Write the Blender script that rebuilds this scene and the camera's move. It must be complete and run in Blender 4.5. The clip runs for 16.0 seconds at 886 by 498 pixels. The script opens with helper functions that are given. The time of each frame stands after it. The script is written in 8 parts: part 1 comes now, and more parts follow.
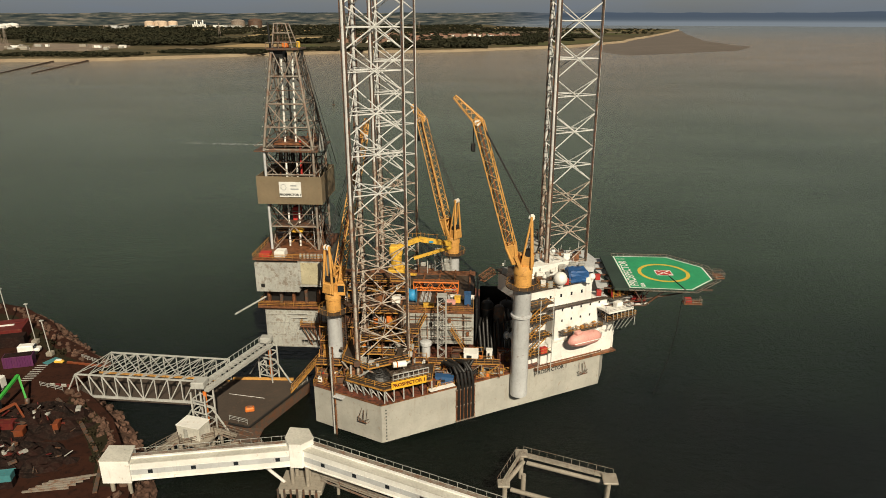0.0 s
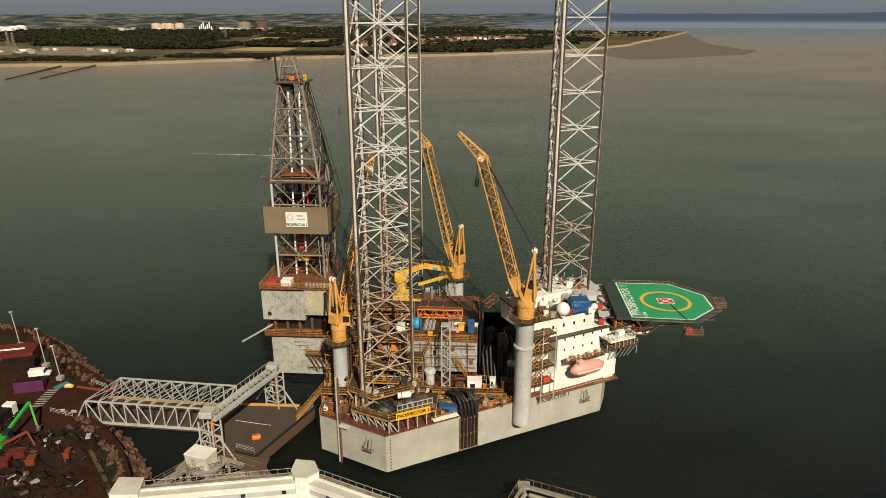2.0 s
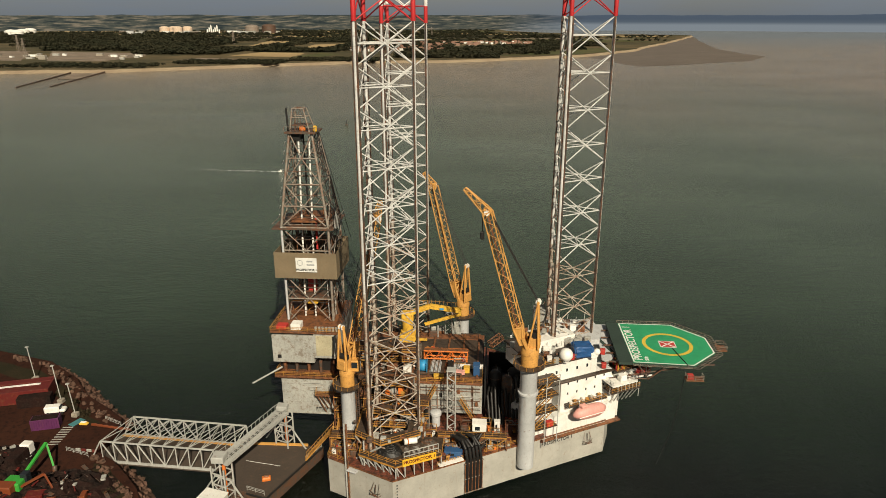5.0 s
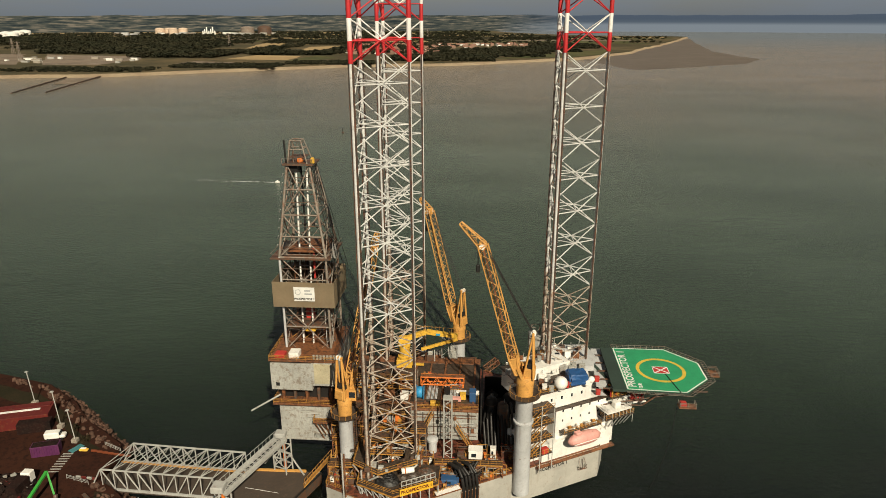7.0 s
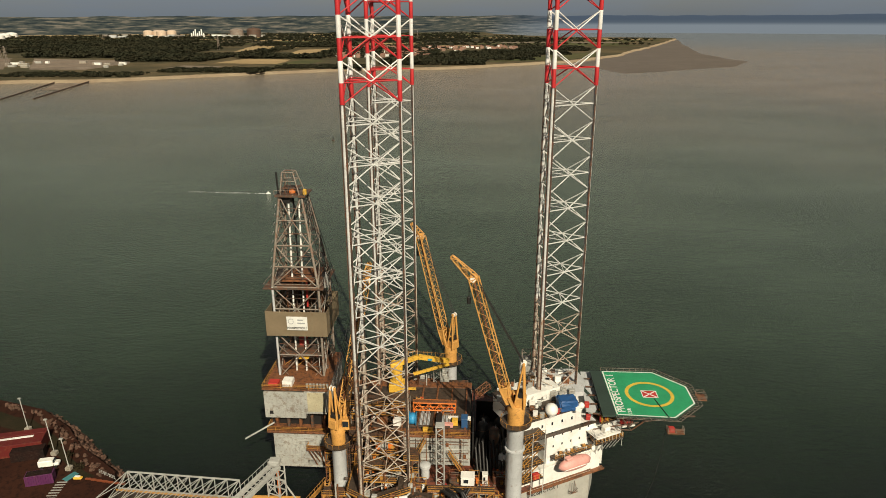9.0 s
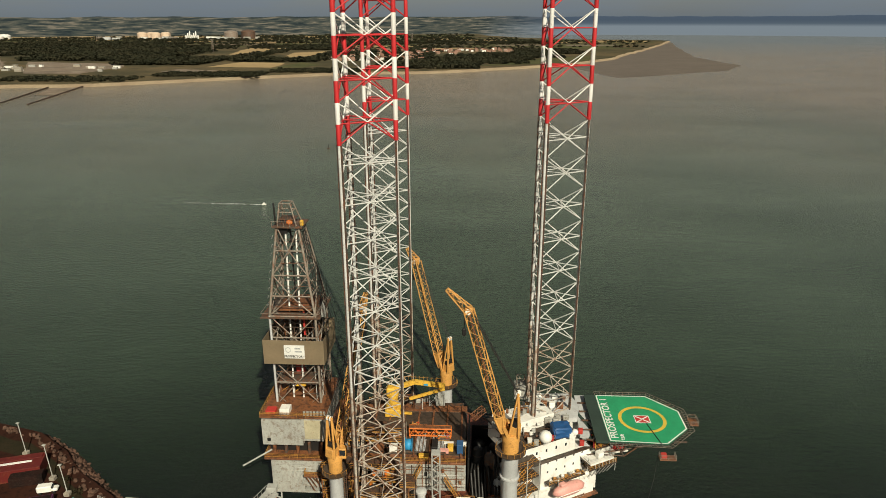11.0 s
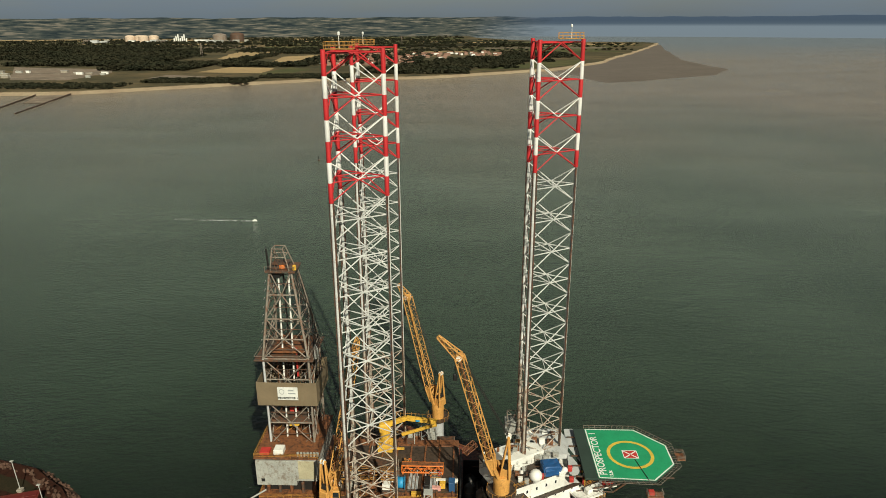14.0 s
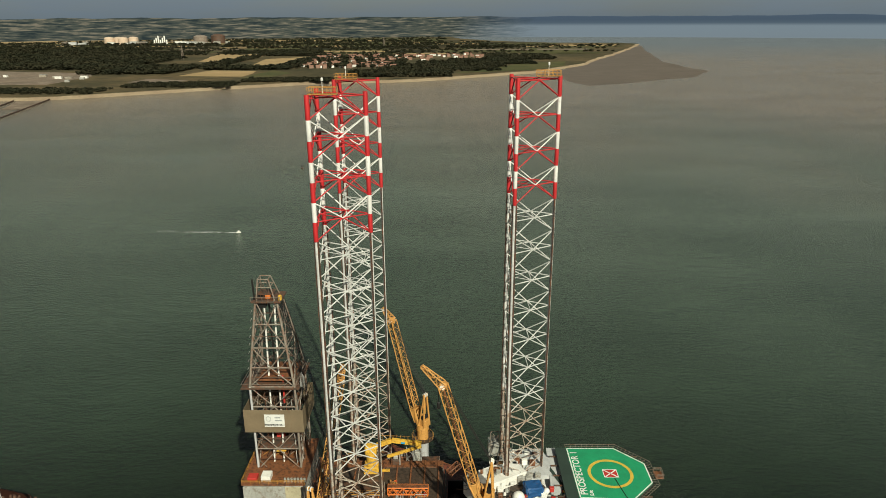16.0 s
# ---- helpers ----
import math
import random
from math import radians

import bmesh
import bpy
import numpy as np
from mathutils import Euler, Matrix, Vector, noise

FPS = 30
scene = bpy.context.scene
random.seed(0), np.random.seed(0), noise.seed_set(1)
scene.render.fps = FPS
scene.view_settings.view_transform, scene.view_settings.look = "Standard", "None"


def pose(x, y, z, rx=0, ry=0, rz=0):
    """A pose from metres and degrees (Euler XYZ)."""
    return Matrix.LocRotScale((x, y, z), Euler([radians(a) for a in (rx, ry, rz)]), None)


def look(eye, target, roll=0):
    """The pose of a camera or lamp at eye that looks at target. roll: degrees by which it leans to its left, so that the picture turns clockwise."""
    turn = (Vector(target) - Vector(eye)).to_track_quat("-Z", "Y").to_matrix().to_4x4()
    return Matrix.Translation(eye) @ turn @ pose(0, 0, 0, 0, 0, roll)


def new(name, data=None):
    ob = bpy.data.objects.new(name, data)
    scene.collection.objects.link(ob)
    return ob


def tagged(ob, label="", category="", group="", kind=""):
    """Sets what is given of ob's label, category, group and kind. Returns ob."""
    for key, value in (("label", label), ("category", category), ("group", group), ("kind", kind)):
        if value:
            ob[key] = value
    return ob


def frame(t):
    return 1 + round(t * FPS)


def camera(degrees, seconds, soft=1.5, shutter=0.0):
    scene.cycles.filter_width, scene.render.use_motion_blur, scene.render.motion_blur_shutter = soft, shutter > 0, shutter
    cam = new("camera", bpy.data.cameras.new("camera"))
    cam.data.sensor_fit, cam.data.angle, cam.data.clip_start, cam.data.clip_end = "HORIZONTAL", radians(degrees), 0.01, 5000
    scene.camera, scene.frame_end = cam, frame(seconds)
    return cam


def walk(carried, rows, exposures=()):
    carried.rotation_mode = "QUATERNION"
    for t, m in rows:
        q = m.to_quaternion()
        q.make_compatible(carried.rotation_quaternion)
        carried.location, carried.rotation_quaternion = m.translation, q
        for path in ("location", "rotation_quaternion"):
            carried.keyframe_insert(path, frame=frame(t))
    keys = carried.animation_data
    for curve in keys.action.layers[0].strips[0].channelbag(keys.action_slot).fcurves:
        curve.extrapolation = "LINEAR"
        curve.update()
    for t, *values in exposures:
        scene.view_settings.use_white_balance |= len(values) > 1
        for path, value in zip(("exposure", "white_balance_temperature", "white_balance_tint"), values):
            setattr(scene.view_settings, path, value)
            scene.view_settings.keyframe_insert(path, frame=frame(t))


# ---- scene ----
cam = camera(66.27, 16.0, soft=0.6)
PATH = [
    (0, (0.653, -7.777, 78.007), (-5.067, 86.523, 45.222), -0.05),
    (0.5, (0.669, -7.760, 79.442), (-5.220, 86.545, 46.702), -0.06),
    (1, (0.696, -7.708, 80.983), (-5.378, 86.613, 48.324), -0.03),
    (1.5, (0.655, -7.662, 82.650), (-5.577, 86.656, 50.013), -0.01),
    (2, (0.862, -7.511, 84.297), (-5.625, 86.783, 51.639), -0.07),
    (2.5, (0.794, -7.607, 86.011), (-5.822, 86.693, 53.395), -0.01),
    (3, (0.829, -7.698, 87.714), (-5.984, 86.605, 55.149), 0.02),
    (3.5, (0.844, -7.621, 89.343), (-6.127, 86.664, 56.760), 0.00),
    (4, (0.835, -7.561, 91.012), (-6.313, 86.724, 58.464), -0.02),
    (6.5, (0.790, -7.426, 99.333), (-6.621, 86.867, 66.868), -0.04),
    (7, (0.844, -7.239, 100.954), (-5.986, 87.095, 68.482), -0.07),
    (7.5, (0.832, -7.184, 102.585), (-5.490, 87.188, 70.119), -0.09),
    (8, (0.819, -7.303, 104.212), (-5.161, 87.114, 71.813), -0.11),
    (8.5, (0.856, -7.124, 105.857), (-4.932, 87.298, 73.438), -0.18),
    (9, (0.801, -6.988, 107.446), (-4.712, 87.457, 75.046), -0.16),
    (11.5, (0.729, -6.602, 115.617), (-3.978, 87.926, 83.333), -0.14),
    (12, (0.778, -6.146, 117.096), (-3.878, 88.390, 84.826), -0.21),
    (12.5, (0.591, -5.673, 118.540), (-3.668, 88.888, 86.291), -0.14),
    (13, (0.524, -5.629, 120.175), (-3.409, 88.952, 87.942), -0.18),
    (13.5, (0.526, -5.731, 121.852), (-3.086, 88.882, 89.674), -0.18),
    (14, (0.756, -6.083, 123.732), (-2.675, 88.519, 91.504), -0.21),
    (14.5, (0.986, -6.564, 125.510), (-1.961, 88.058, 93.292), -0.24),
    (15, (0.672, -7.017, 127.380), (-1.628, 87.620, 95.153), -0.15),
    (15.5, (1.007, -7.050, 129.212), (-0.660, 87.600, 96.986), -0.20),
    (16, (1.218, -7.161, 130.929), (0.072, 87.482, 98.659), -0.29),
]
EXPOSURE = [(0.0, 0.06, 6350, 9), (8.5, 0.08, 6300, 8), (11.5, 0.07, 6080, 4), (16.0, 0.05, 5880, 0)]
walk(cam, [(t, look(eye, target, roll)) for t, eye, target, roll in PATH], EXPOSURE)

# ---- light ----
SUN_ELEV, SUN_AZ = 37.0, 158.0          # azimuth: degrees clockwise from +y, where the light comes from
az, el = radians(SUN_AZ), radians(SUN_ELEV)
sun_from = Vector((math.sin(az) * math.cos(el), math.cos(az) * math.cos(el), math.sin(el)))
sun = new("sun", bpy.data.lights.new("sun", "SUN"))
sun.data.energy, sun.data.angle, sun.data.color = 5.3, radians(0.6), (1.0, 0.87, 0.66)
sun.matrix_world = look(sun_from * 400, (0, 0, 0))

world = bpy.data.worlds.new("world")
scene.world = world
world.use_nodes = True
wt = world.node_tree
wt.nodes.clear()


def wn(kind, **inputs):
    n = wt.nodes.new(kind)
    for k, v in inputs.items():
        n.inputs[k.replace("_", " ")].default_value = v
    return n


def wramp(fac, stops):
    r = wt.nodes.new("ShaderNodeValToRGB")
    while len(r.color_ramp.elements) < len(stops):
        r.color_ramp.elements.new(0.5)
    for e, (p, c) in zip(r.color_ramp.elements, stops):
        e.position, e.color = p, (*c, 1) if len(c) == 3 else c
    wt.links.new(fac, r.inputs[0])
    return r.outputs[0]


def wmix(fac, a, b, blend="MIX"):
    m = wt.nodes.new("ShaderNodeMixRGB")
    m.blend_type = blend
    for s, v in zip(m.inputs, (fac, a, b)):
        if isinstance(v, (int, float)):
            s.default_value = v
        elif isinstance(v, tuple):
            s.default_value = (*v, 1)
        else:
            wt.links.new(v, s)
    return m.outputs[0]


def wmath(op, a, b=0.0):
    m = wt.nodes.new("ShaderNodeMath")
    m.operation = op
    for s, v in zip(m.inputs, (a, b)):
        if isinstance(v, (int, float)):
            s.default_value = v
        else:
            wt.links.new(v, s)
    return m.outputs[0]


sky = wt.nodes.new("ShaderNodeTexSky")
sky.sky_type, sky.sun_disc = "NISHITA", False
sky.sun_elevation, sky.sun_rotation = el, az
coord = wt.nodes.new("ShaderNodeTexCoord")
sep = wt.nodes.new("ShaderNodeSeparateXYZ")
wt.links.new(coord.outputs["Generated"], sep.inputs[0])
DX, DZ = sep.outputs[0], sep.outputs[2]
# broken grey cloud over a thin blue sky
stretch = wt.nodes.new("ShaderNodeMapping")
stretch.inputs["Scale"].default_value = (1.6, 1.6, 9.0)
wt.links.new(coord.outputs["Generated"], stretch.inputs[0])
cloud = wn("ShaderNodeTexNoise", Scale=1.7, Detail=6.0, Roughness=0.6)
wt.links.new(stretch.outputs[0], cloud.inputs["Vector"])
blue = wmix(1.0, sky.outputs[0], (0.042, 0.038, 0.033), "MULTIPLY")
grey = wramp(DZ, [(0.0, (0.15, 0.172, 0.198)), (0.06, (0.225, 0.23, 0.233)), (0.2, (0.175, 0.17, 0.156)), (0.45, (0.09, 0.086, 0.077)), (1.0, (0.06, 0.057, 0.051))])
cover = wramp(cloud.outputs[0], [(0.36, (0.6, 0.6, 0.6)), (0.62, (0.98, 0.98, 0.98))])
above = wmix(cover, blue, grey)
# what lies past the edge of the modelled ground: hazy land to one side, estuary to the other
streak = wt.nodes.new("ShaderNodeMapping")
streak.inputs["Scale"].default_value = (15.0, 15.0, 170.0)
wt.links.new(coord.outputs["Generated"], streak.inputs[0])
bands = wn("ShaderNodeTexNoise", Scale=3.0, Detail=5.0, Roughness=0.6)
wt.links.new(streak.outputs[0], bands.inputs["Vector"])
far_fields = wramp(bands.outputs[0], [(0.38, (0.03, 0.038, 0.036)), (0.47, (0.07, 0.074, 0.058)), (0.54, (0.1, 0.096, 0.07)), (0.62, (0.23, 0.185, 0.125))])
# Haze painted in: the land colour turns blue-grey towards the horizon.
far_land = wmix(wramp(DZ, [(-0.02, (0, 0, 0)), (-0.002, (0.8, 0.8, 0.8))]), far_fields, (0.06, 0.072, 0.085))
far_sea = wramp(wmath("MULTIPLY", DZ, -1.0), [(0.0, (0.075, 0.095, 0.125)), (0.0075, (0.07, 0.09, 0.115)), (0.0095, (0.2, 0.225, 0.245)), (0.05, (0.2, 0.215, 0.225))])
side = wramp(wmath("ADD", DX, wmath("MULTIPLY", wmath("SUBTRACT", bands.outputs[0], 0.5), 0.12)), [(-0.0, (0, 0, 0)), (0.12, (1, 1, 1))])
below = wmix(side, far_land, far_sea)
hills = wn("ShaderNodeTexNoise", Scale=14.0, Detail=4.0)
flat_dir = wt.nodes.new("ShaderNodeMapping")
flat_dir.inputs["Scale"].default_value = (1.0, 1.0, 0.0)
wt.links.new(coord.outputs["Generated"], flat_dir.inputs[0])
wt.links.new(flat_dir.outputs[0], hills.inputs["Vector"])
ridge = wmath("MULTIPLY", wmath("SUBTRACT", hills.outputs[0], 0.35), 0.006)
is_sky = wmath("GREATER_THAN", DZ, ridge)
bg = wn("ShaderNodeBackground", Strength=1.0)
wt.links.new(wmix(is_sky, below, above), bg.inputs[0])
out = wt.nodes.new("ShaderNodeOutputWorld")
wt.links.new(bg.outputs[0], out.inputs[0])

# ---- materials ----
MATS = {}


class Nodes:
    """Short hand for one material's node tree."""

    def __init__(self, name):
        self.m = bpy.data.materials.new(name)
        self.m.use_nodes = True
        self.t = self.m.node_tree
        self.b = self.t.nodes["Principled BSDF"]
        self.pos = self.add("ShaderNodeNewGeometry").outputs["Position"]

    def add(self, kind):
        return self.t.nodes.new(kind)

    def put(self, sock, v):
        if isinstance(v, (int, float)):
            sock.default_value = v
        elif isinstance(v, tuple):
            sock.default_value = (*v, 1) if len(v) == 3 and sock.type == "RGBA" else v
        else:
            self.t.links.new(v, sock)

    def noise(self, scale, detail=4.0, rough=0.55, stretch=(1, 1, 1)):
        mp = self.add("ShaderNodeMapping")
        mp.inputs["Scale"].default_value = stretch
        self.put(mp.inputs[0], self.pos)
        n = self.add("ShaderNodeTexNoise")
        n.inputs["Scale"].default_value, n.inputs["Detail"].default_value, n.inputs["Roughness"].default_value = scale, detail, rough
        self.put(n.inputs["Vector"], mp.outputs[0])
        return n.outputs[0]

    def ramp(self, fac, stops):
        r = self.add("ShaderNodeValToRGB")
        while len(r.color_ramp.elements) < len(stops):
            r.color_ramp.elements.new(0.5)
        for e, (p, c) in zip(r.color_ramp.elements, stops):
            e.position, e.color = p, (c, c, c, 1) if isinstance(c, (int, float)) else (*c, 1)
        self.put(r.inputs[0], fac)
        return r.outputs[0]

    def mix(self, fac, a, b, blend="MIX"):
        n = self.add("ShaderNodeMixRGB")
        n.blend_type = blend
        for s, v in zip(n.inputs, (fac, a, b)):
            self.put(s, v)
        return n.outputs[0]

    def math(self, op, a, b=0.0):
        n = self.add("ShaderNodeMath")
        n.operation = op
        self.put(n.inputs[0], a)
        self.put(n.inputs[1], b)
        return n.outputs[0]

    def axis(self, i):
        s = self.add("ShaderNodeSeparateXYZ")
        self.put(s.inputs[0], self.pos)
        return s.outputs[i]

    def bump(self, height, strength=0.3, distance=0.05):
        n = self.add("ShaderNodeBump")
        n.inputs["Strength"].default_value, n.inputs["Distance"].default_value = strength, distance
        self.put(n.inputs["Height"], height)
        self.put(self.b.inputs["Normal"], n.outputs[0])

    def done(self, color, rough=0.6, metal=0.0):
        self.put(self.b.inputs["Base Color"], color)
        self.put(self.b.inputs["Roughness"], rough)
        self.put(self.b.inputs["Metallic"], metal)
        return self.m


def paint(name, color, rust=0.25, rust_color=(0.16, 0.06, 0.025), dirt=0.35, rough=0.5, streaks=True):
    """Weathered paint on steel: broad fading, fine grime, rust in spots and in runs down the face."""
    n = Nodes(name)
    fade = n.noise(0.25, 3.0)
    grime = n.noise(2.3, 6.0, 0.65)
    base = n.mix(n.ramp(fade, [(0.35, 0.0), (0.7, 1.0)]), color, tuple(c * 0.78 for c in color))
    base = n.mix(n.math("MULTIPLY", n.ramp(grime, [(0.45, 0.0), (0.75, 1.0)]), dirt), base, tuple(c * 0.35 + 0.02 for c in color))
    spots = n.ramp(n.noise(1.1, 8.0, 0.7), [(0.62 - rust * 0.35, 0.0), (0.7 - rust * 0.25, 1.0)])
    if streaks:
        runs = n.ramp(n.noise(1.4, 5.0, 0.6, (1.0, 1.0, 0.12)), [(0.6 - rust * 0.2, 0.0), (0.78 - rust * 0.1, 1.0)])
        spots = n.math("MAXIMUM", spots, n.math("MULTIPLY", runs, 0.7))
    col = n.mix(n.math("MULTIPLY", spots, min(1.0, 0.35 + rust)), base, rust_color)
    n.bump(grime, 0.25, 0.03)
    return n.done(col, n.math("ADD", n.math("MULTIPLY", grime, 0.25), rough - 0.1))


def ground_mix(name, a, b, c, s1=0.05, s2=0.6, rough=0.95, bump=0.3):
    n = Nodes(name)
    big, small = n.noise(s1, 5.0, 0.6), n.noise(s2, 8.0, 0.7)
    col = n.mix(n.ramp(big, [(0.4, 0.0), (0.62, 1.0)]), a, b)
    col = n.mix(n.ramp(small, [(0.48, 0.0), (0.68, 1.0)]), col, c)
    n.bump(small, bump, 0.2)
    n.b.inputs["Specular IOR Level"].default_value = 0.15
    return n.done(col, rough)


M_LEG = paint("leg_paint", (0.65, 0.65, 0.63), 0.1, dirt=0.5)
M_LEGRED = paint("leg_red", (0.55, 0.025, 0.03), 0.05, dirt=0.25)
M_LEGWHITE = paint("leg_white", (0.82, 0.81, 0.78), 0.05, dirt=0.2)
M_RACK = paint("rack_steel", (0.05, 0.04, 0.032), 0.4)
M_LEGLOW = paint("leg_paint_rusty", (0.5, 0.45, 0.38), 0.42, (0.2, 0.09, 0.045), 0.5)
M_HULL = paint("hull_grey", (0.455, 0.44, 0.39), 0.12, (0.24, 0.165, 0.1), 0.2)
M_DECKRED = paint("deck_red", (0.21, 0.062, 0.034), 0.5, (0.03, 0.019, 0.014), 0.6, streaks=False)
M_DECKBROWN = paint("deck_brown", (0.075, 0.052, 0.036), 0.45, (0.025, 0.018, 0.013), 0.6, streaks=False)
M_YELLOW = paint("rail_yellow", (0.5, 0.25, 0.05), 0.35)
M_CRANE = paint("crane_orange", (0.66, 0.34, 0.085), 0.22, (0.24, 0.1, 0.03), 0.4)
M_KNUCKLE = paint("knuckle_yellow", (0.76, 0.45, 0.05), 0.25)
M_WHITE = paint("house_white", (0.86, 0.845, 0.79), 0.06, (0.4, 0.24, 0.12), 0.15)
M_GREY = paint("panel_grey", (0.42, 0.42, 0.385), 0.3, (0.16, 0.11, 0.07), 0.5)
M_LIGHTGREY = paint("light_grey", (0.55, 0.56, 0.56), 0.08, dirt=0.25)
M_DARKSTEEL = paint("dark_steel", (0.085, 0.07, 0.056), 0.45)
M_DERRICK = paint("derrick_steel", (0.27, 0.24, 0.2), 0.38)
M_WINDWALL = paint("windwall_olive", (0.22, 0.17, 0.105), 0.1, dirt=0.2)
M_RUST = paint("rusty_steel", (0.25, 0.098, 0.038), 0.45, (0.05, 0.026, 0.017))
M_ORANGE = paint("safety_orange", (0.75, 0.2, 0.03), 0.15)
M_RED = paint("red_paint", (0.5, 0.04, 0.03), 0.1)
# Red darkened to put the shed's shade into the colour; also on yard pieces.
M_DARKRED = paint("shaded_red", (0.12, 0.011, 0.009), 0.25)
M_DULLORANGE = paint("dull_orange", (0.2, 0.045, 0.012), 0.3)
M_BLUE = paint("blue_paint", (0.03, 0.1, 0.24), 0.1)
M_BRIGHTBLUE = paint("bright_blue", (0.04, 0.32, 0.62), 0.05)
M_PINK = paint("lifeboat_pink", (0.72, 0.36, 0.31), 0.05, dirt=0.25)
M_GREEN = paint("deck_green", (0.03, 0.33, 0.14), 0.02, (0.02, 0.16, 0.08), 0.3, 0.7, False)
M_DARKGREEN = paint("dark_green", (0.03, 0.052, 0.04), 0.02, (0.02, 0.04, 0.03), 0.3, 0.7, False)
M_LINEWHITE = paint("line_white", (0.82, 0.82, 0.78), 0.03, (0.5, 0.5, 0.45), 0.15, 0.7, False)
M_LINEYELLOW = paint("line_yellow", (0.7, 0.5, 0.06), 0.03, (0.45, 0.4, 0.1), 0.15, 0.7, False)
M_SIGNYELLOW = paint("sign_yellow", (0.85, 0.48, 0.03), 0.03, dirt=0.1)
M_BLACK = paint("black_rubber", (0.014, 0.013, 0.012), 0.05, (0.03, 0.02, 0.015), 0.3)
M_TEXTRED = paint("text_red", (0.13, 0.012, 0.008), 0.0)
M_TEXTDARK = paint("text_dark", (0.035, 0.037, 0.035), 0.0)
M_TEXTGREY = paint("text_grey", (0.4, 0.42, 0.42), 0.0)
M_GLASS = paint("window_dark", (0.02, 0.025, 0.03), 0.0, dirt=0.1, rough=0.2)
M_CONCRETE = paint("concrete", (0.36, 0.32, 0.26), 0.2, (0.16, 0.12, 0.08), 0.5)
M_ROOFWHITE = paint("roof_white", (0.62, 0.6, 0.53), 0.1, (0.4, 0.35, 0.26), 0.45)
M_BARGE = paint("barge_deck", (0.065, 0.047, 0.034), 0.2, (0.1, 0.06, 0.04), 0.5, 0.85, False)
M_GALV = paint("galvanised_steel", (0.46, 0.46, 0.43), 0.12, dirt=0.4)
M_PURPLE = paint("purple_paint", (0.1, 0.02, 0.085), 0.08)
M_LIME = paint("lime_green", (0.045, 0.36, 0.045), 0.12)
M_TEAL = paint("teal_paint", (0.06, 0.22, 0.24), 0.1)
# Quay earth, scrap, rock and grass colours are darkened to hold a cloud's shade.
M_SCRAP = ground_mix("shaded_scrap", (0.009, 0.0058, 0.005), (0.02, 0.008, 0.006), (0.034, 0.022, 0.017), 0.3, 2.2)
M_YARD = ground_mix("shaded_yard_earth", (0.03, 0.0105, 0.006), (0.042, 0.015, 0.0082), (0.012, 0.0055, 0.0036), 0.06, 0.8)
M_ROCK = ground_mix("revetment_rock", (0.135, 0.077, 0.055), (0.088, 0.052, 0.037), (0.03, 0.019, 0.014), 0.25, 1.5)
M_GRASS = ground_mix("rough_grass", (0.021, 0.018, 0.0085), (0.03, 0.022, 0.011), (0.012, 0.013, 0.006), 0.2, 1.5)
M_LAND = ground_mix("marsh_land", (0.07, 0.062, 0.034), (0.14, 0.105, 0.056), (0.04, 0.04, 0.024), 0.004, 0.02, bump=0.0)
M_WHEAT = ground_mix("stubble_field", (0.36, 0.26, 0.13), (0.42, 0.3, 0.16), (0.3, 0.22, 0.12), 0.01, 0.06, bump=0.0)
M_PASTURE = ground_mix("pasture", (0.075, 0.082, 0.034), (0.11, 0.1, 0.044), (0.055, 0.058, 0.026), 0.01, 0.06, bump=0.0)
M_BARE = ground_mix("bare_ground", (0.22, 0.17, 0.13), (0.16, 0.13, 0.1), (0.3, 0.25, 0.2), 0.01, 0.05, bump=0.0)
M_SAND = ground_mix("beach_sand", (0.34, 0.27, 0.18), (0.28, 0.21, 0.14), (0.22, 0.17, 0.12), 0.02, 0.2, bump=0.0)
M_MUD = ground_mix("wet_mud", (0.145, 0.117, 0.092), (0.17, 0.138, 0.11), (0.125, 0.1, 0.078), 0.01, 0.03, 0.45, bump=0.0)
M_WOOD = ground_mix("woodland", (0.022, 0.024, 0.013), (0.038, 0.035, 0.019), (0.014, 0.016, 0.0095), 0.012, 0.1)
M_BRICKRED = ground_mix("brick_and_tile", (0.24, 0.15, 0.11), (0.3, 0.2, 0.15), (0.18, 0.12, 0.09), 0.05, 0.5)
M_TANK = paint("tank_cream", (0.7, 0.54, 0.4), 0.1)


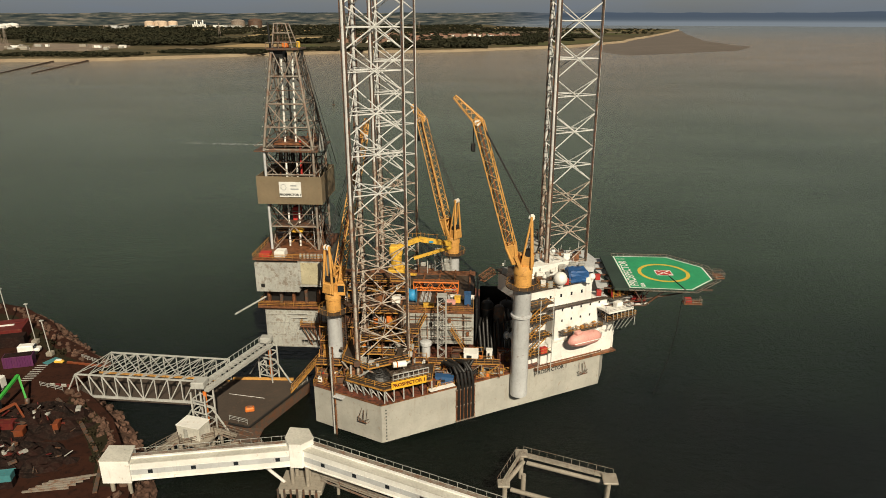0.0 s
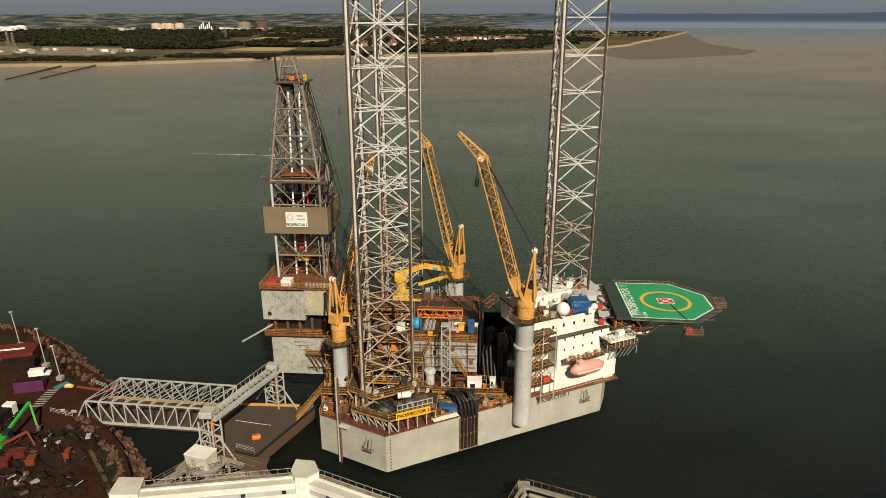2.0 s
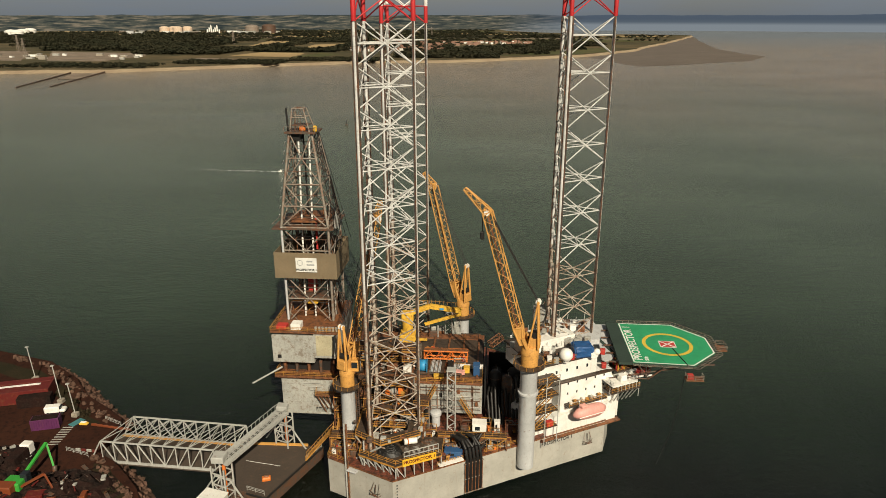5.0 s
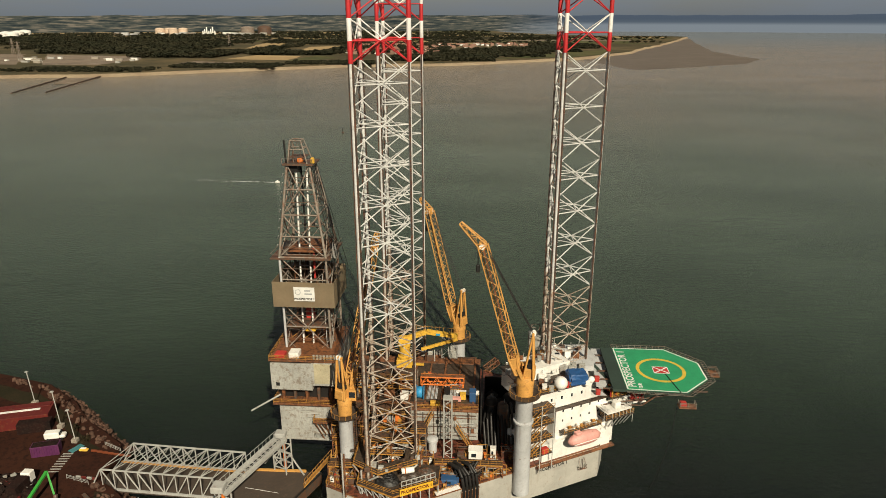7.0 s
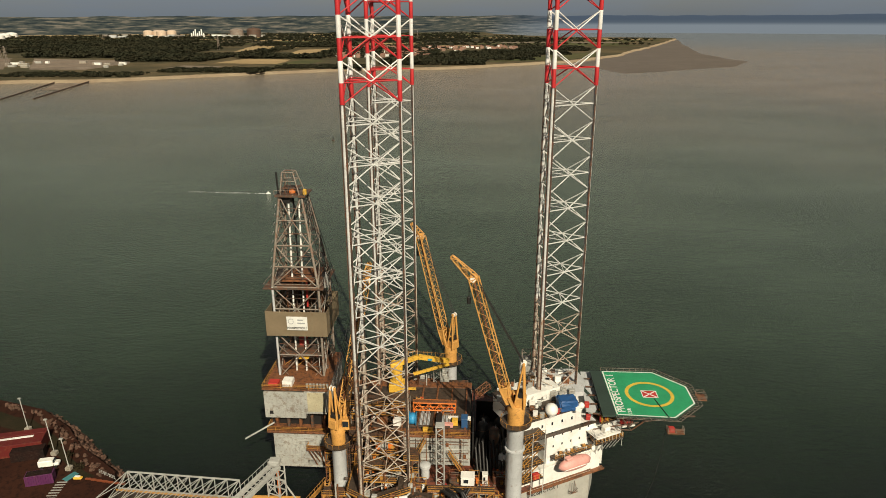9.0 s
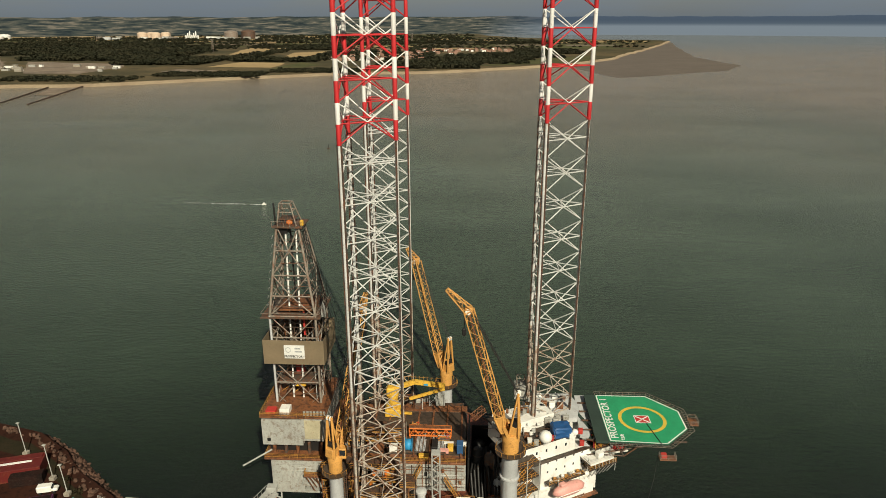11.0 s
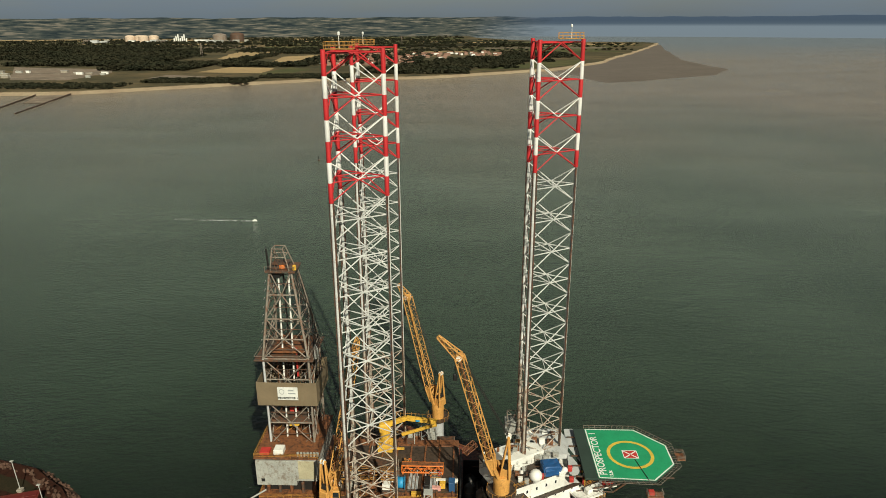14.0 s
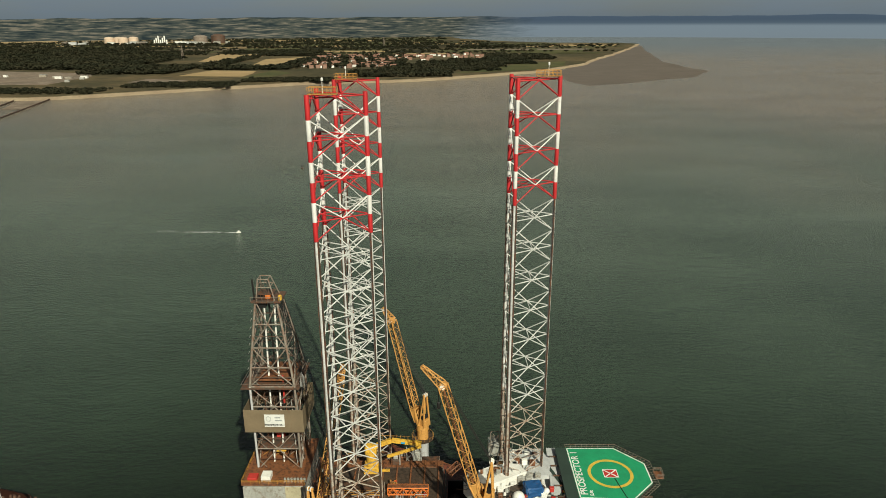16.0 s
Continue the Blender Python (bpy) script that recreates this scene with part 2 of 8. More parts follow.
def water_material():
    n = Nodes("estuary_water")
    X, Y = n.axis(0), n.axis(1)
    drift = n.noise(0.0035, 4.0, 0.6, (1.0, 0.45, 1.0))
    # Colour runs near-black to pale: silt plus painted sky reflection growing with distance.
    silt_sheen = n.math("ADD", n.math("MULTIPLY", n.math("SUBTRACT", Y, 112.0), 0.00092), n.math("MULTIPLY", X, 0.0001))
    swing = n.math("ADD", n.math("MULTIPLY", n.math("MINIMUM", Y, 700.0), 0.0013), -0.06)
    silt_sheen = n.math("ADD", silt_sheen, n.math("MULTIPLY", n.math("SUBTRACT", drift, 0.5), swing))
    col = n.ramp(silt_sheen, [(0.0, (0.003, 0.006, 0.0034)), (0.03, (0.013, 0.022, 0.0125)), (0.09, (0.045, 0.067, 0.046)), (0.17, (0.07, 0.096, 0.071)), (0.36, (0.116, 0.14, 0.11)), (0.7, (0.17, 0.16, 0.126)), (1.0, (0.225, 0.19, 0.148))])
    # Far water is tinted blue-grey: distance haze put into its colour.
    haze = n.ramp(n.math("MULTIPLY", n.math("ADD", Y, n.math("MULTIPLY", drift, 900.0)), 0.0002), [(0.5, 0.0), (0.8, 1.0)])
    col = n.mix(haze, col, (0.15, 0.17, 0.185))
    swell = n.noise(0.09, 3.0, 0.5, (1.0, 1.7, 1.0))
    chop = n.noise(0.42, 6.0, 0.65, (1.0, 1.5, 1.0))
    gust = n.ramp(n.noise(0.011, 3.0, 0.5, (0.5, 1.0, 1.0)), [(0.35, 0.35), (0.65, 1.25)])
    h = n.math("ADD", n.math("MULTIPLY", swell, 0.6), n.math("MULTIPLY", n.math("MULTIPLY", chop, gust), 1.3))
    n.bump(h, 1.0, 1.7)
    n.b.inputs["IOR"].default_value = 1.33
    n.b.inputs["Specular IOR Level"].default_value = 0.29
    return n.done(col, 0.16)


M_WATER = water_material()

# ---- building helpers ----
Y0 = 134.3                # the rig's centre line
DECK = 9.1              # main deck
SHARED = {}


def base_of(parent):
    p = Vector((0, 0, 0))
    while parent is not None:
        p += parent.location
        parent = parent.parent
    return p


def thing(name, at, label, category, group="", kind=""):
    ob = new(name)
    ob.location = at
    ob.empty_display_size = 0.5
    return tagged(ob, label, category, group, kind)


def link_part(name, data, parent, m, label=""):
    ob = new(name, data)
    if parent is not None:
        ob.parent = parent
        m = Matrix.Translation(-base_of(parent)) @ m
    ob.matrix_basis = m
    return tagged(ob, label)


def mesh_of(name, verts, faces, material, smooth=False):
    me = bpy.data.meshes.new(name)
    me.from_pydata(verts, [], faces)
    me.materials.append(material)
    if smooth:
        me.shade_smooth()
    me.update()
    return me


def part(name, bm, material, parent=None, label="", smooth=False):
    """Links a bmesh in world coordinates as one mesh under its thing."""
    off = base_of(parent) if parent is not None else Vector((0, 0, 0))
    bmesh.ops.translate(bm, verts=bm.verts, vec=-off)
    bmesh.ops.recalc_face_normals(bm, faces=bm.faces)
    me = bpy.data.meshes.new(name)
    bm.to_mesh(me)
    bm.free()
    me.materials.append(material)
    if smooth:
        me.shade_smooth()
    ob = new(name, me)
    ob.parent = parent
    return tagged(ob, label)


def tube_mesh(material, sides):
    key = ("tube", material.name, sides)
    if key not in SHARED:
        vs, fs = [], []
        for z in (0.0, 1.0):
            for i in range(sides):
                a = 2 * math.pi * (i + 0.5) / sides
                vs.append((math.cos(a), math.sin(a), z))
        for i in range(sides):
            j = (i + 1) % sides
            fs.append((i, j, sides + j, sides + i))
        fs += [tuple(range(sides))[::-1], tuple(range(sides, 2 * sides))]
        SHARED[key] = mesh_of("bar", vs, fs, material)
        if sides > 4:
            for p in SHARED[key].polygons:
                p.use_smooth = len(p.vertices) == 4
    return SHARED[key]


def bar(name, p, q, r, material, parent=None, sides=8, label="", r2=None):
    """A straight round (or square, sides=4) bar from p to q; bars of one material share a mesh."""
    p, q = Vector(p), Vector(q)
    d = q - p
    up = "X" if abs(d.normalized().x) < 0.9 else "Y"
    rot = d.to_track_quat("Z", up)
    m = Matrix.LocRotScale(p, rot, (r, r2 or r, d.length))
    return link_part(name, tube_mesh(material, sides), parent, m, label)


def box_bm(x0, x1, y0, y1, z0, z1, bevel=0.0, about=None, yaw=0.0):
    bm = bmesh.new()
    bmesh.ops.create_cube(bm, size=1.0)
    bmesh.ops.transform(bm, matrix=Matrix.Translation(((x0 + x1) / 2, (y0 + y1) / 2, (z0 + z1) / 2)) @ Matrix.Diagonal((x1 - x0, y1 - y0, z1 - z0, 1)), verts=bm.verts)
    if bevel:
        bmesh.ops.bevel(bm, geom=bm.edges[:], offset=bevel, segments=1, affect="EDGES")
    if yaw:
        c = Vector(about or ((x0 + x1) / 2, (y0 + y1) / 2, 0))
        bmesh.ops.rotate(bm, verts=bm.verts, cent=c, matrix=Matrix.Rotation(radians(yaw), 3, "Z"))
    return bm


def box(name, x0, x1, y0, y1, z0, z1, material, parent=None, bevel=0.03, label="", about=None, yaw=0.0):
    return part(name, box_bm(x0, x1, y0, y1, z0, z1, bevel, about, yaw), material, parent, label)


def slab(name, outline, z0, z1, material, parent=None, label="", holes=False):
    """An upright prism over a plan outline."""
    bm = bmesh.new()
    lo = [bm.verts.new((x, y, z0)) for x, y in outline]
    hi = [bm.verts.new((x, y, z1)) for x, y in outline]
    bm.faces.new(lo[::-1])
    bm.faces.new(hi)
    k = len(outline)
    for i in range(k):
        bm.faces.new((lo[i], lo[(i + 1) % k], hi[(i + 1) % k], hi[i]))
    return part(name, bm, material, parent, label)


def lathe(name, at, profile, material, parent=None, sides=20, label="", smooth=True):
    """A round body about the upright axis at (x, y): profile of (radius, z)."""
    bm = bmesh.new()
    rings = []
    for r, z in profile:
        rings.append([bm.verts.new((at[0] + r * math.cos(2 * math.pi * i / sides), at[1] + r * math.sin(2 * math.pi * i / sides), z)) for i in range(sides)])
    for a, b in zip(rings, rings[1:]):
        for i in range(sides):
            bm.faces.new((a[i], a[(i + 1) % sides], b[(i + 1) % sides], b[i]))
    bm.faces.new(rings[0][::-1])
    bm.faces.new(rings[-1])
    ob = part(name, bm, material, parent, label, smooth)
    if smooth:
        ob.data.set_sharp_from_angle(angle=radians(40))
    return ob


def lettering(name, text, size, material, parent, m, label="", extrude=0.01, bold=0.0):
    """Writing in the built-in font, turned into a mesh that stands at the pose m."""
    cu = bpy.data.curves.new(name, "FONT")
    cu.body, cu.size, cu.extrude, cu.align_x, cu.align_y = text, size, extrude, "CENTER", "CENTER"
    cu.offset = bold
    tmp = bpy.data.objects.new(name, cu)
    me = bpy.data.meshes.new_from_object(tmp)
    bpy.data.objects.remove(tmp)
    me.materials.clear()
    me.materials.append(material)
    return link_part(name, me, parent, m, label)


def railing(points, z, material=None, label="weathered yellow steel guard railing along a deck edge", height=1.1, step=2.0, closed=False, r=0.045):
    material = material or M_YELLOW
    pts = [Vector((p[0], p[1], p[2] if len(p) > 2 else z)) for p in points]
    if closed:
        pts.append(pts[0])
    t = thing("railing", pts[0], label, "railing", "deck railings")
    for a, b in zip(pts, pts[1:]):
        n = max(1, round((b - a).length / step))
        for i in range(n + (1 if b is pts[-1] else 0)):
            p = a.lerp(b, i / n)
            bar("post", p, p + Vector((0, 0, height)), r, material, t, 4)
        for h in (0.35, 0.72, 1.0):
            bar("rail", a + Vector((0, 0, height * h)), b + Vector((0, 0, height * h)), r, material, t, 4)
    return t


def truss(parent, a, b, w, h, n, material, r=0.12, rb=0.07, up=Vector((0, 0, 1)), names=("chord", "brace"), w2=None, h2=None):
    """A four-chord lattice from a to b, w wide and h deep, in n bays."""
    a, b = Vector(a), Vector(b)
    d = (b - a).normalized()
    s = d.cross(up).normalized()
    u = s.cross(d).normalized()
    w2, h2 = w2 or w, h2 or h
    rows = []
    for i in range(n + 1):
        f = i / n
        c, ww, hh = a.lerp(b, f), w + (w2 - w) * f, h + (h2 - h) * f
        rows.append([c + s * (sx * ww / 2) + u * (sy * hh / 2) for sx, sy in ((-1, -1), (1, -1), (1, 1), (-1, 1))])
    for k in range(4):
        bar(names[0], rows[0][k], rows[-1][k], r, material, parent, 6)
    for i in range(n):
        for k in range(4):
            j = (k + 1) % 4
            if i % 2 == 0:
                bar(names[1], rows[i][k], rows[i + 1][j], rb, material, parent, 5)
            else:
                bar(names[1], rows[i][j], rows[i + 1][k], rb, material, parent, 5)
    for i in (0, n):
        for k in range(4):
            bar(names[1], rows[i][k], rows[i][(k + 1) % 4], rb, material, parent, 5)


def stairs(a, b, width, material, label="steep steel stairway with open treads between decks"):
    """An open flight of steel steps from a up to b."""
    a, b = Vector(a), Vector(b)
    flat = Vector((b.x - a.x, b.y - a.y, 0)).normalized()
    s = Vector((-flat.y, flat.x, 0)) * width / 2
    t = thing("stairway", a, label, "stairs", "steel stairways")
    for k in (-1, 1):
        bar("stringer", a + s * k, b + s * k, 0.11, material, t, 4)
        bar("handrail", a + s * k + Vector((0, 0, 1)), b + s * k + Vector((0, 0, 1)), 0.05, material, t, 4)
    n = max(4, int((b.z - a.z) / 0.35))
    for i in range(n):
        c = a.lerp(b, (i + 0.5) / n)
        bar("tread", c - s, c + s, 0.09, material, t, 4)
    return t


# ---- water and far shore ----
def sheet(name, outline, z, material, label, category, kind="structure", drop=0.0):
    ob = slab(name, outline, z - drop, z, material) if drop else part(name, flat_bm(outline, z), material)
    return tagged(ob, label, category, kind=kind)


def flat_bm(outline, z):
    bm = bmesh.new()
    bm.faces.new([bm.verts.new((x, y, z)) for x, y in outline])
    return bm


ring = [(4950 * math.cos(2 * math.pi * i / 96), 4950 * math.sin(2 * math.pi * i / 96)) for i in range(96)]
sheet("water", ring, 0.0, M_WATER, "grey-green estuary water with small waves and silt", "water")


def ragged(points, amount, seed, step):
    """A polyline broken into short uneven steps."""
    rng = random.Random(seed)
    res = []
    for (x0, y0), (x1, y1) in zip(points, points[1:]):
        n = max(1, int(math.hypot(x1 - x0, y1 - y0) / step))
        for i in range(n):
            f = i / n
            k = 0 if i == 0 else amount
            res.append((x0 + (x1 - x0) * f + rng.uniform(-k, k), y0 + (y1 - y0) * f + rng.uniform(-k, k)))
    return res + [points[-1]]


COAST = [(-3600, 420), (-2200, 760), (-1400, 960), (-853, 1141), (-673, 1187), (-508, 1305), (-312, 1445), (-71, 1513), (204, 1726), (363, 1980), (467, 2255), (700, 2850), (928, 3500)]
shore = ragged(COAST, 9, 3, 60)
BACK = [(860, 3620), (520, 3700), (260, 4000), (60, 4500), (0, 4900), (-1500, 4680), (-3000, 3850), (-4100, 2700), (-4750, 1200)]
far = sheet("ground", shore + BACK, 5.0, M_LAND, "flat marsh and farmland across the estuary", "land", drop=6.0)
# a narrow beach in front of it
beach = shore + [(x + 22 * 0.35, y - 20 - 0.008 * abs(x)) for x, y in reversed(shore)]
bm = bmesh.new()
k = len(shore)
top = [bm.verts.new((x, y + 2, 5.2)) for x, y in shore]
low = [bm.verts.new((x + 4, y - 13, -0.3)) for x, y in shore]
for i in range(k - 1):
    bm.faces.new((low[i], low[i + 1], top[i + 1], top[i]))
tagged(part("beach", bm, M_SAND), "pale narrow sand beach below the fields", "beach", kind="structure")
mud = ragged([(215, 1690), (280, 1394), (360, 1440), (451, 1515), (560, 1590), (655, 1770), (640, 1880), (650, 2150), (760, 2700), (928, 3490), (700, 2830), (467, 2240), (363, 1965), (215, 1690)], 6, 5, 70)
sheet("mudflat", mud[:-1], 0.12, M_MUD, "brown wet mudflat bared by the tide", "mudflat")

# ---- the hull ----
PORT = [(-31.7, 107.4), (-17.45, 100.8), (26.6, 125.4), (28.4, 131.5)]
HULL = PORT + [(x, 2 * Y0 - y) for x, y in reversed(PORT)]
hull = thing("drilling_rig_hull", (-3, Y0, 1.1), "pale grey welded steel jack-up rig hull just clear of the water", "rig hull")
slab("hull_body", HULL, 1.1, DECK, M_HULL, hull)
inner = [((x + 3) * 0.992 - 3, Y0 + (y - Y0) * 0.992) for x, y in HULL]
slab("main_deck", inner, DECK + 0.004, DECK + 0.1, M_DECKRED, hull, "worn red-brown painted deck plating")
for i in range(len(HULL)):
    a, b = Vector((*HULL[i], DECK + 0.1)), Vector((*HULL[(i + 1) % len(HULL)], DECK + 0.1))
    bar("gunwale", a, b, 0.14, M_RUST, hull, 4)
side_dir = Vector((26.6 + 17.45, 125.4 - 100.8, 0)).normalized()
side_out = Vector((side_dir.y, -side_dir.x, 0))
C0 = Vector((-17.45, 100.8, 0))


def on_side(s, z, out=0.0):
    """A point s metres along the port side from its aft corner."""
    return C0 + side_dir * s + side_out * out + Vector((0, 0, z))



# ---- the three legs ----
BAY = 7.09


def rig_leg(cx, cy, top, label):
    """A three-chord lattice leg; its colours alternate by half bays near the top."""
    t = thing("rig_leg", (cx, cy, 0.0), label, "rig leg", "rig legs")
    R, turn = 6.145, 0.037
    ch = [(cx + R * math.cos(a + turn), cy + R * math.sin(a + turn)) for a in (0, 2 * math.pi / 3, 4 * math.pi / 3)]
    bays = 16
    for x, y in ch:
        z = top + 0.6
        for k in range(4):
            zh, zn, zl = top - k * BAY, top - (k + 0.5) * BAY, top - (k + 1) * BAY
            bar("chord", (x, y, zn), (x, y, z if k == 0 else zh), 0.43, M_LEGRED, t, 10)
            if k < 3:
                bar("chord", (x, y, zl), (x, y, zn), 0.43, M_LEGWHITE, t, 10)
        bar("chord", (x, y, 46.0), (x, y, top - 3.5 * BAY), 0.31, M_LEG, t, 10)
        bar("chord", (x, y, -1.0), (x, y, 46.0), 0.34, M_LEGLOW, t, 10)
        # toothed rack plates on two sides of the chord
        d = Vector((cx - x, cy - y, 0)).normalized()
        s = Vector((-d.y, d.x, 0))
        for k in (-1, 1):
            c = Vector((x, y, 0)) + s * 0.45 * k
            bar("rack", c + Vector((0, 0, 3)), c + Vector((0, 0, top - 3.5 * BAY)), 0.2, M_RACK, t, 4)
    for k in range(bays):
        zh = top - k * BAY
        red, white = (M_LEGRED, M_LEGWHITE) if k < 4 else ((M_LEG, M_LEG) if zh > 46 else (M_LEGLOW, M_LEGLOW))
        up = M_LEGWHITE if 0 < k < 4 else (M_LEG if zh > 46 else M_LEGLOW)
        for i in range(3):
            a, b = Vector((*ch[i], zh)), Vector((*ch[(i + 1) % 3], zh))
            mid = (a + b) / 2
            bar("horizontal_brace", a, b, 0.125, red, t, 7)
            dn = Vector((0, 0, -BAY / 2))
            bar("diagonal_brace", mid, a + dn, 0.125, red, t, 7)
            bar("diagonal_brace", mid, b + dn, 0.125, red, t, 7)
            if k:
                bar("diagonal_brace", mid, a - dn, 0.125, up, t, 7)
                bar("diagonal_brace", mid, b - dn, 0.125, up, t, 7)
        # inner span breakers
        m3 = [(Vector((*ch[i], zh)) + Vector((*ch[(i + 1) % 3], zh))) / 2 for i in range(3)]
        for i in range(3):
            bar("inner_brace", m3[i], m3[(i + 1) % 3], 0.1, red, t, 6)
    # work platform on top
    px, py = (ch[2][0] + 2.6, ch[2][1] + 0.6) if cx < 0 else (ch[0][0] - 2.6, ch[0][1] - 1.6)
    box("platform", px - 2.4, px + 2.4, py - 0.8, py + 0.8, top + 0.6, top + 0.75, M_YELLOW, t)
    for x in np.linspace(px - 2.4, px + 2.4, 7):
        for y in (py - 0.8, py + 0.8):
            bar("platform_post", (x, y, top + 0.7), (x, y, top + 1.8), 0.05, M_YELLOW, t, 4)
    for z in (1.25, 1.8):
        for y in (py - 0.8, py + 0.8):
            bar("platform_rail", (px - 2.4, y, top + z), (px + 2.4, y, top + z), 0.06, M_YELLOW, t, 4)
    bar("lamp_post", (px, py, top + 0.7), (px, py, top + 2.9), 0.06, M_LEGWHITE, t, 5)
    lathe("beacon", (px, py), [(0.2, top + 2.8), (0.22, top + 3.2), (0.08, top + 3.35)], M_LEGWHITE, t, 8)
    return t


rig_leg(-19.67, 111.88, 118.40, "near lattice leg, grey-white with red and white banded top")
rig_leg(-21.43, 149.88, 117.67, "far lattice leg, grey-white with red and white banded top")
rig_leg(17.20, 133.37, 119.19, "bow lattice leg, grey-white with red and white banded top")

# ---- derrick on its cantilever ----
der = thing("derrick", (-39.5, 134, 29.2), "weathered steel drilling derrick with an olive windwall round its waist", "derrick")
dx0, dx1, dy0, dy1 = -44.6, -34.4, 128.6, 139.6
LEVELS = [(29.3, 0.0), (35.0, 0.0), (40.5, 0.0), (46.3, 0.0), (51.5, 0.0), (56.0, 0.22), (60.6, 0.45), (66.0, 0.73), (71.2, 1.0)]
tx0, tx1, ty0, ty1 = -42.4, -37.6, 131.8, 136.4


def der_ring(f):
    L = lambda a, b: a + (b - a) * f
    return [(L(dx0, tx0), L(dy0, ty0)), (L(dx1, tx1), L(dy0, ty0)), (L(dx1, tx1), L(dy1, ty1)), (L(dx0, tx0), L(dy1, ty1))]


for k, ((z0, f0), (z1, f1)) in enumerate(zip(LEVELS, LEVELS[1:])):
    r0, r1 = der_ring(f0), der_ring(f1)
    for i in range(4):
        j = (i + 1) % 4
        a, b = Vector((*r0[i], z0)), Vector((*r0[j], z0))
        c, d = Vector((*r1[i], z1)), Vector((*r1[j], z1))
        bar("leg_post", a, c, 0.29, M_LIGHTGREY if (i == 0 and z0 < 51) else M_DERRICK, der, 6)
        bar("girt", c, d, 0.2, M_DERRICK, der, 5)
        mid = ((a + c) / 2, (b + d) / 2)
        bar("sub_girt", mid[0], mid[1], 0.09, M_DARKSTEEL, der, 4)
        for e, g in zip(mid, (a, b)):
            bar("sub_brace", e, (a + b + c + d) / 4, 0.075, M_DERRICK, der, 4)
            bar("sub_brace", e, g.lerp((a + b) / 2, 0.5), 0.075, M_DERRICK, der, 4)
        if k % 2 == 0:
            bar("brace", a, (c + d) / 2, 0.15, M_DERRICK, der, 5)
            bar("brace", b, (c + d) / 2, 0.15, M_DERRICK, der, 5)
        else:
            bar("brace", (a + b) / 2, c, 0.15, M_DERRICK, der, 5)
            bar("brace", (a + b) / 2, d, 0.15, M_DERRICK, der, 5)
# crown, gin pole frame and water table
box("crown_platform", -43.2, -36.6, 131.0, 137.2, 71.1, 71.5, M_DARKSTEEL, der)
box("crown_block", -42.6, -40.2, 132, 135, 69.6, 71.0, M_BLACK, der)
box("crown_sheave", -40.4, -39.2, 132.4, 133.8, 71.5, 72.5, M_ORANGE, der, 0.2)
box("crown_light", -37.2, -36.4, 131.4, 132.2, 71.5, 72.8, M_KNUCKLE, der, 0.2)
for x, y in ((-42.2, 131.8), (-38.0, 131.8), (-42.2, 136.2), (-38.0, 136.2)):
    bar("gin_pole", (x, y, 71.4), (-40.6 + (x + 40.1) * 0.55, 134 + (y - 134) * 0.5, 76.2), 0.16, M_DERRICK, der, 5)
for z, k in ((76.1, 0.55), (74.3, 0.72)):
    ps = [(-40.6 + sx * 2.1 * k, 134 + sy * 2.2 * k, z) for sx, sy in ((-1, -1), (1, -1), (1, 1), (-1, 1))]
    for a, b in zip(ps, ps[1:] + ps[:1]):
        bar("gin_pole_beam", a, b, 0.13, M_DERRICK, der, 5)
for i in range(5):
    f = i / 4
    bar("gin_pole_lacing", (-41.75 + 2.3 * f, 132.8, 74.3 + 1.8 * (i % 2)), (-41.2 + 2.3 * f, 132.8, 76.1 - 1.8 * (i % 2)), 0.06, M_DARKSTEEL, der, 4)
    bar("gin_pole_lacing", (-42.0 + 2.6 * f, 132.4, 71.6), (-41.75 + 2.3 * f, 132.7, 74.3), 0.06, M_DARKSTEEL, der, 4)
box("crown_cage", -42.0, -38.4, 132.4, 135.6, 72.6, 72.75, M_DARKSTEEL, der, 0.02)
bar("vent_pipe", (-42.6, 132.2, 70), (-42.8, 132.2, 76.4), 0.2, M_BLACK, der, 6)
for k in range(4):
    bar("guy_rope", (-36.8, 132 + k, 71), (-32.2 + 0.3 * k, 128.6 + 2.6 * k, 47.0), 0.06, M_BLACK, der, 5)
    bar("guy_rope", (-37.4, 132 + k, 71), (-33.4, 131 + 2 * k, 52.0), 0.05, M_BLACK, der, 5)
for i in range(6):
    bar("casing_basket", (-33.2 + 0.3 * i, 129.0, 51.4), (-32.6 + 0.25 * i, 128.6, 55.2 - 0.4 * i), 0.08, M_GALV, der, 5)
    bar("crown_rail", (-43.2 + i * 1.3, 131.0, 71.5), (-43.2 + i * 1.3, 131.0, 72.6), 0.06, M_DERRICK, der, 4)
bar("crown_rail", (-43.2, 131.0, 72.6), (-36.6, 131.0, 72.6), 0.06, M_DERRICK, der, 4)
for i in range(9):
    zz = 53.5 + i * 1.9
    f = (zz - 51.5) / 19.7
    bar("side_ladder_cage", (-45.4 + 2.2 * f, 129.0 + 2.6 * f, zz), (-44.9 + 2.2 * f, 128.2 + 2.8 * f, zz + 0.9), 0.09, M_GALV, der, 5)
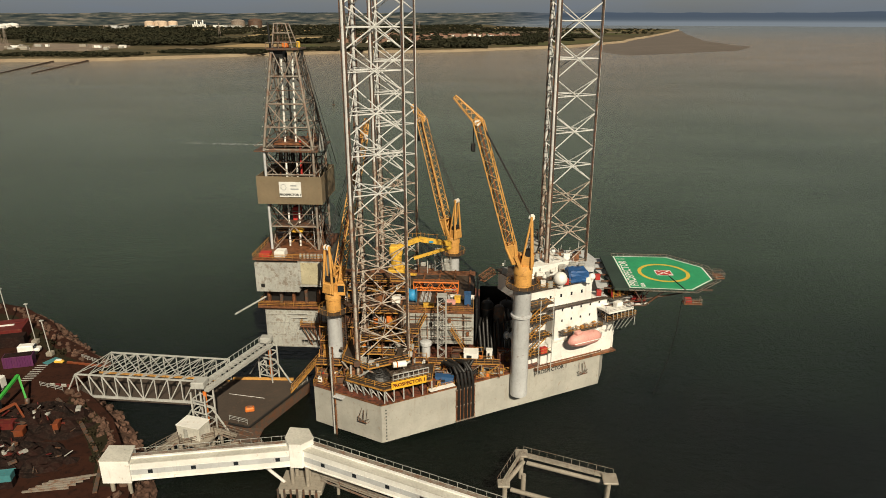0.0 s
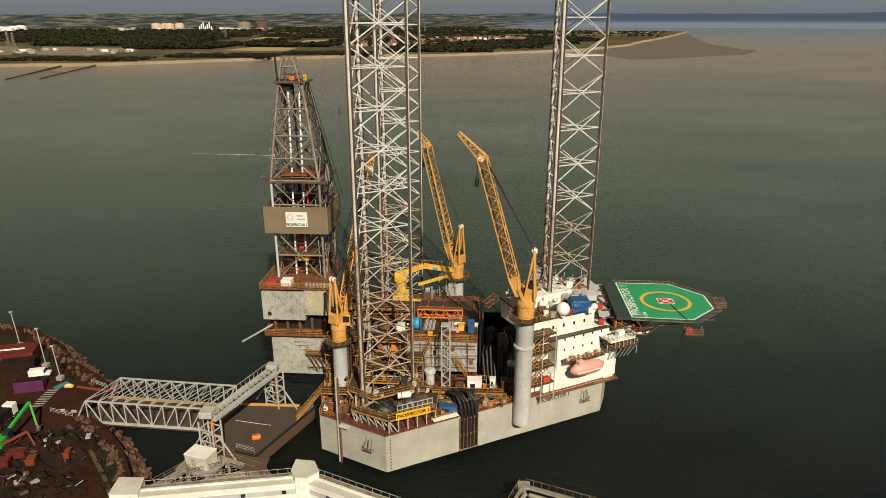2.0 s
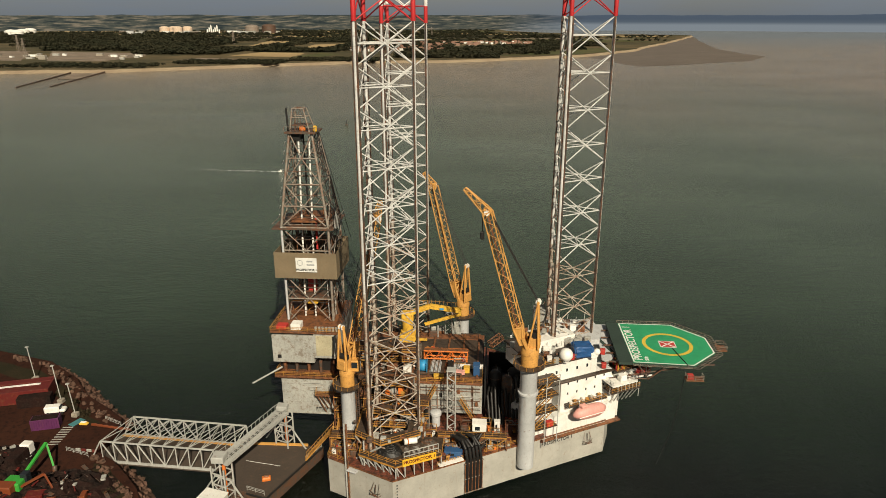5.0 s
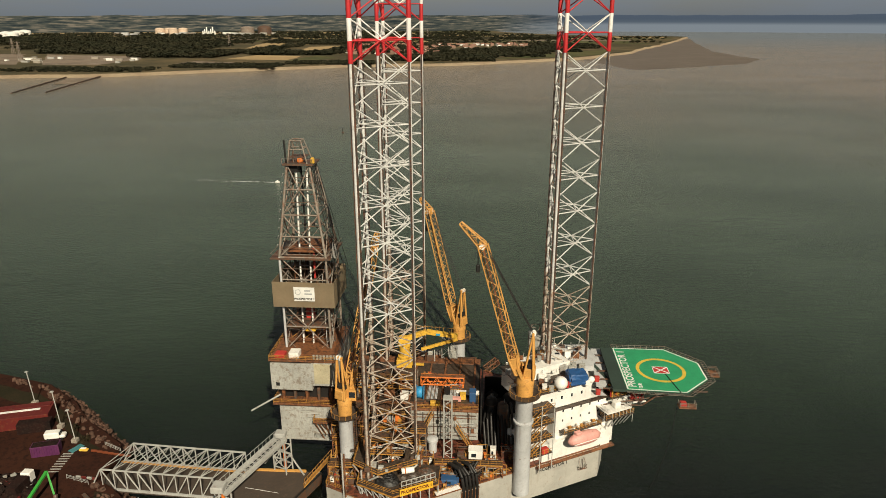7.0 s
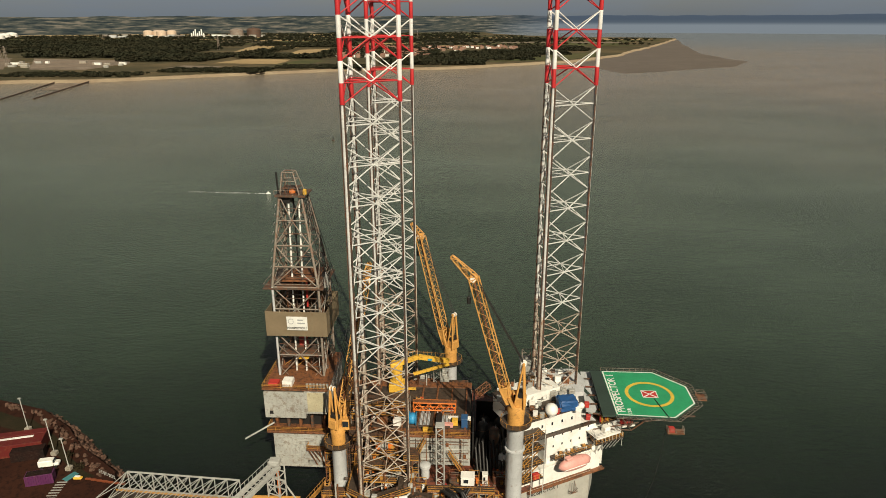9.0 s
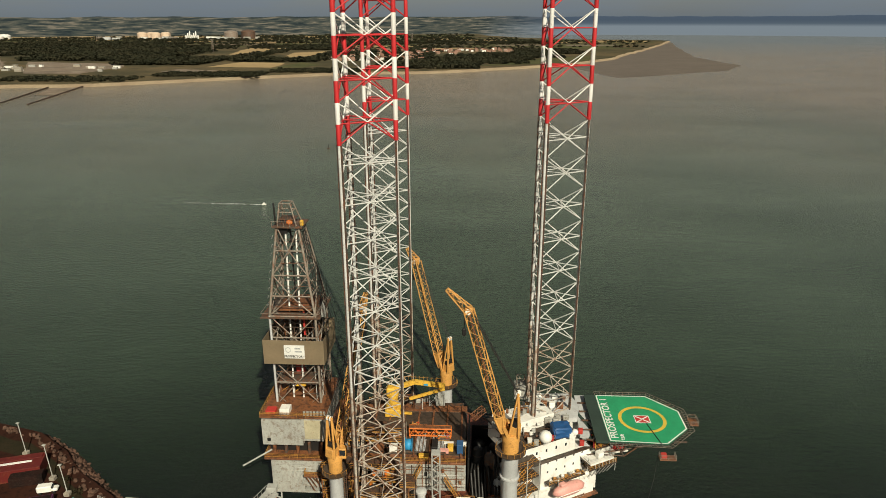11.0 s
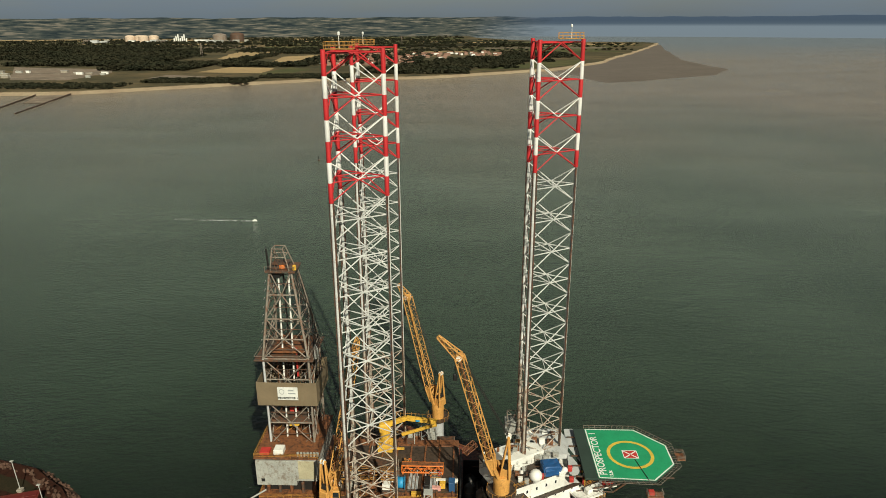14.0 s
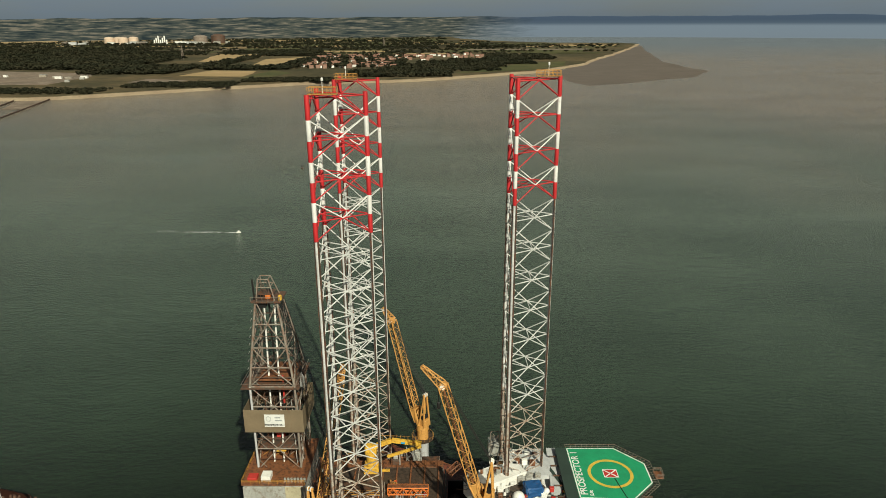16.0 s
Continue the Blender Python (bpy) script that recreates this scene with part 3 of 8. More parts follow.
# windwall: four flat sheets with stiffeners
ww = (-46.4, -32.7, 127.3, 139.9)
for n, (x0, x1, y0, y1) in enumerate(((ww[0], ww[1], ww[2], ww[2] + 0.12), (ww[0], ww[1], ww[3] - 0.12, ww[3]), (ww[0], ww[0] + 0.12, ww[2] + 0.12, ww[3] - 0.12), (ww[1] - 0.12, ww[1], ww[2] + 0.12, ww[3] - 0.12))):
    box("windwall_panel", x0, x1, y0, y1, 40.3, 46.2, M_WINDWALL, der, 0.02, "olive-brown plate windwall")
box("monkey_board", -46.6, -33.2, 128.0, 140.4, 51.1, 51.4, M_DARKSTEEL, der)
box("racking_board", -43, -35, 130.0, 138.4, 52.2, 52.7, M_RUST, der)
for x in (-46.4, -33.4):
    bar("board_rail", (x, 128, 52.4), (x, 140.2, 52.4), 0.06, M_DERRICK, der, 4)
bar("board_rail", (-46.4, 128, 52.4), (-33.4, 128, 52.4), 0.06, M_DERRICK, der, 4)
for x in (-41.2, -38.9):
    bar("guide_rail", (x, 130.6, 30), (x + 0.5, 132.6, 70.5), 0.22, M_WHITE, der, 6)
bar("guide_rail", (-40.1, 134.5, 30), (-40.1, 134.3, 70.5), 0.2, M_BLACK, der, 6)
box("top_drive", -41.0, -39.2, 133.2, 135.0, 34.0, 38.0, M_RED, der, 0.2)
box("winch_cabin", -40.6, -38.0, 129.6, 131.4, 33.2, 35.0, M_KNUCKLE, der, 0.3)
box("driller_platform", -44, -35, 129.2, 133.5, 34.8, 35.1, M_DARKSTEEL, der)
for i in range(6):
    bar("standpipe", (-35.6 + 0.3 * i, 130 + 0.4 * i, 29.3), (-35.9 + 0.2 * i, 130.5 + 0.4 * i, 47 + i % 3), 0.1, M_DARKSTEEL if i % 2 else M_GALV, der, 5)
for i in range(5):
    bar("hanging_pipe", (-42.6 + 0.45 * i, 136.6, 30), (-42.4 + 0.4 * i, 136.4, 53), 0.12, M_DARKSTEEL if i % 2 else M_RUST, der, 5)
for i in range(16):
    x, y = -43.6 + (i % 8) * 1.15, 135.0 + (i // 8) * 2.6
    bar("racked_pipe", (x, y, 30), (x * 0.93 - 2.75, 134.6 + (y - 134.6) * 0.7, 52 + (i % 4)), 0.13, M_DARKSTEEL if i % 3 else M_RUST, der, 5)
for z in (33.0, 37.6, 43.5, 48.6):
    for y in (131.4, 136.8):
        bar("inner_beam", (-44.4, y, z), (-34.6, y, z), 0.14, M_DERRICK, der, 4)
    for x in (-42.0, -37.0):
        bar("inner_beam", (x, 128.8, z), (x, 139.4, z), 0.14, M_DARKSTEEL, der, 4)
for i in range(12):
    z = 31 + i * 1.3
    bar("ladder_rung", (-33.9, 129.4, z), (-33.9, 130.4, z), 0.06, M_DERRICK, der, 4)
box("equipment_floor", -44.2, -34.8, 133.5, 139.2, 38.4, 38.7, M_DARKSTEEL, der)
bar("red_ladder", (-37.6, 130.8, 46), (-37.6, 131.2, 53), 0.26, M_RED, der, 4)
# name board on the windwall; company mark as plain shapes
sign = thing("name_board", (-39.2, 127.1, 42.0), "white name board with grey mark and dark name", "sign")
box("board", -41.6, -37.0, 127.12, 127.28, 41.9, 45.1, M_LINEWHITE, sign, 0.01)
for i in range(14):
    a = 2 * math.pi * i / 14
    box("mark_dot", -40.65 + 0.55 * math.cos(a) - 0.09, -40.65 + 0.55 * math.cos(a) + 0.09, 127.09, 127.118, 44.0 + 0.6 * math.sin(a) - 0.09, 44.0 + 0.6 * math.sin(a) + 0.09, M_TEXTGREY, sign, 0)
for x0, x1, z in ((-39.2, -37.9, 44.35), (-39.2, -37.5, 43.6)):
    box("mark_bar", x0, x1, 127.09, 127.118, z - 0.16, z + 0.16, M_TEXTGREY, sign, 0)
lettering("name", "PROSPECTOR 1", 0.66, M_TEXTDARK, sign, pose(-39.3, 127.1, 42.4, 90, 0, 0), bold=0.022)

# drill floor house and the cantilever beams under it
dfl = thing("drill_floor", (-39.6, 128, 22.4), "grey plated drill floor substructure with rusty top", "drill floor")
box("floor_house", -46.7, -37.5, 122.3, 140, 22.5, 29.0, M_GREY, dfl, 0.05)
box("doghouse", -37.5, -32.7, 122.2, 140, 23.8, 29.6, M_GREY, dfl, 0.05)
box("doghouse_panel", -36.9, -33.1, 122.08, 122.2, 24.4, 29.2, paint("stained_cream", (0.5, 0.45, 0.3), 0.15), dfl, 0.03)
for i in range(14):
    x = -46.4 + i * 0.66
    box("stiffener", x - 0.04, x + 0.04, 122.24, 122.3, 22.7, 28.8, M_GREY, dfl, 0)
box("hatch", -45.6, -44.8, 122.22, 122.3, 23.5, 24.3, M_BLACK, dfl, 0)
box("floor_plate", -46.9, -32.2, 122.0, 140.2, 29.0 + 0.62, 29.9, M_RUST, dfl, 0.03)
railing([(-46.8, 140), (-46.8, 122.2), (-32.3, 122.2)], 29.9)
box("floor_cabin", -42.6, -40.4, 123.2, 125.5, 29.9, 31.2, M_WHITE, dfl, 0.05)
box("floor_tank", -45.8, -43.6, 123.2, 125.2, 29.9, 30.7, M_RED, dfl, 0.05)
for i in range(7):
    lathe("floor_drum", (-37 + i * 0.75, 123.2), [(0.3, 29.9), (0.3, 30.8)], M_GREY, dfl, 8)
cant = thing("cantilever", (-32, Y0, 9.5), "grey cantilever box girders carrying the drill floor past the stern", "cantilever")
for y0, y1 in ((122.6, 125.0), (2 * Y0 - 125.0, 2 * Y0 - 122.6)):
    box("girder", -45.4, -0.8, y0, y1, 11.2, 18.4, M_GREY, cant, 0.05)
    box("girder_flange", -45.8, -0.8, y0 - 0.25, y1 + 0.25, 18.4, 18.9, M_RUST, cant, 0.05)
    box("girder_flange", -45.6, -33.6, y0 - 0.2, y1 + 0.2, 9.6, 10.1, M_GREY, cant, 0.05)
    box("girder_skirt", -45.2, -38.0, y0, y1, 10.1, 11.2, M_GREY, cant, 0.03)
    for i in range(13):
        x = -45.0 + i * 0.95
        box("rib", x - 0.05, x + 0.05, y0 - 0.09, y0, 10.2, 18.3, M_GREY, cant, 0)
    for z in (12.6, 15.4, 17.2):
        box("rib", -45.2, -33.8, y0 - 0.12, y0, z - 0.06, z + 0.06, M_GREY, cant, 0)
for i in range(34):
    x = -33.2 + i * 0.94
    box("web_rib", x - 0.06, x + 0.06, 122.44, 122.6, 11.3, 18.3, M_DARKSTEEL if i % 4 == 0 else M_GREY, cant, 0)
for z, r, m in ((12.4, 0.09, M_DARKSTEEL), (13.1, 0.06, M_RUST), (14.6, 0.1, M_DARKSTEEL), (15.2, 0.06, M_GALV), (16.9, 0.08, M_RUST), (17.6, 0.12, M_DARKSTEEL)):
    bar("web_pipe", (-33.0, 122.3, z), (-1.2, 122.3, z), r, m, cant, 5)
for i in range(9):
    x = -31.0 + i * 3.4 + (i % 3) * 0.5
    bar("web_down_pipe", (x, 122.24, 11.4), (x, 122.24, 18.2), 0.07, M_DARKSTEEL if i % 2 else M_RUST, cant, 5)
    box("junction_box", x + 0.5, x + 1.1, 122.1, 122.4, 13.4 + (i % 4), 14.3 + (i % 4), M_RUST if i % 3 else M_BLACK, cant, 0.02)
box("end_wall", -45.4, -45.2, 125.0, 143.6, 11.2, 18.4, M_GREY, cant)
box("skid_deck", -46.5, -33.0, 121.6, 147.0, 19.0, 19.4, M_RUST, cant)
for i in range(5):
    box("skid_jack", -45 + i * 2.7, -44.4 + i * 2.7, 123.6, 124.6, 19.4, 22.4, M_DARKSTEEL if i % 2 else M_RUST, cant, 0.1)
# No beam: a black block that stands for the shade under the drill floor.
box("skid_gap_shade", -46, -33, 124.8, 126, 19.4, 22.5, M_BLACK, cant)
railing([(-46.4, 146), (-46.4, 121.7), (-33.2, 121.7)], 19.4)
bar("boom_pipe", (-51.2, 120.6, 17.9), (-44.6, 121.8, 21.6), 0.2, M_GALV, cant, 8)
for i in range(5):
    zz = 17.6 - i * 0.9
    bar("drain_pipe", (-40.5 + i * 0.7, 122.2, zz), (-36.2, 122.2, zz), 0.09, M_GALV, cant, 5)
    bar("drain_pipe", (-40.5 + i * 0.7, 122.2, zz), (-41.5 + i * 0.7, 122.2, zz - 2.6), 0.09, M_GALV, cant, 5)
box("side_gallery", -37.5, -32.5, 120.6, 122.4, 15.2, 15.4, M_RUST, cant)
railing([(-37.4, 122.3), (-37.4, 120.7), (-32.6, 120.7)], 15.4)
for i in range(6):
    bar("gallery_brace", (-37 + i * 0.8, 120.8, 15.2), (-35.6 + i * 0.5, 122.4, 10.2 + (i % 3)), 0.12, M_RUST, cant, 5)
stairs((-33.0, 120.2, 10.3), (-31.6, 121.4, 18.8), 0.9, M_YELLOW)


# ---- pedestal cranes ----
def crane(base, ped_top, r, knee, jib, mast, label, head=1.0, ped_low=None):
    """A pedestal crane: column, turntable, A-frame, lattice boom with a bent head, hoist ropes and block."""
    bx, by = base
    t = thing("pedestal_crane", (bx, by, ped_low if ped_low is not None else DECK + 0.1), label, "crane", "pedestal cranes")
    lo = ped_low if ped_low is not None else DECK + 0.1
    lathe("pedestal", base, [(r, lo), (r, ped_top - 1.2), (r + 0.1, ped_top - 1.0), (r + 0.1, ped_top)], M_LIGHTGREY, t, 24)
    if ped_low is not None:
        lathe("collar", base, [(r + 0.02, ped_top - 6.4), (r + 0.34, ped_top - 6.3), (r + 0.34, ped_top - 5.9), (r + 0.02, ped_top - 5.8)], M_LIGHTGREY, t, 24)
    lathe("walkway", base, [(r + 1.5, ped_top), (r + 1.5, ped_top + 0.18)], M_DECKBROWN, t, 24)
    for i in range(14):
        a = 2 * math.pi * i / 14
        p = Vector((bx + (r + 1.4) * math.cos(a), by + (r + 1.4) * math.sin(a), ped_top + 0.15))
        q = Vector((bx + (r + 1.4) * math.cos(a + 2 * math.pi / 14), by + (r + 1.4) * math.sin(a + 2 * math.pi / 14), ped_top + 0.15))
        bar("walkway_post", p, p + Vector((0, 0, 1.0)), 0.045, M_YELLOW, t, 4)
        bar("walkway_rail", p + Vector((0, 0, 1.0)), q + Vector((0, 0, 1.0)), 0.045, M_YELLOW, t, 4)
    lathe("turntable", base, [(r * 0.98, ped_top + 0.18), (r * 0.98, ped_top + 2.6), (r * 1.06, ped_top + 2.7), (r * 1.06, ped_top + 3.4), (r * 0.9, ped_top + 4.4)], M_CRANE, t, 20)
    knee, jib = Vector(knee), Vector(jib)
    tip = knee
    flat = Vector((tip.x - bx, tip.y - by, 0)).normalized()
    s = Vector((-flat.y, flat.x, 0))
    top = ped_top + 4.2
    c = Vector((bx, by, 0))
    foot = c + flat * (r * 0.9) + Vector((0, 0, top + 0.6))
    # cheeks, winch house and cabin
    for k in (-1, 1):
        a = c + s * (k * r * 0.75)
        bar("cheek", a + Vector((0, 0, top - 1.0)), a + flat * r * 0.8 + Vector((0, 0, top + 2.2)), 0.42, M_CRANE, t, 4)
        mt = c - flat * (r * 0.7) + Vector((0, 0, mast)) + s * (k * 0.55)
        bar("mast_front", a + flat * r * 0.2 + Vector((0, 0, top)), mt, 0.2, M_CRANE, t, 6)
        bar("mast_back", a - flat * (r * 0.95) + Vector((0, 0, top)), mt, 0.26, M_CRANE, t, 6)
    mtop = c - flat * (r * 0.7) + Vector((0, 0, mast))
    for k in (-1, 1):
        sh = mtop + s * 0.35 * k
        bar("sheave", sh - s * 0.12, sh + s * 0.12, 0.55, M_WHITE, t, 14)
    bar("mast_head", mtop - s * 0.8, mtop + s * 0.8, 0.3, M_CRANE, t, 6)
    q = c - flat * (r * 0.5) + Vector((0, 0, top))
    part("winch_house", box_bm(q.x - 1.1, q.x + 1.1, q.y - 1.0, q.y + 1.0, top, top + 2.2, 0.15, yaw=math.degrees(math.atan2(flat.y, flat.x))), M_CRANE, t)
    bar("winch_drum", q - s * 1.0 + Vector((0, 0, 2.7)) , q + s * 1.0 + Vector((0, 0, 2.7)), 0.6, M_BLACK, t, 12)
    cb = c + s * (-r * 1.1) + flat * r * 0.5
    cab = part("cabin", box_bm(cb.x - 0.8, cb.x + 0.8, cb.y - 0.8, cb.y + 0.8, top - 0.6, top + 1.8, 0.1), M_CRANE, t)
    part("cabin_window", box_bm(cb.x - 0.62, cb.x + 0.62, cb.y - 0.83, cb.y - 0.79, top + 0.2, top + 1.5, 0), M_GLASS, cab)
    # boom
    w = 1.9 * head
    d = (tip - foot)
    heel = foot + d * 0.13
    upv = Vector((0, 0, 1))
    truss(t, foot, heel, w * 0.95, 0.7, 2, M_CRANE, 0.26, 0.2, names=("boom_chord", "boom_brace"), h2=1.7)
    part("boom_heel_plate", heel_plate(foot, heel, s, w), M_CRANE, t)
    truss(t, heel, knee, w, 1.7, 18, M_CRANE, 0.13, 0.065, names=("boom_chord", "boom_brace"), w2=w * 0.85)
    truss(t, knee, jib, w * 0.85, 1.5, 5, M_CRANE, 0.13, 0.08, names=("jib_chord", "jib_brace"), w2=0.6, h2=0.6)
    part("boom_head", box_bm(knee.x - 0.8, knee.x + 0.8, knee.y - 0.7, knee.y + 0.7, knee.z - 0.7, knee.z + 0.8, 0.2), M_CRANE, t)
    bar("head_sheave", knee - s * 0.9, knee + s * 0.9, 0.6, M_WHITE, t, 12)
    for k in (-1, -0.35, 0.35, 1):
        bar("pendant_rope", mtop + s * 0.5 * k, knee + s * 0.7 * k + Vector((0, 0, 0.8)), 0.055, M_BLACK, t, 5)
    hook = knee + flat * 0.9 - Vector((0, 0, 3.9))
    for k in (-1, 1):
        bar("hoist_rope", knee + flat * 0.9 + s * 0.25 * k, hook + s * 0.2 * k, 0.06, M_BLACK, t, 5)
    part("hook_block", box_bm(hook.x - 0.4, hook.x + 0.4, hook.y - 0.3, hook.y + 0.3, hook.z - 1.6, hook.z, 0.18), M_BLACK, t)
    bar("walkway_strip", heel + s * w * 0.2 + Vector((0, 0, 0.1)), knee + s * w * 0.2 + Vector((0, 0, 0.1)), 0.22, M_RUST, t, 4)
    return t


def heel_plate(foot, heel, s, w):
    bm = bmesh.new()
    u = s.cross((heel - foot).normalized())
    for k in (-1, 1):
        o = s * (k * w * 0.5)
        vs = [bm.verts.new(p) for p in (foot + o - u * 0.4, heel + o - u * 0.85, heel + o + u * 0.85, foot + o + u * 0.4)]
        vs2 = [bm.verts.new(v.co + s * 0.08) for v in vs]
        bm.faces.new(vs)
        bm.faces.new(vs2[::-1])
        for i in range(4):
            bm.faces.new((vs[i], vs[(i + 1) % 4], vs2[(i + 1) % 4], vs2[i]))
    return bm


crane((8.6, 114.2), 28.4, 1.75, (-0.4, 115.4, 59.6), (-4.7, 115.4, 64.0), 42.2, "orange pedestal crane with raised lattice boom on the hull side", head=1.25, ped_low=4.7)
crane((-6.6, 154.0), 20.8, 1.6, (-14.8, 160.3, 53.4), (-17.2, 161.6, 56.6), 34.6, "orange pedestal crane with raised lattice boom on the far side", head=1.2)
crane((-28.5, 114.2), 22.2, 1.5, (-23.3, 125.0, 55.0), (-22.6, 127.0, 58.2), 35.8, "orange pedestal crane near the stern, boom raised beside the leg", head=0.8)

# ---- helideck ----
heli = thing("helideck", (38, Y0, 17), "green octagonal helicopter deck with white lettering and yellow ring", "helideck")
OCT = [(31.4, 124.9), (44.2, 124.3), (50.1, 130.4), (50.1, 138.2), (43.7, 144.6), (31.2, 144.6)]
slab("deck_plate", [(28.4, 124.9)] + OCT + [(28.4, 144.6)], 23.5, 24.1, M_DARKGREEN, heli, "dark green approach strip")
slab("landing_area", OCT, 24.104, 24.125, M_GREEN, heli)


def flat_line(name, a, b, w, z, mat, parent):
    a, b = Vector((*a, z)), Vector((*b, z))
    d = (b - a).normalized()
    s = Vector((-d.y, d.x, 0)) * w / 2
    bm = bmesh.new()
    bm.faces.new([bm.verts.new(p) for p in (a - s, b - s, b + s, a + s)])
    return part(name, bm, mat, parent)


ins = [(x + (0.25 if x < 32 else -0.15), y + (0.25 if y < Y0 else -0.25)) for x, y in OCT]
for a, b in zip(ins, ins[1:] + ins[:1]):
    flat_line("edge_line", a, b, 0.3, 24.13, M_LINEWHITE, heli)


def annulus(name, cx, cy, r0, r1, z, mat, parent, n=48):
    bm = bmesh.new()
    a = [bm.verts.new((cx + r0 * math.cos(2 * math.pi * i / n), cy + r0 * math.sin(2 * math.pi * i / n), z)) for i in range(n)]
    b = [bm.verts.new((cx + r1 * math.cos(2 * math.pi * i / n), cy + r1 * math.sin(2 * math.pi * i / n), z)) for i in range(n)]
    for i in range(n):
        bm.faces.new((a[i], a[(i + 1) % n], b[(i + 1) % n], b[i]))
    return part(name, bm, mat, parent)


HX, HY = 40.6, 134.1
annulus("aiming_ring", HX, HY, 4.75, 5.55, 24.135, M_LINEYELLOW, heli)
box("cross_panel", HX - 1.7, HX + 1.7, HY - 1.5, HY + 1.5, 24.126, 24.134, M_RED, heli, 0, "red prohibition square with pale cross")
for k in (-1, 1):
    flat_line("cross_stroke", (HX - 1.5, HY - 1.3 * k), (HX + 1.5, HY + 1.3 * k), 0.32, 24.14, M_LINEWHITE, heli)
    flat_line("panel_edge", (HX - 1.7, HY + 1.5 * k), (HX + 1.7, HY + 1.5 * k), 0.18, 24.142, M_LINEWHITE, heli)
    flat_line("panel_edge", (HX + 1.7 * k, HY - 1.5), (HX + 1.7 * k, HY + 1.5), 0.18, 24.142, M_LINEWHITE, heli)
# Black line painted from the cross to the deck edge, built as a thin bar.
bar("deck_line", (HX + 0.6, HY - 1.8, 24.2), (HX + 2.1, 124.2, 24.2), 0.09, M_BLACK, heli, 6)
lettering("deck_name", "PROSPECTOR 1", 2.45, M_LINEWHITE, heli, pose(32.9, 134.6, 24.137, 0, 0, 90), extrude=0.0, bold=0.045)
lettering("weight_mark", "12.8t", 1.1, M_LINEWHITE, heli, pose(34.6, 126.6, 24.137, 0, 0, 90), extrude=0.0, bold=0.045)
# safety net frames all round
out8 = [(31.2, 123.5), (44.8, 122.9), (51.6, 129.8), (51.6, 138.8), (44.3, 146.1), (31.2, 146.1)]
for a, b, c, d in zip(OCT[:-1], OCT[1:], out8[:-1], out8[1:]):
    n = 9
    for i in range(n + 1):
        p = Vector((*a, 23.9)).lerp(Vector((*b, 23.9)), i / n)
        q = Vector((*c, 24.15)).lerp(Vector((*d, 24.15)), i / n)
        bar("net_arm", p, q, 0.045, M_DERRICK, heli, 4)
    bar("net_edge", (*c, 24.15), (*d, 24.15), 0.05, M_DERRICK, heli, 4)
    bar("net_edge", ((a[0] + c[0]) / 2, (a[1] + c[1]) / 2, 24.03), ((b[0] + d[0]) / 2, (b[1] + d[1]) / 2, 24.03), 0.03, M_DERRICK, heli, 4)
for y in (126.5, 130.5, 134.3, 138.2, 142):
    bar("under_truss", (26.8, y, 19.2), (46.5, y, 23.4), 0.17, M_DARKSTEEL, heli, 6)
    bar("under_beam", (26.5, y, 23.3), (49, y, 23.3), 0.2, M_DARKSTEEL, heli, 4)
    for i in range(4):
        x = 29.5 + i * 4
        bar("under_brace", (x, y, 19.2 + (x - 26.8) * 0.213), (x + 1.6, y, 23.3), 0.1, M_DARKSTEEL, heli, 5)
for a, b in (((32.6, 125.1, 23.4), (35.0, 125.4, 20.0)), ((38.6, 125.1, 23.4), (35.0, 125.4, 20.0)), ((35.4, 125.1, 23.4), (34.2, 126.0, 20.2)), ((30.4, 126.2, 19.6), (35.0, 125.4, 20.0))):
    bar("edge_strut", a, b, 0.17, M_DARKSTEEL, heli, 6)
box("access_platform", 41.6, 45.2, 120.6, 122.6, 22.4, 22.6, M_RUST, heli)
railing([(41.7, 122.3), (41.7, 120.7), (45.1, 120.7), (45.1, 122.3)], 22.6, M_DERRICK, "rusty steel rail round the helideck access platform")
box("foam_cabinet", 42.0, 43.2, 121.0, 122.2, 22.6, 23.5, M_RED, heli)
box("access_platform", 51.6, 53.6, 133, 136, 23.3, 23.5, M_RUST, heli)
railing([(51.7, 133.1), (53.5, 133.1), (53.5, 135.9), (51.7, 135.9)], 23.5, M_DERRICK, "rusty steel rail round the helideck access platform")

# ---- accommodation block on the bow ----
def side_box(name, s0, s1, in0, in1, z0, z1, material, parent, bevel=0.04, label=""):
    """A box laid out along the port side: s along it, in0..in1 inboard of it."""
    a, b, c, d = on_side(s0, 0, -in0), on_side(s1, 0, -in0), on_side(s1, 0, -in1), on_side(s0, 0, -in1)
    bm = bmesh.new()
    lo = [bm.verts.new((p.x, p.y, z0)) for p in (a, b, c, d)]
    hi = [bm.verts.new((p.x, p.y, z1)) for p in (a, b, c, d)]
    bm.faces.new(lo[::-1])
    bm.faces.new(hi)
    for i in range(4):
        bm.faces.new((lo[i], lo[(i + 1) % 4], hi[(i + 1) % 4], hi[i]))
    if bevel:
        bmesh.ops.bevel(bm, geom=bm.edges[:], offset=bevel, segments=1, affect="EDGES")
    return part(name, bm, material, parent, label)


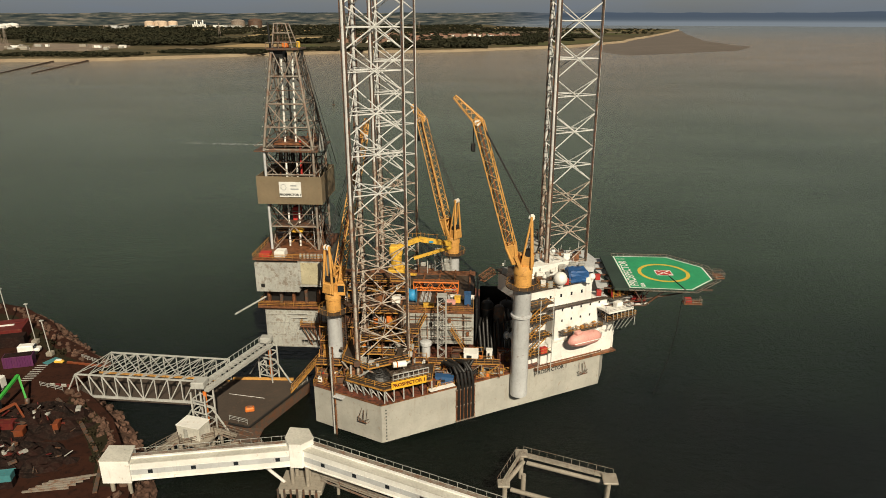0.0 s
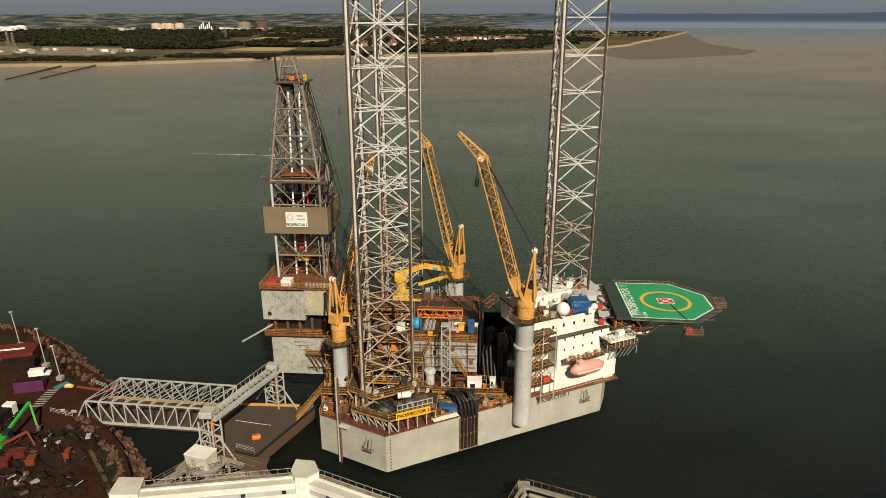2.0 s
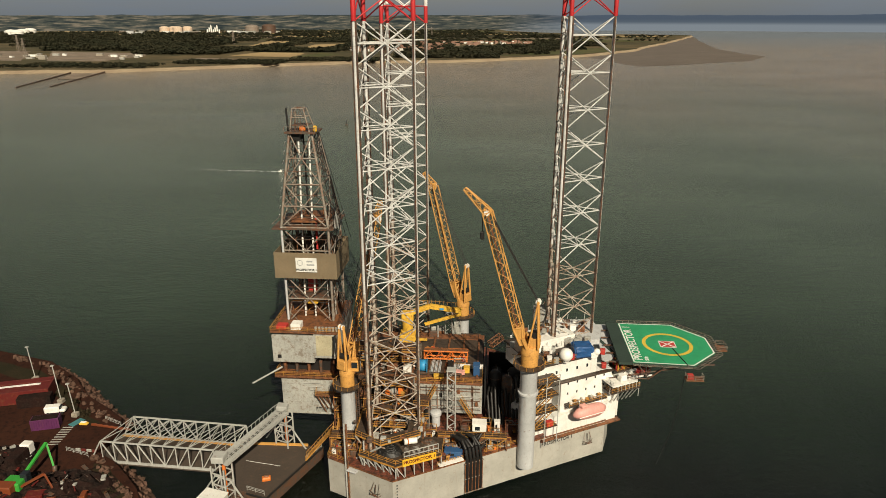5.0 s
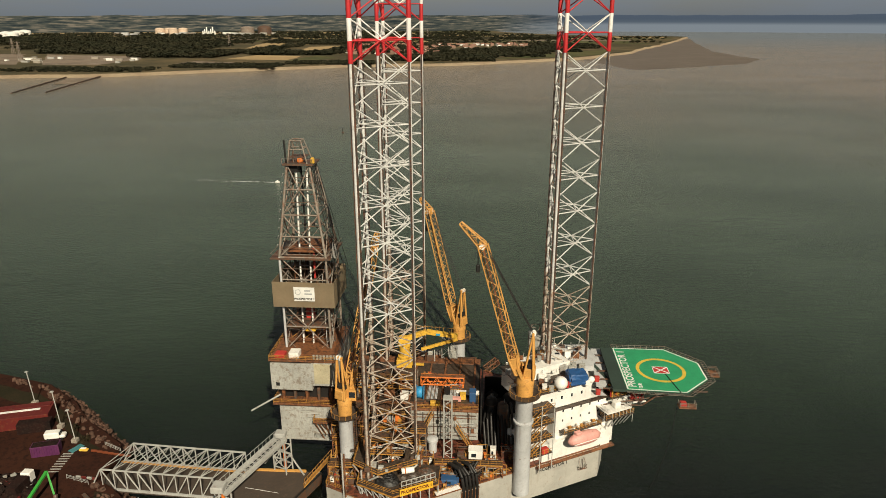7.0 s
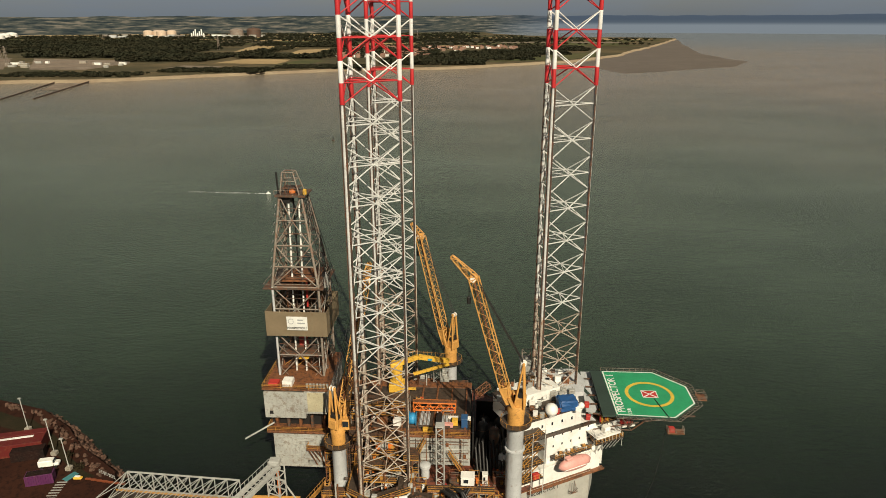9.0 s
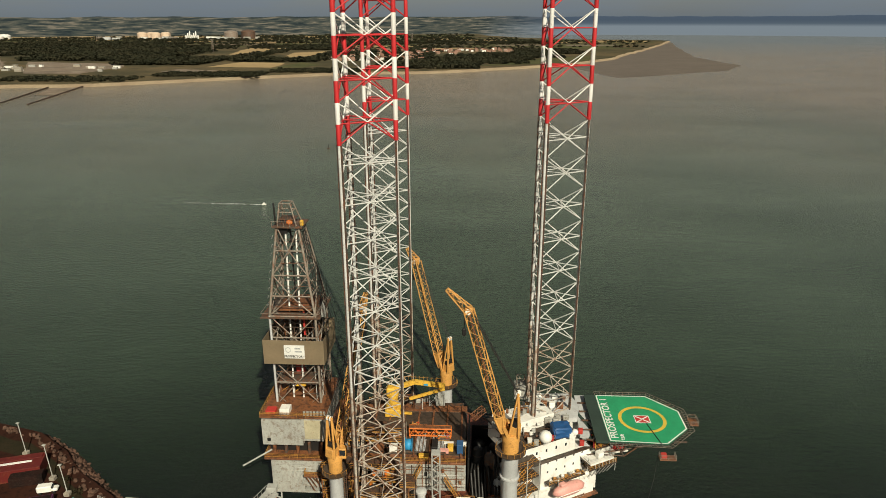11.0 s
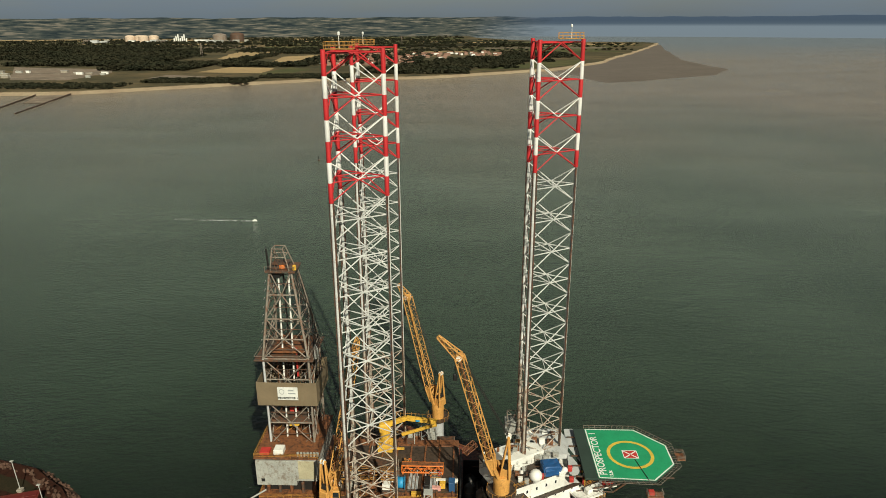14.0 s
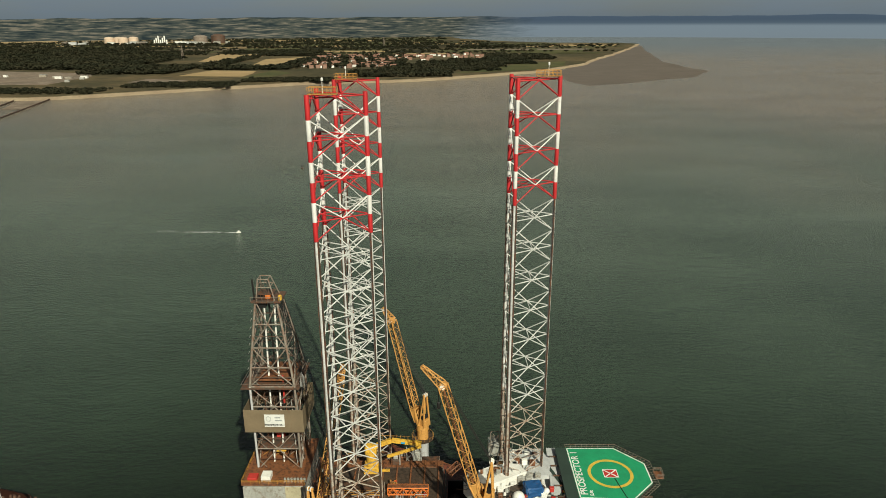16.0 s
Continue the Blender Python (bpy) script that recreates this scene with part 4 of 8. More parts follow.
house = thing("accommodation_block", (22, 128, DECK), "white painted accommodation block with rows of small dark windows", "deckhouse")
side_box("lower_storey", 33.2, 51.4, 0.3, 14, DECK + 1.0, 14.6, M_WHITE, house)
side_box("middle_storey", 37.0, 50.8, 1.3, 15, 14.6, 22.4, M_WHITE, house)
side_box("upper_storey", 31.2, 46.2, 1.6, 15, 22.4, 26.6, M_WHITE, house)
side_box("deck_edge", 31.4, 52.2, -0.6, 0.6, DECK + 0.6, DECK + 1.0, M_RUST, house)
side_box("deck_edge", 31.0, 51.0, 0.4, 1.6, 22.2, 22.4, M_DECKBROWN, house)
side_box("roof_deck", 30.8, 46.6, 1.2, 15.5, 26.6, 26.8, M_DECKBROWN, house)
for s0, z in [(38.6 + i * 2.35, z) for z in (16.3, 18.9, 21.3) for i in range(6)]:
    w = side_box("window", s0, s0 + 0.34, 1.24, 1.32, z - 0.26, z + 0.26, M_GLASS, house, 0)
for i in range(5):
    side_box("window", 33.0 + i * 2.6, 33.4 + i * 2.6, 1.52, 1.62, 24.2, 24.9, M_GLASS, house, 0)
slab("roof_shelter", [(13.6, 128), (23.0, 129), (24.0, 134), (22.4, 139.5), (13.2, 139.0)], 26.8, 28.0, M_LIGHTGREY, house, "white low roof shelter round the leg")
side_box("roof_house", 34, 44, 7, 13, 26.8, 29.4, M_WHITE, house)
box("wing_deck", 24.2, 31.0, 126.0, 145.0, 22.2, 22.5, M_LIGHTGREY, house)
box("bow_house", 20.0, 28.2, 128.5, 145.0, DECK + 0.1, 22.2, M_WHITE, house)
for i in range(18):
    x, y = 11 + (i * 7.3) % 10, 123.5 + (i * 4.9) % 15
    m = (M_WHITE, M_GREY, M_RUST, M_DARKSTEEL, M_GREY, M_WHITE)[i % 6]
    box("roof_unit", x - 0.7, x + 0.7, y - 0.5, y + 0.5, 26.8 if not (13.4 < x < 24 and 128 < y < 139.5) else 28.0, 28.6 + 0.4 * (i % 3), m, house, 0.08)
    bar("roof_pipe", (x, y + 0.7, 26.8), (x + 0.2, y + 0.7, 29.2 + 0.5 * (i % 4)), 0.09, M_GALV, house, 6)

HOUSE_THINGS = [house]

# ---- near quay: yard, revetment, linkspan bridge, pontoon, conveyor ----
LAND = [(-131, 154), (-120, 151), (-108, 143), (-94, 131), (-86, 125.5), (-84.5, 120), (-84.5, 112.5), (-79, 109.5), (-70, 101.5), (-63, 92), (-57, 84), (-54, 72), (-56, 40), (-400, 20), (-400, 230), (-170, 165)]
quay = sheet("yard", ragged(LAND + LAND[:1], 0.8, 7, 6)[:-1], 4.0, M_YARD, "red-brown earth scrapyard beside the water", "yard", drop=7.0)
sheet("verge", ragged([(-135, 150), (-120, 146), (-108, 138), (-97, 128), (-90, 123.5), (-93, 122), (-100, 128), (-110, 135), (-122, 141), (-135, 145), (-135, 150)], 0.7, 8, 4)[:-1], 4.03, M_GRASS, "strip of dry rough grass behind the rocks", "grass")
sheet("verge", ragged([(-83, 108.5), (-79.5, 108), (-70.5, 100), (-64, 91), (-59, 82), (-63, 82), (-66, 88), (-73.5, 97), (-81, 104), (-83, 108.5)], 0.7, 9, 4)[:-1], 4.03, M_GRASS, "strip of dry rough grass behind the rocks", "grass")
rng = random.Random(11)


def rock_mesh(seed):
    r = random.Random(seed)
    bm = bmesh.new()
    bmesh.ops.create_icosphere(bm, subdivisions=1, radius=1.0)
    for v in bm.verts:
        v.co *= r.uniform(0.65, 1.15)
        v.co.z *= 0.75
    me = bpy.data.meshes.new("rock")
    bm.to_mesh(me)
    bm.free()
    me.materials.append(M_ROCK)
    return me


ROCKS = [rock_mesh(i) for i in range(8)]
EDGE = [[(-131, 154), (-120, 151), (-108, 143), (-94, 131), (-86, 125.5)], [(-83.5, 112), (-79, 109.5), (-70, 101.5), (-63, 92), (-57, 84), (-54, 74)]]
EDGE_N = [(0.55, 0.83), (0.72, 0.69)]
for e, (nx, ny) in zip(EDGE, EDGE_N):
    rev = thing("rock_revetment", (*e[0], 0), "sloping bank of pinkish-brown armour rocks at the water", "rocks", "rock banks")
    L = sum(math.dist(a, b) for a, b in zip(e, e[1:]))
    for i in range(290):
        d = rng.random() * L
        for a, b in zip(e, e[1:]):
            s = math.dist(a, b)
            if d <= s:
                break
            d -= s
        f = d / s
        o = rng.uniform(-3.4, 3.6)
        z = 4.15 - max(0.0, (o + 1.8)) * 0.82
        x, y = a[0] + (b[0] - a[0]) * f + nx * o, a[1] + (b[1] - a[1]) * f + ny * o
        k = rng.uniform(0.4, 0.95)
        link_part("rock", rng.choice(ROCKS), rev, pose(x, y, z, rng.uniform(0, 360), rng.uniform(0, 360), rng.uniform(0, 360)) @ Matrix.Diagonal((k * rng.uniform(0.8, 1.4), k, k * 0.9, 1)))
    # the slope the rocks lie on
    bm = bmesh.new()
    hi = [bm.verts.new((x - nx * 2, y - ny * 2, 3.98)) for x, y in e]
    lo = [bm.verts.new((x + nx * 4.2, y + ny * 4.2, -0.6)) for x, y in e]
    for i in range(len(e) - 1):
        bm.faces.new((lo[i], lo[i + 1], hi[i + 1], hi[i]))
    part("bank", bm, M_ROCK, rev)


# low bushes on the verges
def bush(x, y, z, r, seed):
    q = random.Random(seed)
    vs, fs = [], []
    for i in range(90):
        d = Vector((q.gauss(0, 1), q.gauss(0, 1), abs(q.gauss(0, 0.8)))).normalized() * r * q.uniform(0.4, 1.0)
        c = Vector((x, y, z)) + d * Vector((1, 1, 0.7)).x
        u = Vector((q.uniform(-1, 1), q.uniform(-1, 1), q.uniform(-1, 1))).normalized() * 0.25
        w = u.cross(Vector((q.uniform(-1, 1), q.uniform(-1, 1), 1))).normalized() * 0.25
        b = len(vs)
        vs += [tuple(c - u), tuple(c + w), tuple(c + u), tuple(c - w)]
        fs.append((b, b + 1, b + 2, b + 3))
    ob = new("bush", mesh_of("bush", vs, fs, M_GRASS))
    return tagged(ob, "low dry scrub bush on the bank", "bush", "scrub bushes")


for i, (x, y) in enumerate([(-106, 136), (-101, 131), (-95.5, 126.5), (-114, 141), (-75, 99.5), (-71, 96), (-68.5, 92.5), (-78, 104), (-66, 89)]):
    bush(x, y, 4.0, 1.1 + 0.2 * (i % 3), i)

# red sheds, skip, van, lamp masts
shed = thing("storage_shed", (-116, 134, 4), "long red corrugated shed with pale roof stripe", "shed")
box("casing", -128, -108.5, 130.5, 137, 4, 7.4, M_DARKRED, shed, about=(-112, 133, 0), yaw=18)
box("roof_stripe", -127, -111, 133.2, 134.0, 7.4, 7.5, M_LINEWHITE, shed, about=(-112, 133, 0), yaw=18)
box("roof_sheet", -127.6, -109, 134.6, 136.6, 7.4, 7.55, M_DARKRED, shed, about=(-112, 133, 0), yaw=18)
heap = thing("dark_container", (-110, 130, 4), "dark container beside the shed", "container")
box("body", -114, -106.5, 128.4, 131.0, 4, 6.6, M_SCRAP, heap, yaw=18)
skip = thing("container", (-101.5, 121, 4), "purple steel shipping container with dark open top", "container")
box("body", -104.6, -98.6, 119.6, 122.0, 4.0, 6.6, M_PURPLE, skip, yaw=18)
box("dark_top", -104.4, -98.8, 119.8, 121.8, 6.6, 6.66, M_SCRAP, skip, 0, yaw=18)
for i in range(12):
    box("rib", -104.4 + i * 0.52, -104.25 + i * 0.52, 119.5, 119.62, 4.2, 6.5, M_PURPLE, skip, 0, about=(-101.6, 120.8, 0), yaw=18)


def van(x, y, yaw, label):
    t = thing("van", (x, y, 4), label, "van")
    p = Vector((x, y, 4))
    c = (x, y, 0)
    part("body", box_bm(x - 2.4, x + 1.0, y - 0.95, y + 0.95, 4.45, 6.1, 0.2, c, yaw), M_WHITE, t)
    part("bonnet", box_bm(x + 1.0, x + 2.3, y - 0.92, y + 0.92, 4.45, 5.3, 0.25, c, yaw), M_WHITE, t)
    part("windscreen", box_bm(x + 0.95, x + 1.35, y - 0.8, y + 0.8, 5.3, 5.95, 0.1, c, yaw), M_GLASS, t)
    for sx in (-1.6, 1.5):
        for sy in (-0.95, 0.95):
            w = Matrix.Rotation(radians(yaw), 3, "Z") @ Vector((sx, sy, 0)) + Vector((x, y, 4.38))
            o = Matrix.Rotation(radians(yaw), 3, "Z") @ Vector((0, 0.12, 0))
            bar("wheel", w - o, w + o, 0.36, M_BLACK, t, 12)
    return t


van(-103.0, 126.6, 15, "white panel van parked on the yard")
for x, y, h in ((-104.7, 131.2, 10.0), (-97.6, 125.6, 8.6), (-118, 141, 9.5)):
    t = thing("lamp_mast", (x, y, 4), "slim grey lighting mast on a concrete block", "lamp mast", "lighting masts")
    box("foot", x - 0.7, x + 0.7, y - 0.7, y + 0.7, 4, 5.0, M_CONCRETE, t, 0.1)
    bar("pole", (x, y, 5), (x - 0.5, y, 4 + h), 0.12, M_GALV, t, 8)
    box("lamp_head", x - 0.9, x - 0.1, y - 0.3, y + 0.3, 4 + h, 4.25 + h, M_GALV, t, 0.05)
crossing = thing("zebra_crossing", (-96, 118, 4), "worn white crossing stripes painted on brown ground", "road marking")
for i in range(8):
    p = Vector((-96.0, 114.2, 4.035)).lerp(Vector((-96.6, 120.8, 4.035)), i / 7)
    flat_line("stripe", (p.x - 1.2, p.y), (p.x + 1.2, p.y + 0.25), 0.42, 4.035, M_GREY, crossing)
flat_line("teal_patch", (-96.5, 121.6), (-95.2, 124.6), 1.8, 4.034, M_TEAL, crossing)
buoyt = thing("dinghy", (-93.4, 122.4, 4), "small yellow and white dinghy on the ground", "dinghy")
box("hull", -94.6, -92.4, 121.7, 122.9, 4.04, 4.7, M_KNUCKLE, buoyt, 0.3)
box("seat", -94.2, -92.9, 122.0, 122.6, 4.7, 4.85, M_WHITE, buoyt, 0.05)
bar_t = thing("traffic_barrier", (-88.5, 122.3, 4), "row of orange plastic barriers on the approach", "barrier")
for i in range(7):
    box("section", -91.6 + i * 1.5, -90.2 + i * 1.5, 121.9 - i * 0.22, 122.3 - i * 0.22, 4.04, 4.6, M_DULLORANGE, bar_t, 0.1)
cone = thing("traffic_barrier", (-87, 112.5, 4), "red and white barrier at the bridge mouth", "barrier")
for i in range(4):
    box("section", -89.5 + i * 1.3, -88.4 + i * 1.3, 112.4 - i * 0.1, 112.7 - i * 0.1, 4.04, 4.7, M_DARKRED if i % 2 else M_GREY, cone, 0.08)

# scrap heaps with loose plates and bars
for k, (hx, hy, rx, ry, h) in enumerate([(-84, 99, 12, 7.5, 2.2), (-96, 96, 12, 9, 2.8), (-82, 88, 13, 6, 1.5), (-104, 107, 9, 6, 2.0), (-100, 84, 10, 8, 2.4)]):
    q = random.Random(40 + k)
    vs, fs = [(hx, hy, 4 + h)], []
    nr, na = 9, 26
    for i in range(1, nr + 1):
        f = i / nr
        for j in range(na):
            a = 2 * math.pi * j / na
            vs.append((hx + rx * f * math.cos(a), hy + ry * f * math.sin(a), 3.9 + h * (1 - f ** 2) + (q.uniform(-0.8, 0.9) if i < nr else 0)))
    for j in range(na):
        fs.append((0, 1 + j, 1 + (j + 1) % na))
    for i in range(nr - 1):
        for j in range(na):
            a, b = 1 + i * na + j, 1 + i * na + (j + 1) % na
            fs.append((a, a + na, b + na, b))
    t = thing("scrap_heap", (hx, hy, 4), "dark heap of rusty scrap metal and loose plates", "scrap heap", "scrap heaps")
    link_part("mound", mesh_of("mound", vs, fs, M_SCRAP), t, Matrix())
    for i in range(46):
        a, f = q.uniform(0, 6.28), q.uniform(0, 0.9)
        x, y = hx + rx * f * math.cos(a), hy + ry * f * math.sin(a)
        z = 4 + h * (1 - f ** 2) + 0.15
        m = q.choice((M_SCRAP, M_DARKRED, M_DARKSTEEL, M_SCRAP, M_DARKSTEEL, M_DARKRED, M_GREY, M_SCRAP))
        if i % 3:
            L = q.uniform(0.8, 2.2)
            d = Vector((math.cos(a * 5), math.sin(a * 5), q.uniform(-0.2, 0.35))) * L
            bar("scrap_bar", (x, y, z), Vector((x, y, z + 0.2)) + d, q.uniform(0.06, 0.16), m, t, 4)
        else:
            w = q.uniform(0.25, 0.8)
            part("scrap_plate", box_bm(x - w, x + w, y - w * 0.6, y + w * 0.6, z, z + q.uniform(0.1, 0.6), 0.03, yaw=q.uniform(0, 180)), m, t)
wall_pts = [(-84.5, 107), (-82.7, 105.7), (-75.4, 99.5), (-67.9, 91.5), (-64.0, 86.4), (-61.5, 80)]
yw = thing("yard_wall", (-75, 99, 4), "low curved concrete block wall round the scrapyard", "wall")
for a, b in zip(wall_pts, wall_pts[1:]):
    bar("wall_section", (*a, 4.5), (*b, 4.4), 0.18, M_DARKSTEEL, yw, 4, r2=0.5)

# green material handler
ex = thing("excavator", (-93.5, 100, 4.5), "lime green scrap handler with folded boom", "excavator")
box("tracks", -96.4, -92.6, 97.2, 100.2, 4.6, 5.8, M_BLACK, ex, 0.3)
box("engine_house", -96.2, -92.6, 97.0, 100.0, 5.9, 7.8, M_LIME, ex, 0.2)
box("cab", -93.6, -92.2, 99.0, 100.6, 6.4, 8.6, M_GLASS, ex, 0.15)
bar("boom", (-94.2, 100.2, 6.8), (-94.4, 109.0, 9.0), 0.3, M_LIME, ex, 4, r2=0.42)
bar("dipper", (-94.4, 109.0, 9.0), (-91.6, 106.2, 5.0), 0.26, M_LIME, ex, 4)
bar("boom_ram", (-94.2, 101.0, 6.6), (-94.2, 105.0, 7.9), 0.14, M_GALV, ex, 8)
bar("grab", (-91.2, 106.0, 5.6), (-91.1, 105.6, 4.6), 0.5, M_DARKSTEEL, ex, 6)
ex.location += Vector((1.9, -0.9, 0))
ob2 = thing("excavator", (-88.2, 97, 4.5), "orange excavator arm resting on the scrap", "excavator")
bar("boom", (-91.6, 96.4, 6.4), (-87.2, 99.2, 8.2), 0.3, M_DULLORANGE, ob2, 4)
bar("dipper", (-87.2, 99.2, 8.2), (-84.8, 97.6, 6.2), 0.22, M_DULLORANGE, ob2, 4)
box("machine_body", -95.0, -91.4, 94.6, 97.0, 5.8, 8.0, M_DULLORANGE, ob2, 0.2)
for x, y, w, m, lb in ((-87.0, 95.4, 1.6, M_DARKRED, "red painted steel skip on the scrapyard"), (-83.0, 93.6, 0.8, M_DULLORANGE, "small orange steel bin on the scrapyard"), (-88.5, 92.5, 1.8, M_DARKRED, "red painted steel skip on the scrapyard"), (-78.0, 81.0, 2.0, M_TEAL, "teal steel container at the yard edge"), (-77.5, 96.0, 0.5, M_DULLORANGE, "small orange steel bin on the scrapyard")):
    t = thing("skip", (x, y, 4), lb, "skip")
    box("body", x - w, x + w, y - 0.9, y + 0.9, 5.3, 6.6, m, t, 0.1, yaw=14)
    box("skid_base", x - w, x + w, y - 0.8, y + 0.8, 3.9, 5.3, M_SCRAP, t, 0.05, yaw=14)
    for k in (-1, 1):
        bar("rim", (x - w, y + 0.9 * k - 0.25 * w, 6.6), (x + w, y + 0.9 * k + 0.25 * w, 6.6), 0.08, m, t, 4)
lorry = thing("lorry", (-98.5, 108, 4), "dark lorry with white cab roof on the yard", "lorry")
box("trailer", -100.0, -97.6, 104.6, 109.2, 4.9, 6.9, M_SCRAP, lorry, 0.1)
box("cab", -99.9, -97.7, 109.3, 111.2, 4.7, 7.2, M_WHITE, lorry, 0.2)
for y in (105.4, 106.8, 110.2):
    for x in (-99.9, -97.7):
        bar("wheel", (x - 0.15, y, 4.5), (x + 0.15, y, 4.5), 0.5, M_BLACK, lorry, 10)
for i in range(5):
    t = thing("stacked_beam", (-70 + i, 80 + i * 0.5, 4), "long pale weathered timber lying on the ground", "timber", "stacked timbers")
    bar("timber", (-73.5 + i * 0.7, 79.5 + i * 0.7, 4.3), (-66.5 + i * 0.7, 81.0 + i * 0.9, 4.3), 0.2, M_DERRICK, t, 4)

# linkspan bridge
br = thing("linkspan_bridge", (-70, 115, 3), "pale grey steel truss road bridge between yard and pontoon", "bridge")
NA, NB = Vector((-85.2, 111.0, 3.0)), Vector((-56.8, 109.6, 3.0))
FA, FB = Vector((-83.0, 120.7, 3.0)), Vector((-53.0, 118.9, 3.0))
bm = bmesh.new()
dk = [NA, NB, FB, FA]
lo = [bm.verts.new(p + Vector((0, 0, -0.7))) for p in dk]
hi = [bm.verts.new(p + Vector((0, 0, 0.1))) for p in dk]
bm.faces.new(lo[::-1])
bm.faces.new(hi)
for i in range(4):
    bm.faces.new((lo[i], lo[(i + 1) % 4], hi[(i + 1) % 4], hi[i]))
part("road_deck", bm, M_BARGE, br)
NB_ = 10
tops = []
for A, B in ((NA, NB), (FA, FB)):
    up = Vector((0, 0, 5.0))
    bar("bottom_chord", A, B, 0.3, M_GALV, br, 4)
    p = [A.lerp(B, i / NB_) for i in range(NB_ + 1)]
    ti = [p[i] + up for i in range(1, NB_ + 1)]
    tops.append(ti)
    bar("top_chord", ti[0], ti[-1], 0.2, M_GALV, br, 4)
    bar("end_post", p[0], ti[0], 0.18, M_GALV, br, 4)
    for i in range(1, NB_ + 1):
        bar("upright", p[i], p[i] + up, 0.13, M_GALV, br, 4)
        if i < NB_:
            j = i + 1 if i < NB_ * 0.6 else i + 1
            if i < 6:
                bar("diagonal", p[i] + up, p[i + 1], 0.14, M_GALV, br, 4)
            else:
                bar("diagonal", p[i], p[i + 1] + up, 0.14, M_GALV, br, 4)
for i in range(NB_):
    bar("cross_beam", tops[0][i], tops[1][i], 0.1, M_GALV, br, 4)
    if i < NB_ - 1:
        bar("wind_brace", tops[0][i], tops[1][i + 1], 0.08, M_GALV, br, 4)
        bar("wind_brace", tops[1][i], tops[0][i + 1], 0.08, M_GALV, br, 4)
bar("kerb", FA + Vector((0, -0.9, 0.4)), FB + Vector((0, -0.9, 0.4)), 0.22, M_CRANE, br, 4)
ab = thing("bridge_abutment", (-86.5, 116, 0), "concrete bridge abutment with handrails at the quay edge", "abutment")
box("seat", -90, -85.2, 110.4, 122, -0.5, 3.95, M_CONCRETE, ab)
railing([(-91.5, 112.3), (-85.5, 110.6)], 4.0, M_GALV, "grey steel handrail at the bridge mouth")
railing([(-89.5, 124.6), (-84.5, 122.4)], 4.0, M_GALV, "grey steel handrail at the bridge mouth")

# pontoon
PON = [(-55.4, 119.3), (-36.2, 119.9), (-43.4, 102.0), (-47.9, 103.2), (-55.2, 105.4)]
pon = thing("pontoon", (-48, 112, 0), "brown-decked steel pontoon moored below the bridge end", "pontoon")
slab("hull_body", PON, -0.6, 2.9, M_DARKSTEEL, pon)
slab("deck", [(-48 + (x + 48) * 0.985, 112 + (y - 112) * 0.985) for x, y in PON], 2.904, 3.0, M_BARGE, pon)
bar("orange_kerb", (-52.6, 119.2, 3.3), (-39.5, 119.5, 3.3), 0.32, M_CRANE, pon, 4)
bar("painted_line", (-51.5, 113.3, 3.02), (-43.5, 112.0, 3.02), 0.05, M_LINEWHITE, pon, 4)
for a, b in zip(PON[1:3], PON[2:4]):
    bar("fender_edge", (*a, 2.7), (*b, 2.7), 0.25, M_BLACK, pon, 6)
railing([(-43.9, 102.6), (-47.9, 103.8)], 3.0, M_GALV, "grey steel handrail on the pontoon end")
railing([(-36.4, 119.4), (-38.4, 114.6)], 3.0, M_GALV, "grey steel handrail on the pontoon end")
ob_t = thing("orange_skip", (-44.9, 107.2, 3), "orange steel tool skip standing on the pontoon", "skip")
box("body", -45.9, -44.1, 106.6, 107.8, 3.0, 3.9, M_ORANGE, ob_t, 0.2, yaw=20)
box("lid", -45.5, -44.4, 106.9, 107.5, 3.9, 4.15, M_RUST, ob_t, 0.1, yaw=20)
# lifting gantry over the bridge end
gan = thing("lifting_gantry", (-49, 111, 3), "pale grey steel lifting gantry spanning the bridge end", "gantry")
GN, GF = Vector((-51.4, 101.0, 11.4)), Vector((-44.8, 119.9, 11.4))
gd = (GF - GN).normalized()
gs = Vector((gd.y, -gd.x, 0))
for k in (-1, 1):
    bar("main_girder", GN + gs * 1.1 * k, GF + gs * 1.1 * k, 0.4, M_GALV, gan, 4, r2=0.7)
    bar("girder_rail", GN + gs * 1.5 * k + Vector((0, 0, 1.5)), GF + gs * 1.5 * k + Vector((0, 0, 1.5)), 0.06, M_GALV, gan, 4)
for i in range(15):
    p = GN.lerp(GF, (i + 0.5) / 15)
    bar("girder_tie", p - gs * 1.1 + Vector((0, 0, 0.5)), p + gs * 1.1 + Vector((0, 0, 0.5)), 0.16, M_GALV, gan, 4)
    for k in (-1, 1):
        bar("rail_post", p + gs * 1.5 * k + Vector((0, 0, 0.4)), p + gs * 1.5 * k + Vector((0, 0, 1.5)), 0.05, M_GALV, gan, 4)
box("winch_box", GN.x - 1.5, GN.x + 1.0, GN.y - 1.2, GN.y + 1.4, 12.0, 13.4, M_GALV, gan, 0.15)
box("winch_box", GF.x - 1.2, GF.x + 1.2, GF.y - 1.0, GF.y + 1.0, 12.0, 13.2, M_GALV, gan, 0.15)
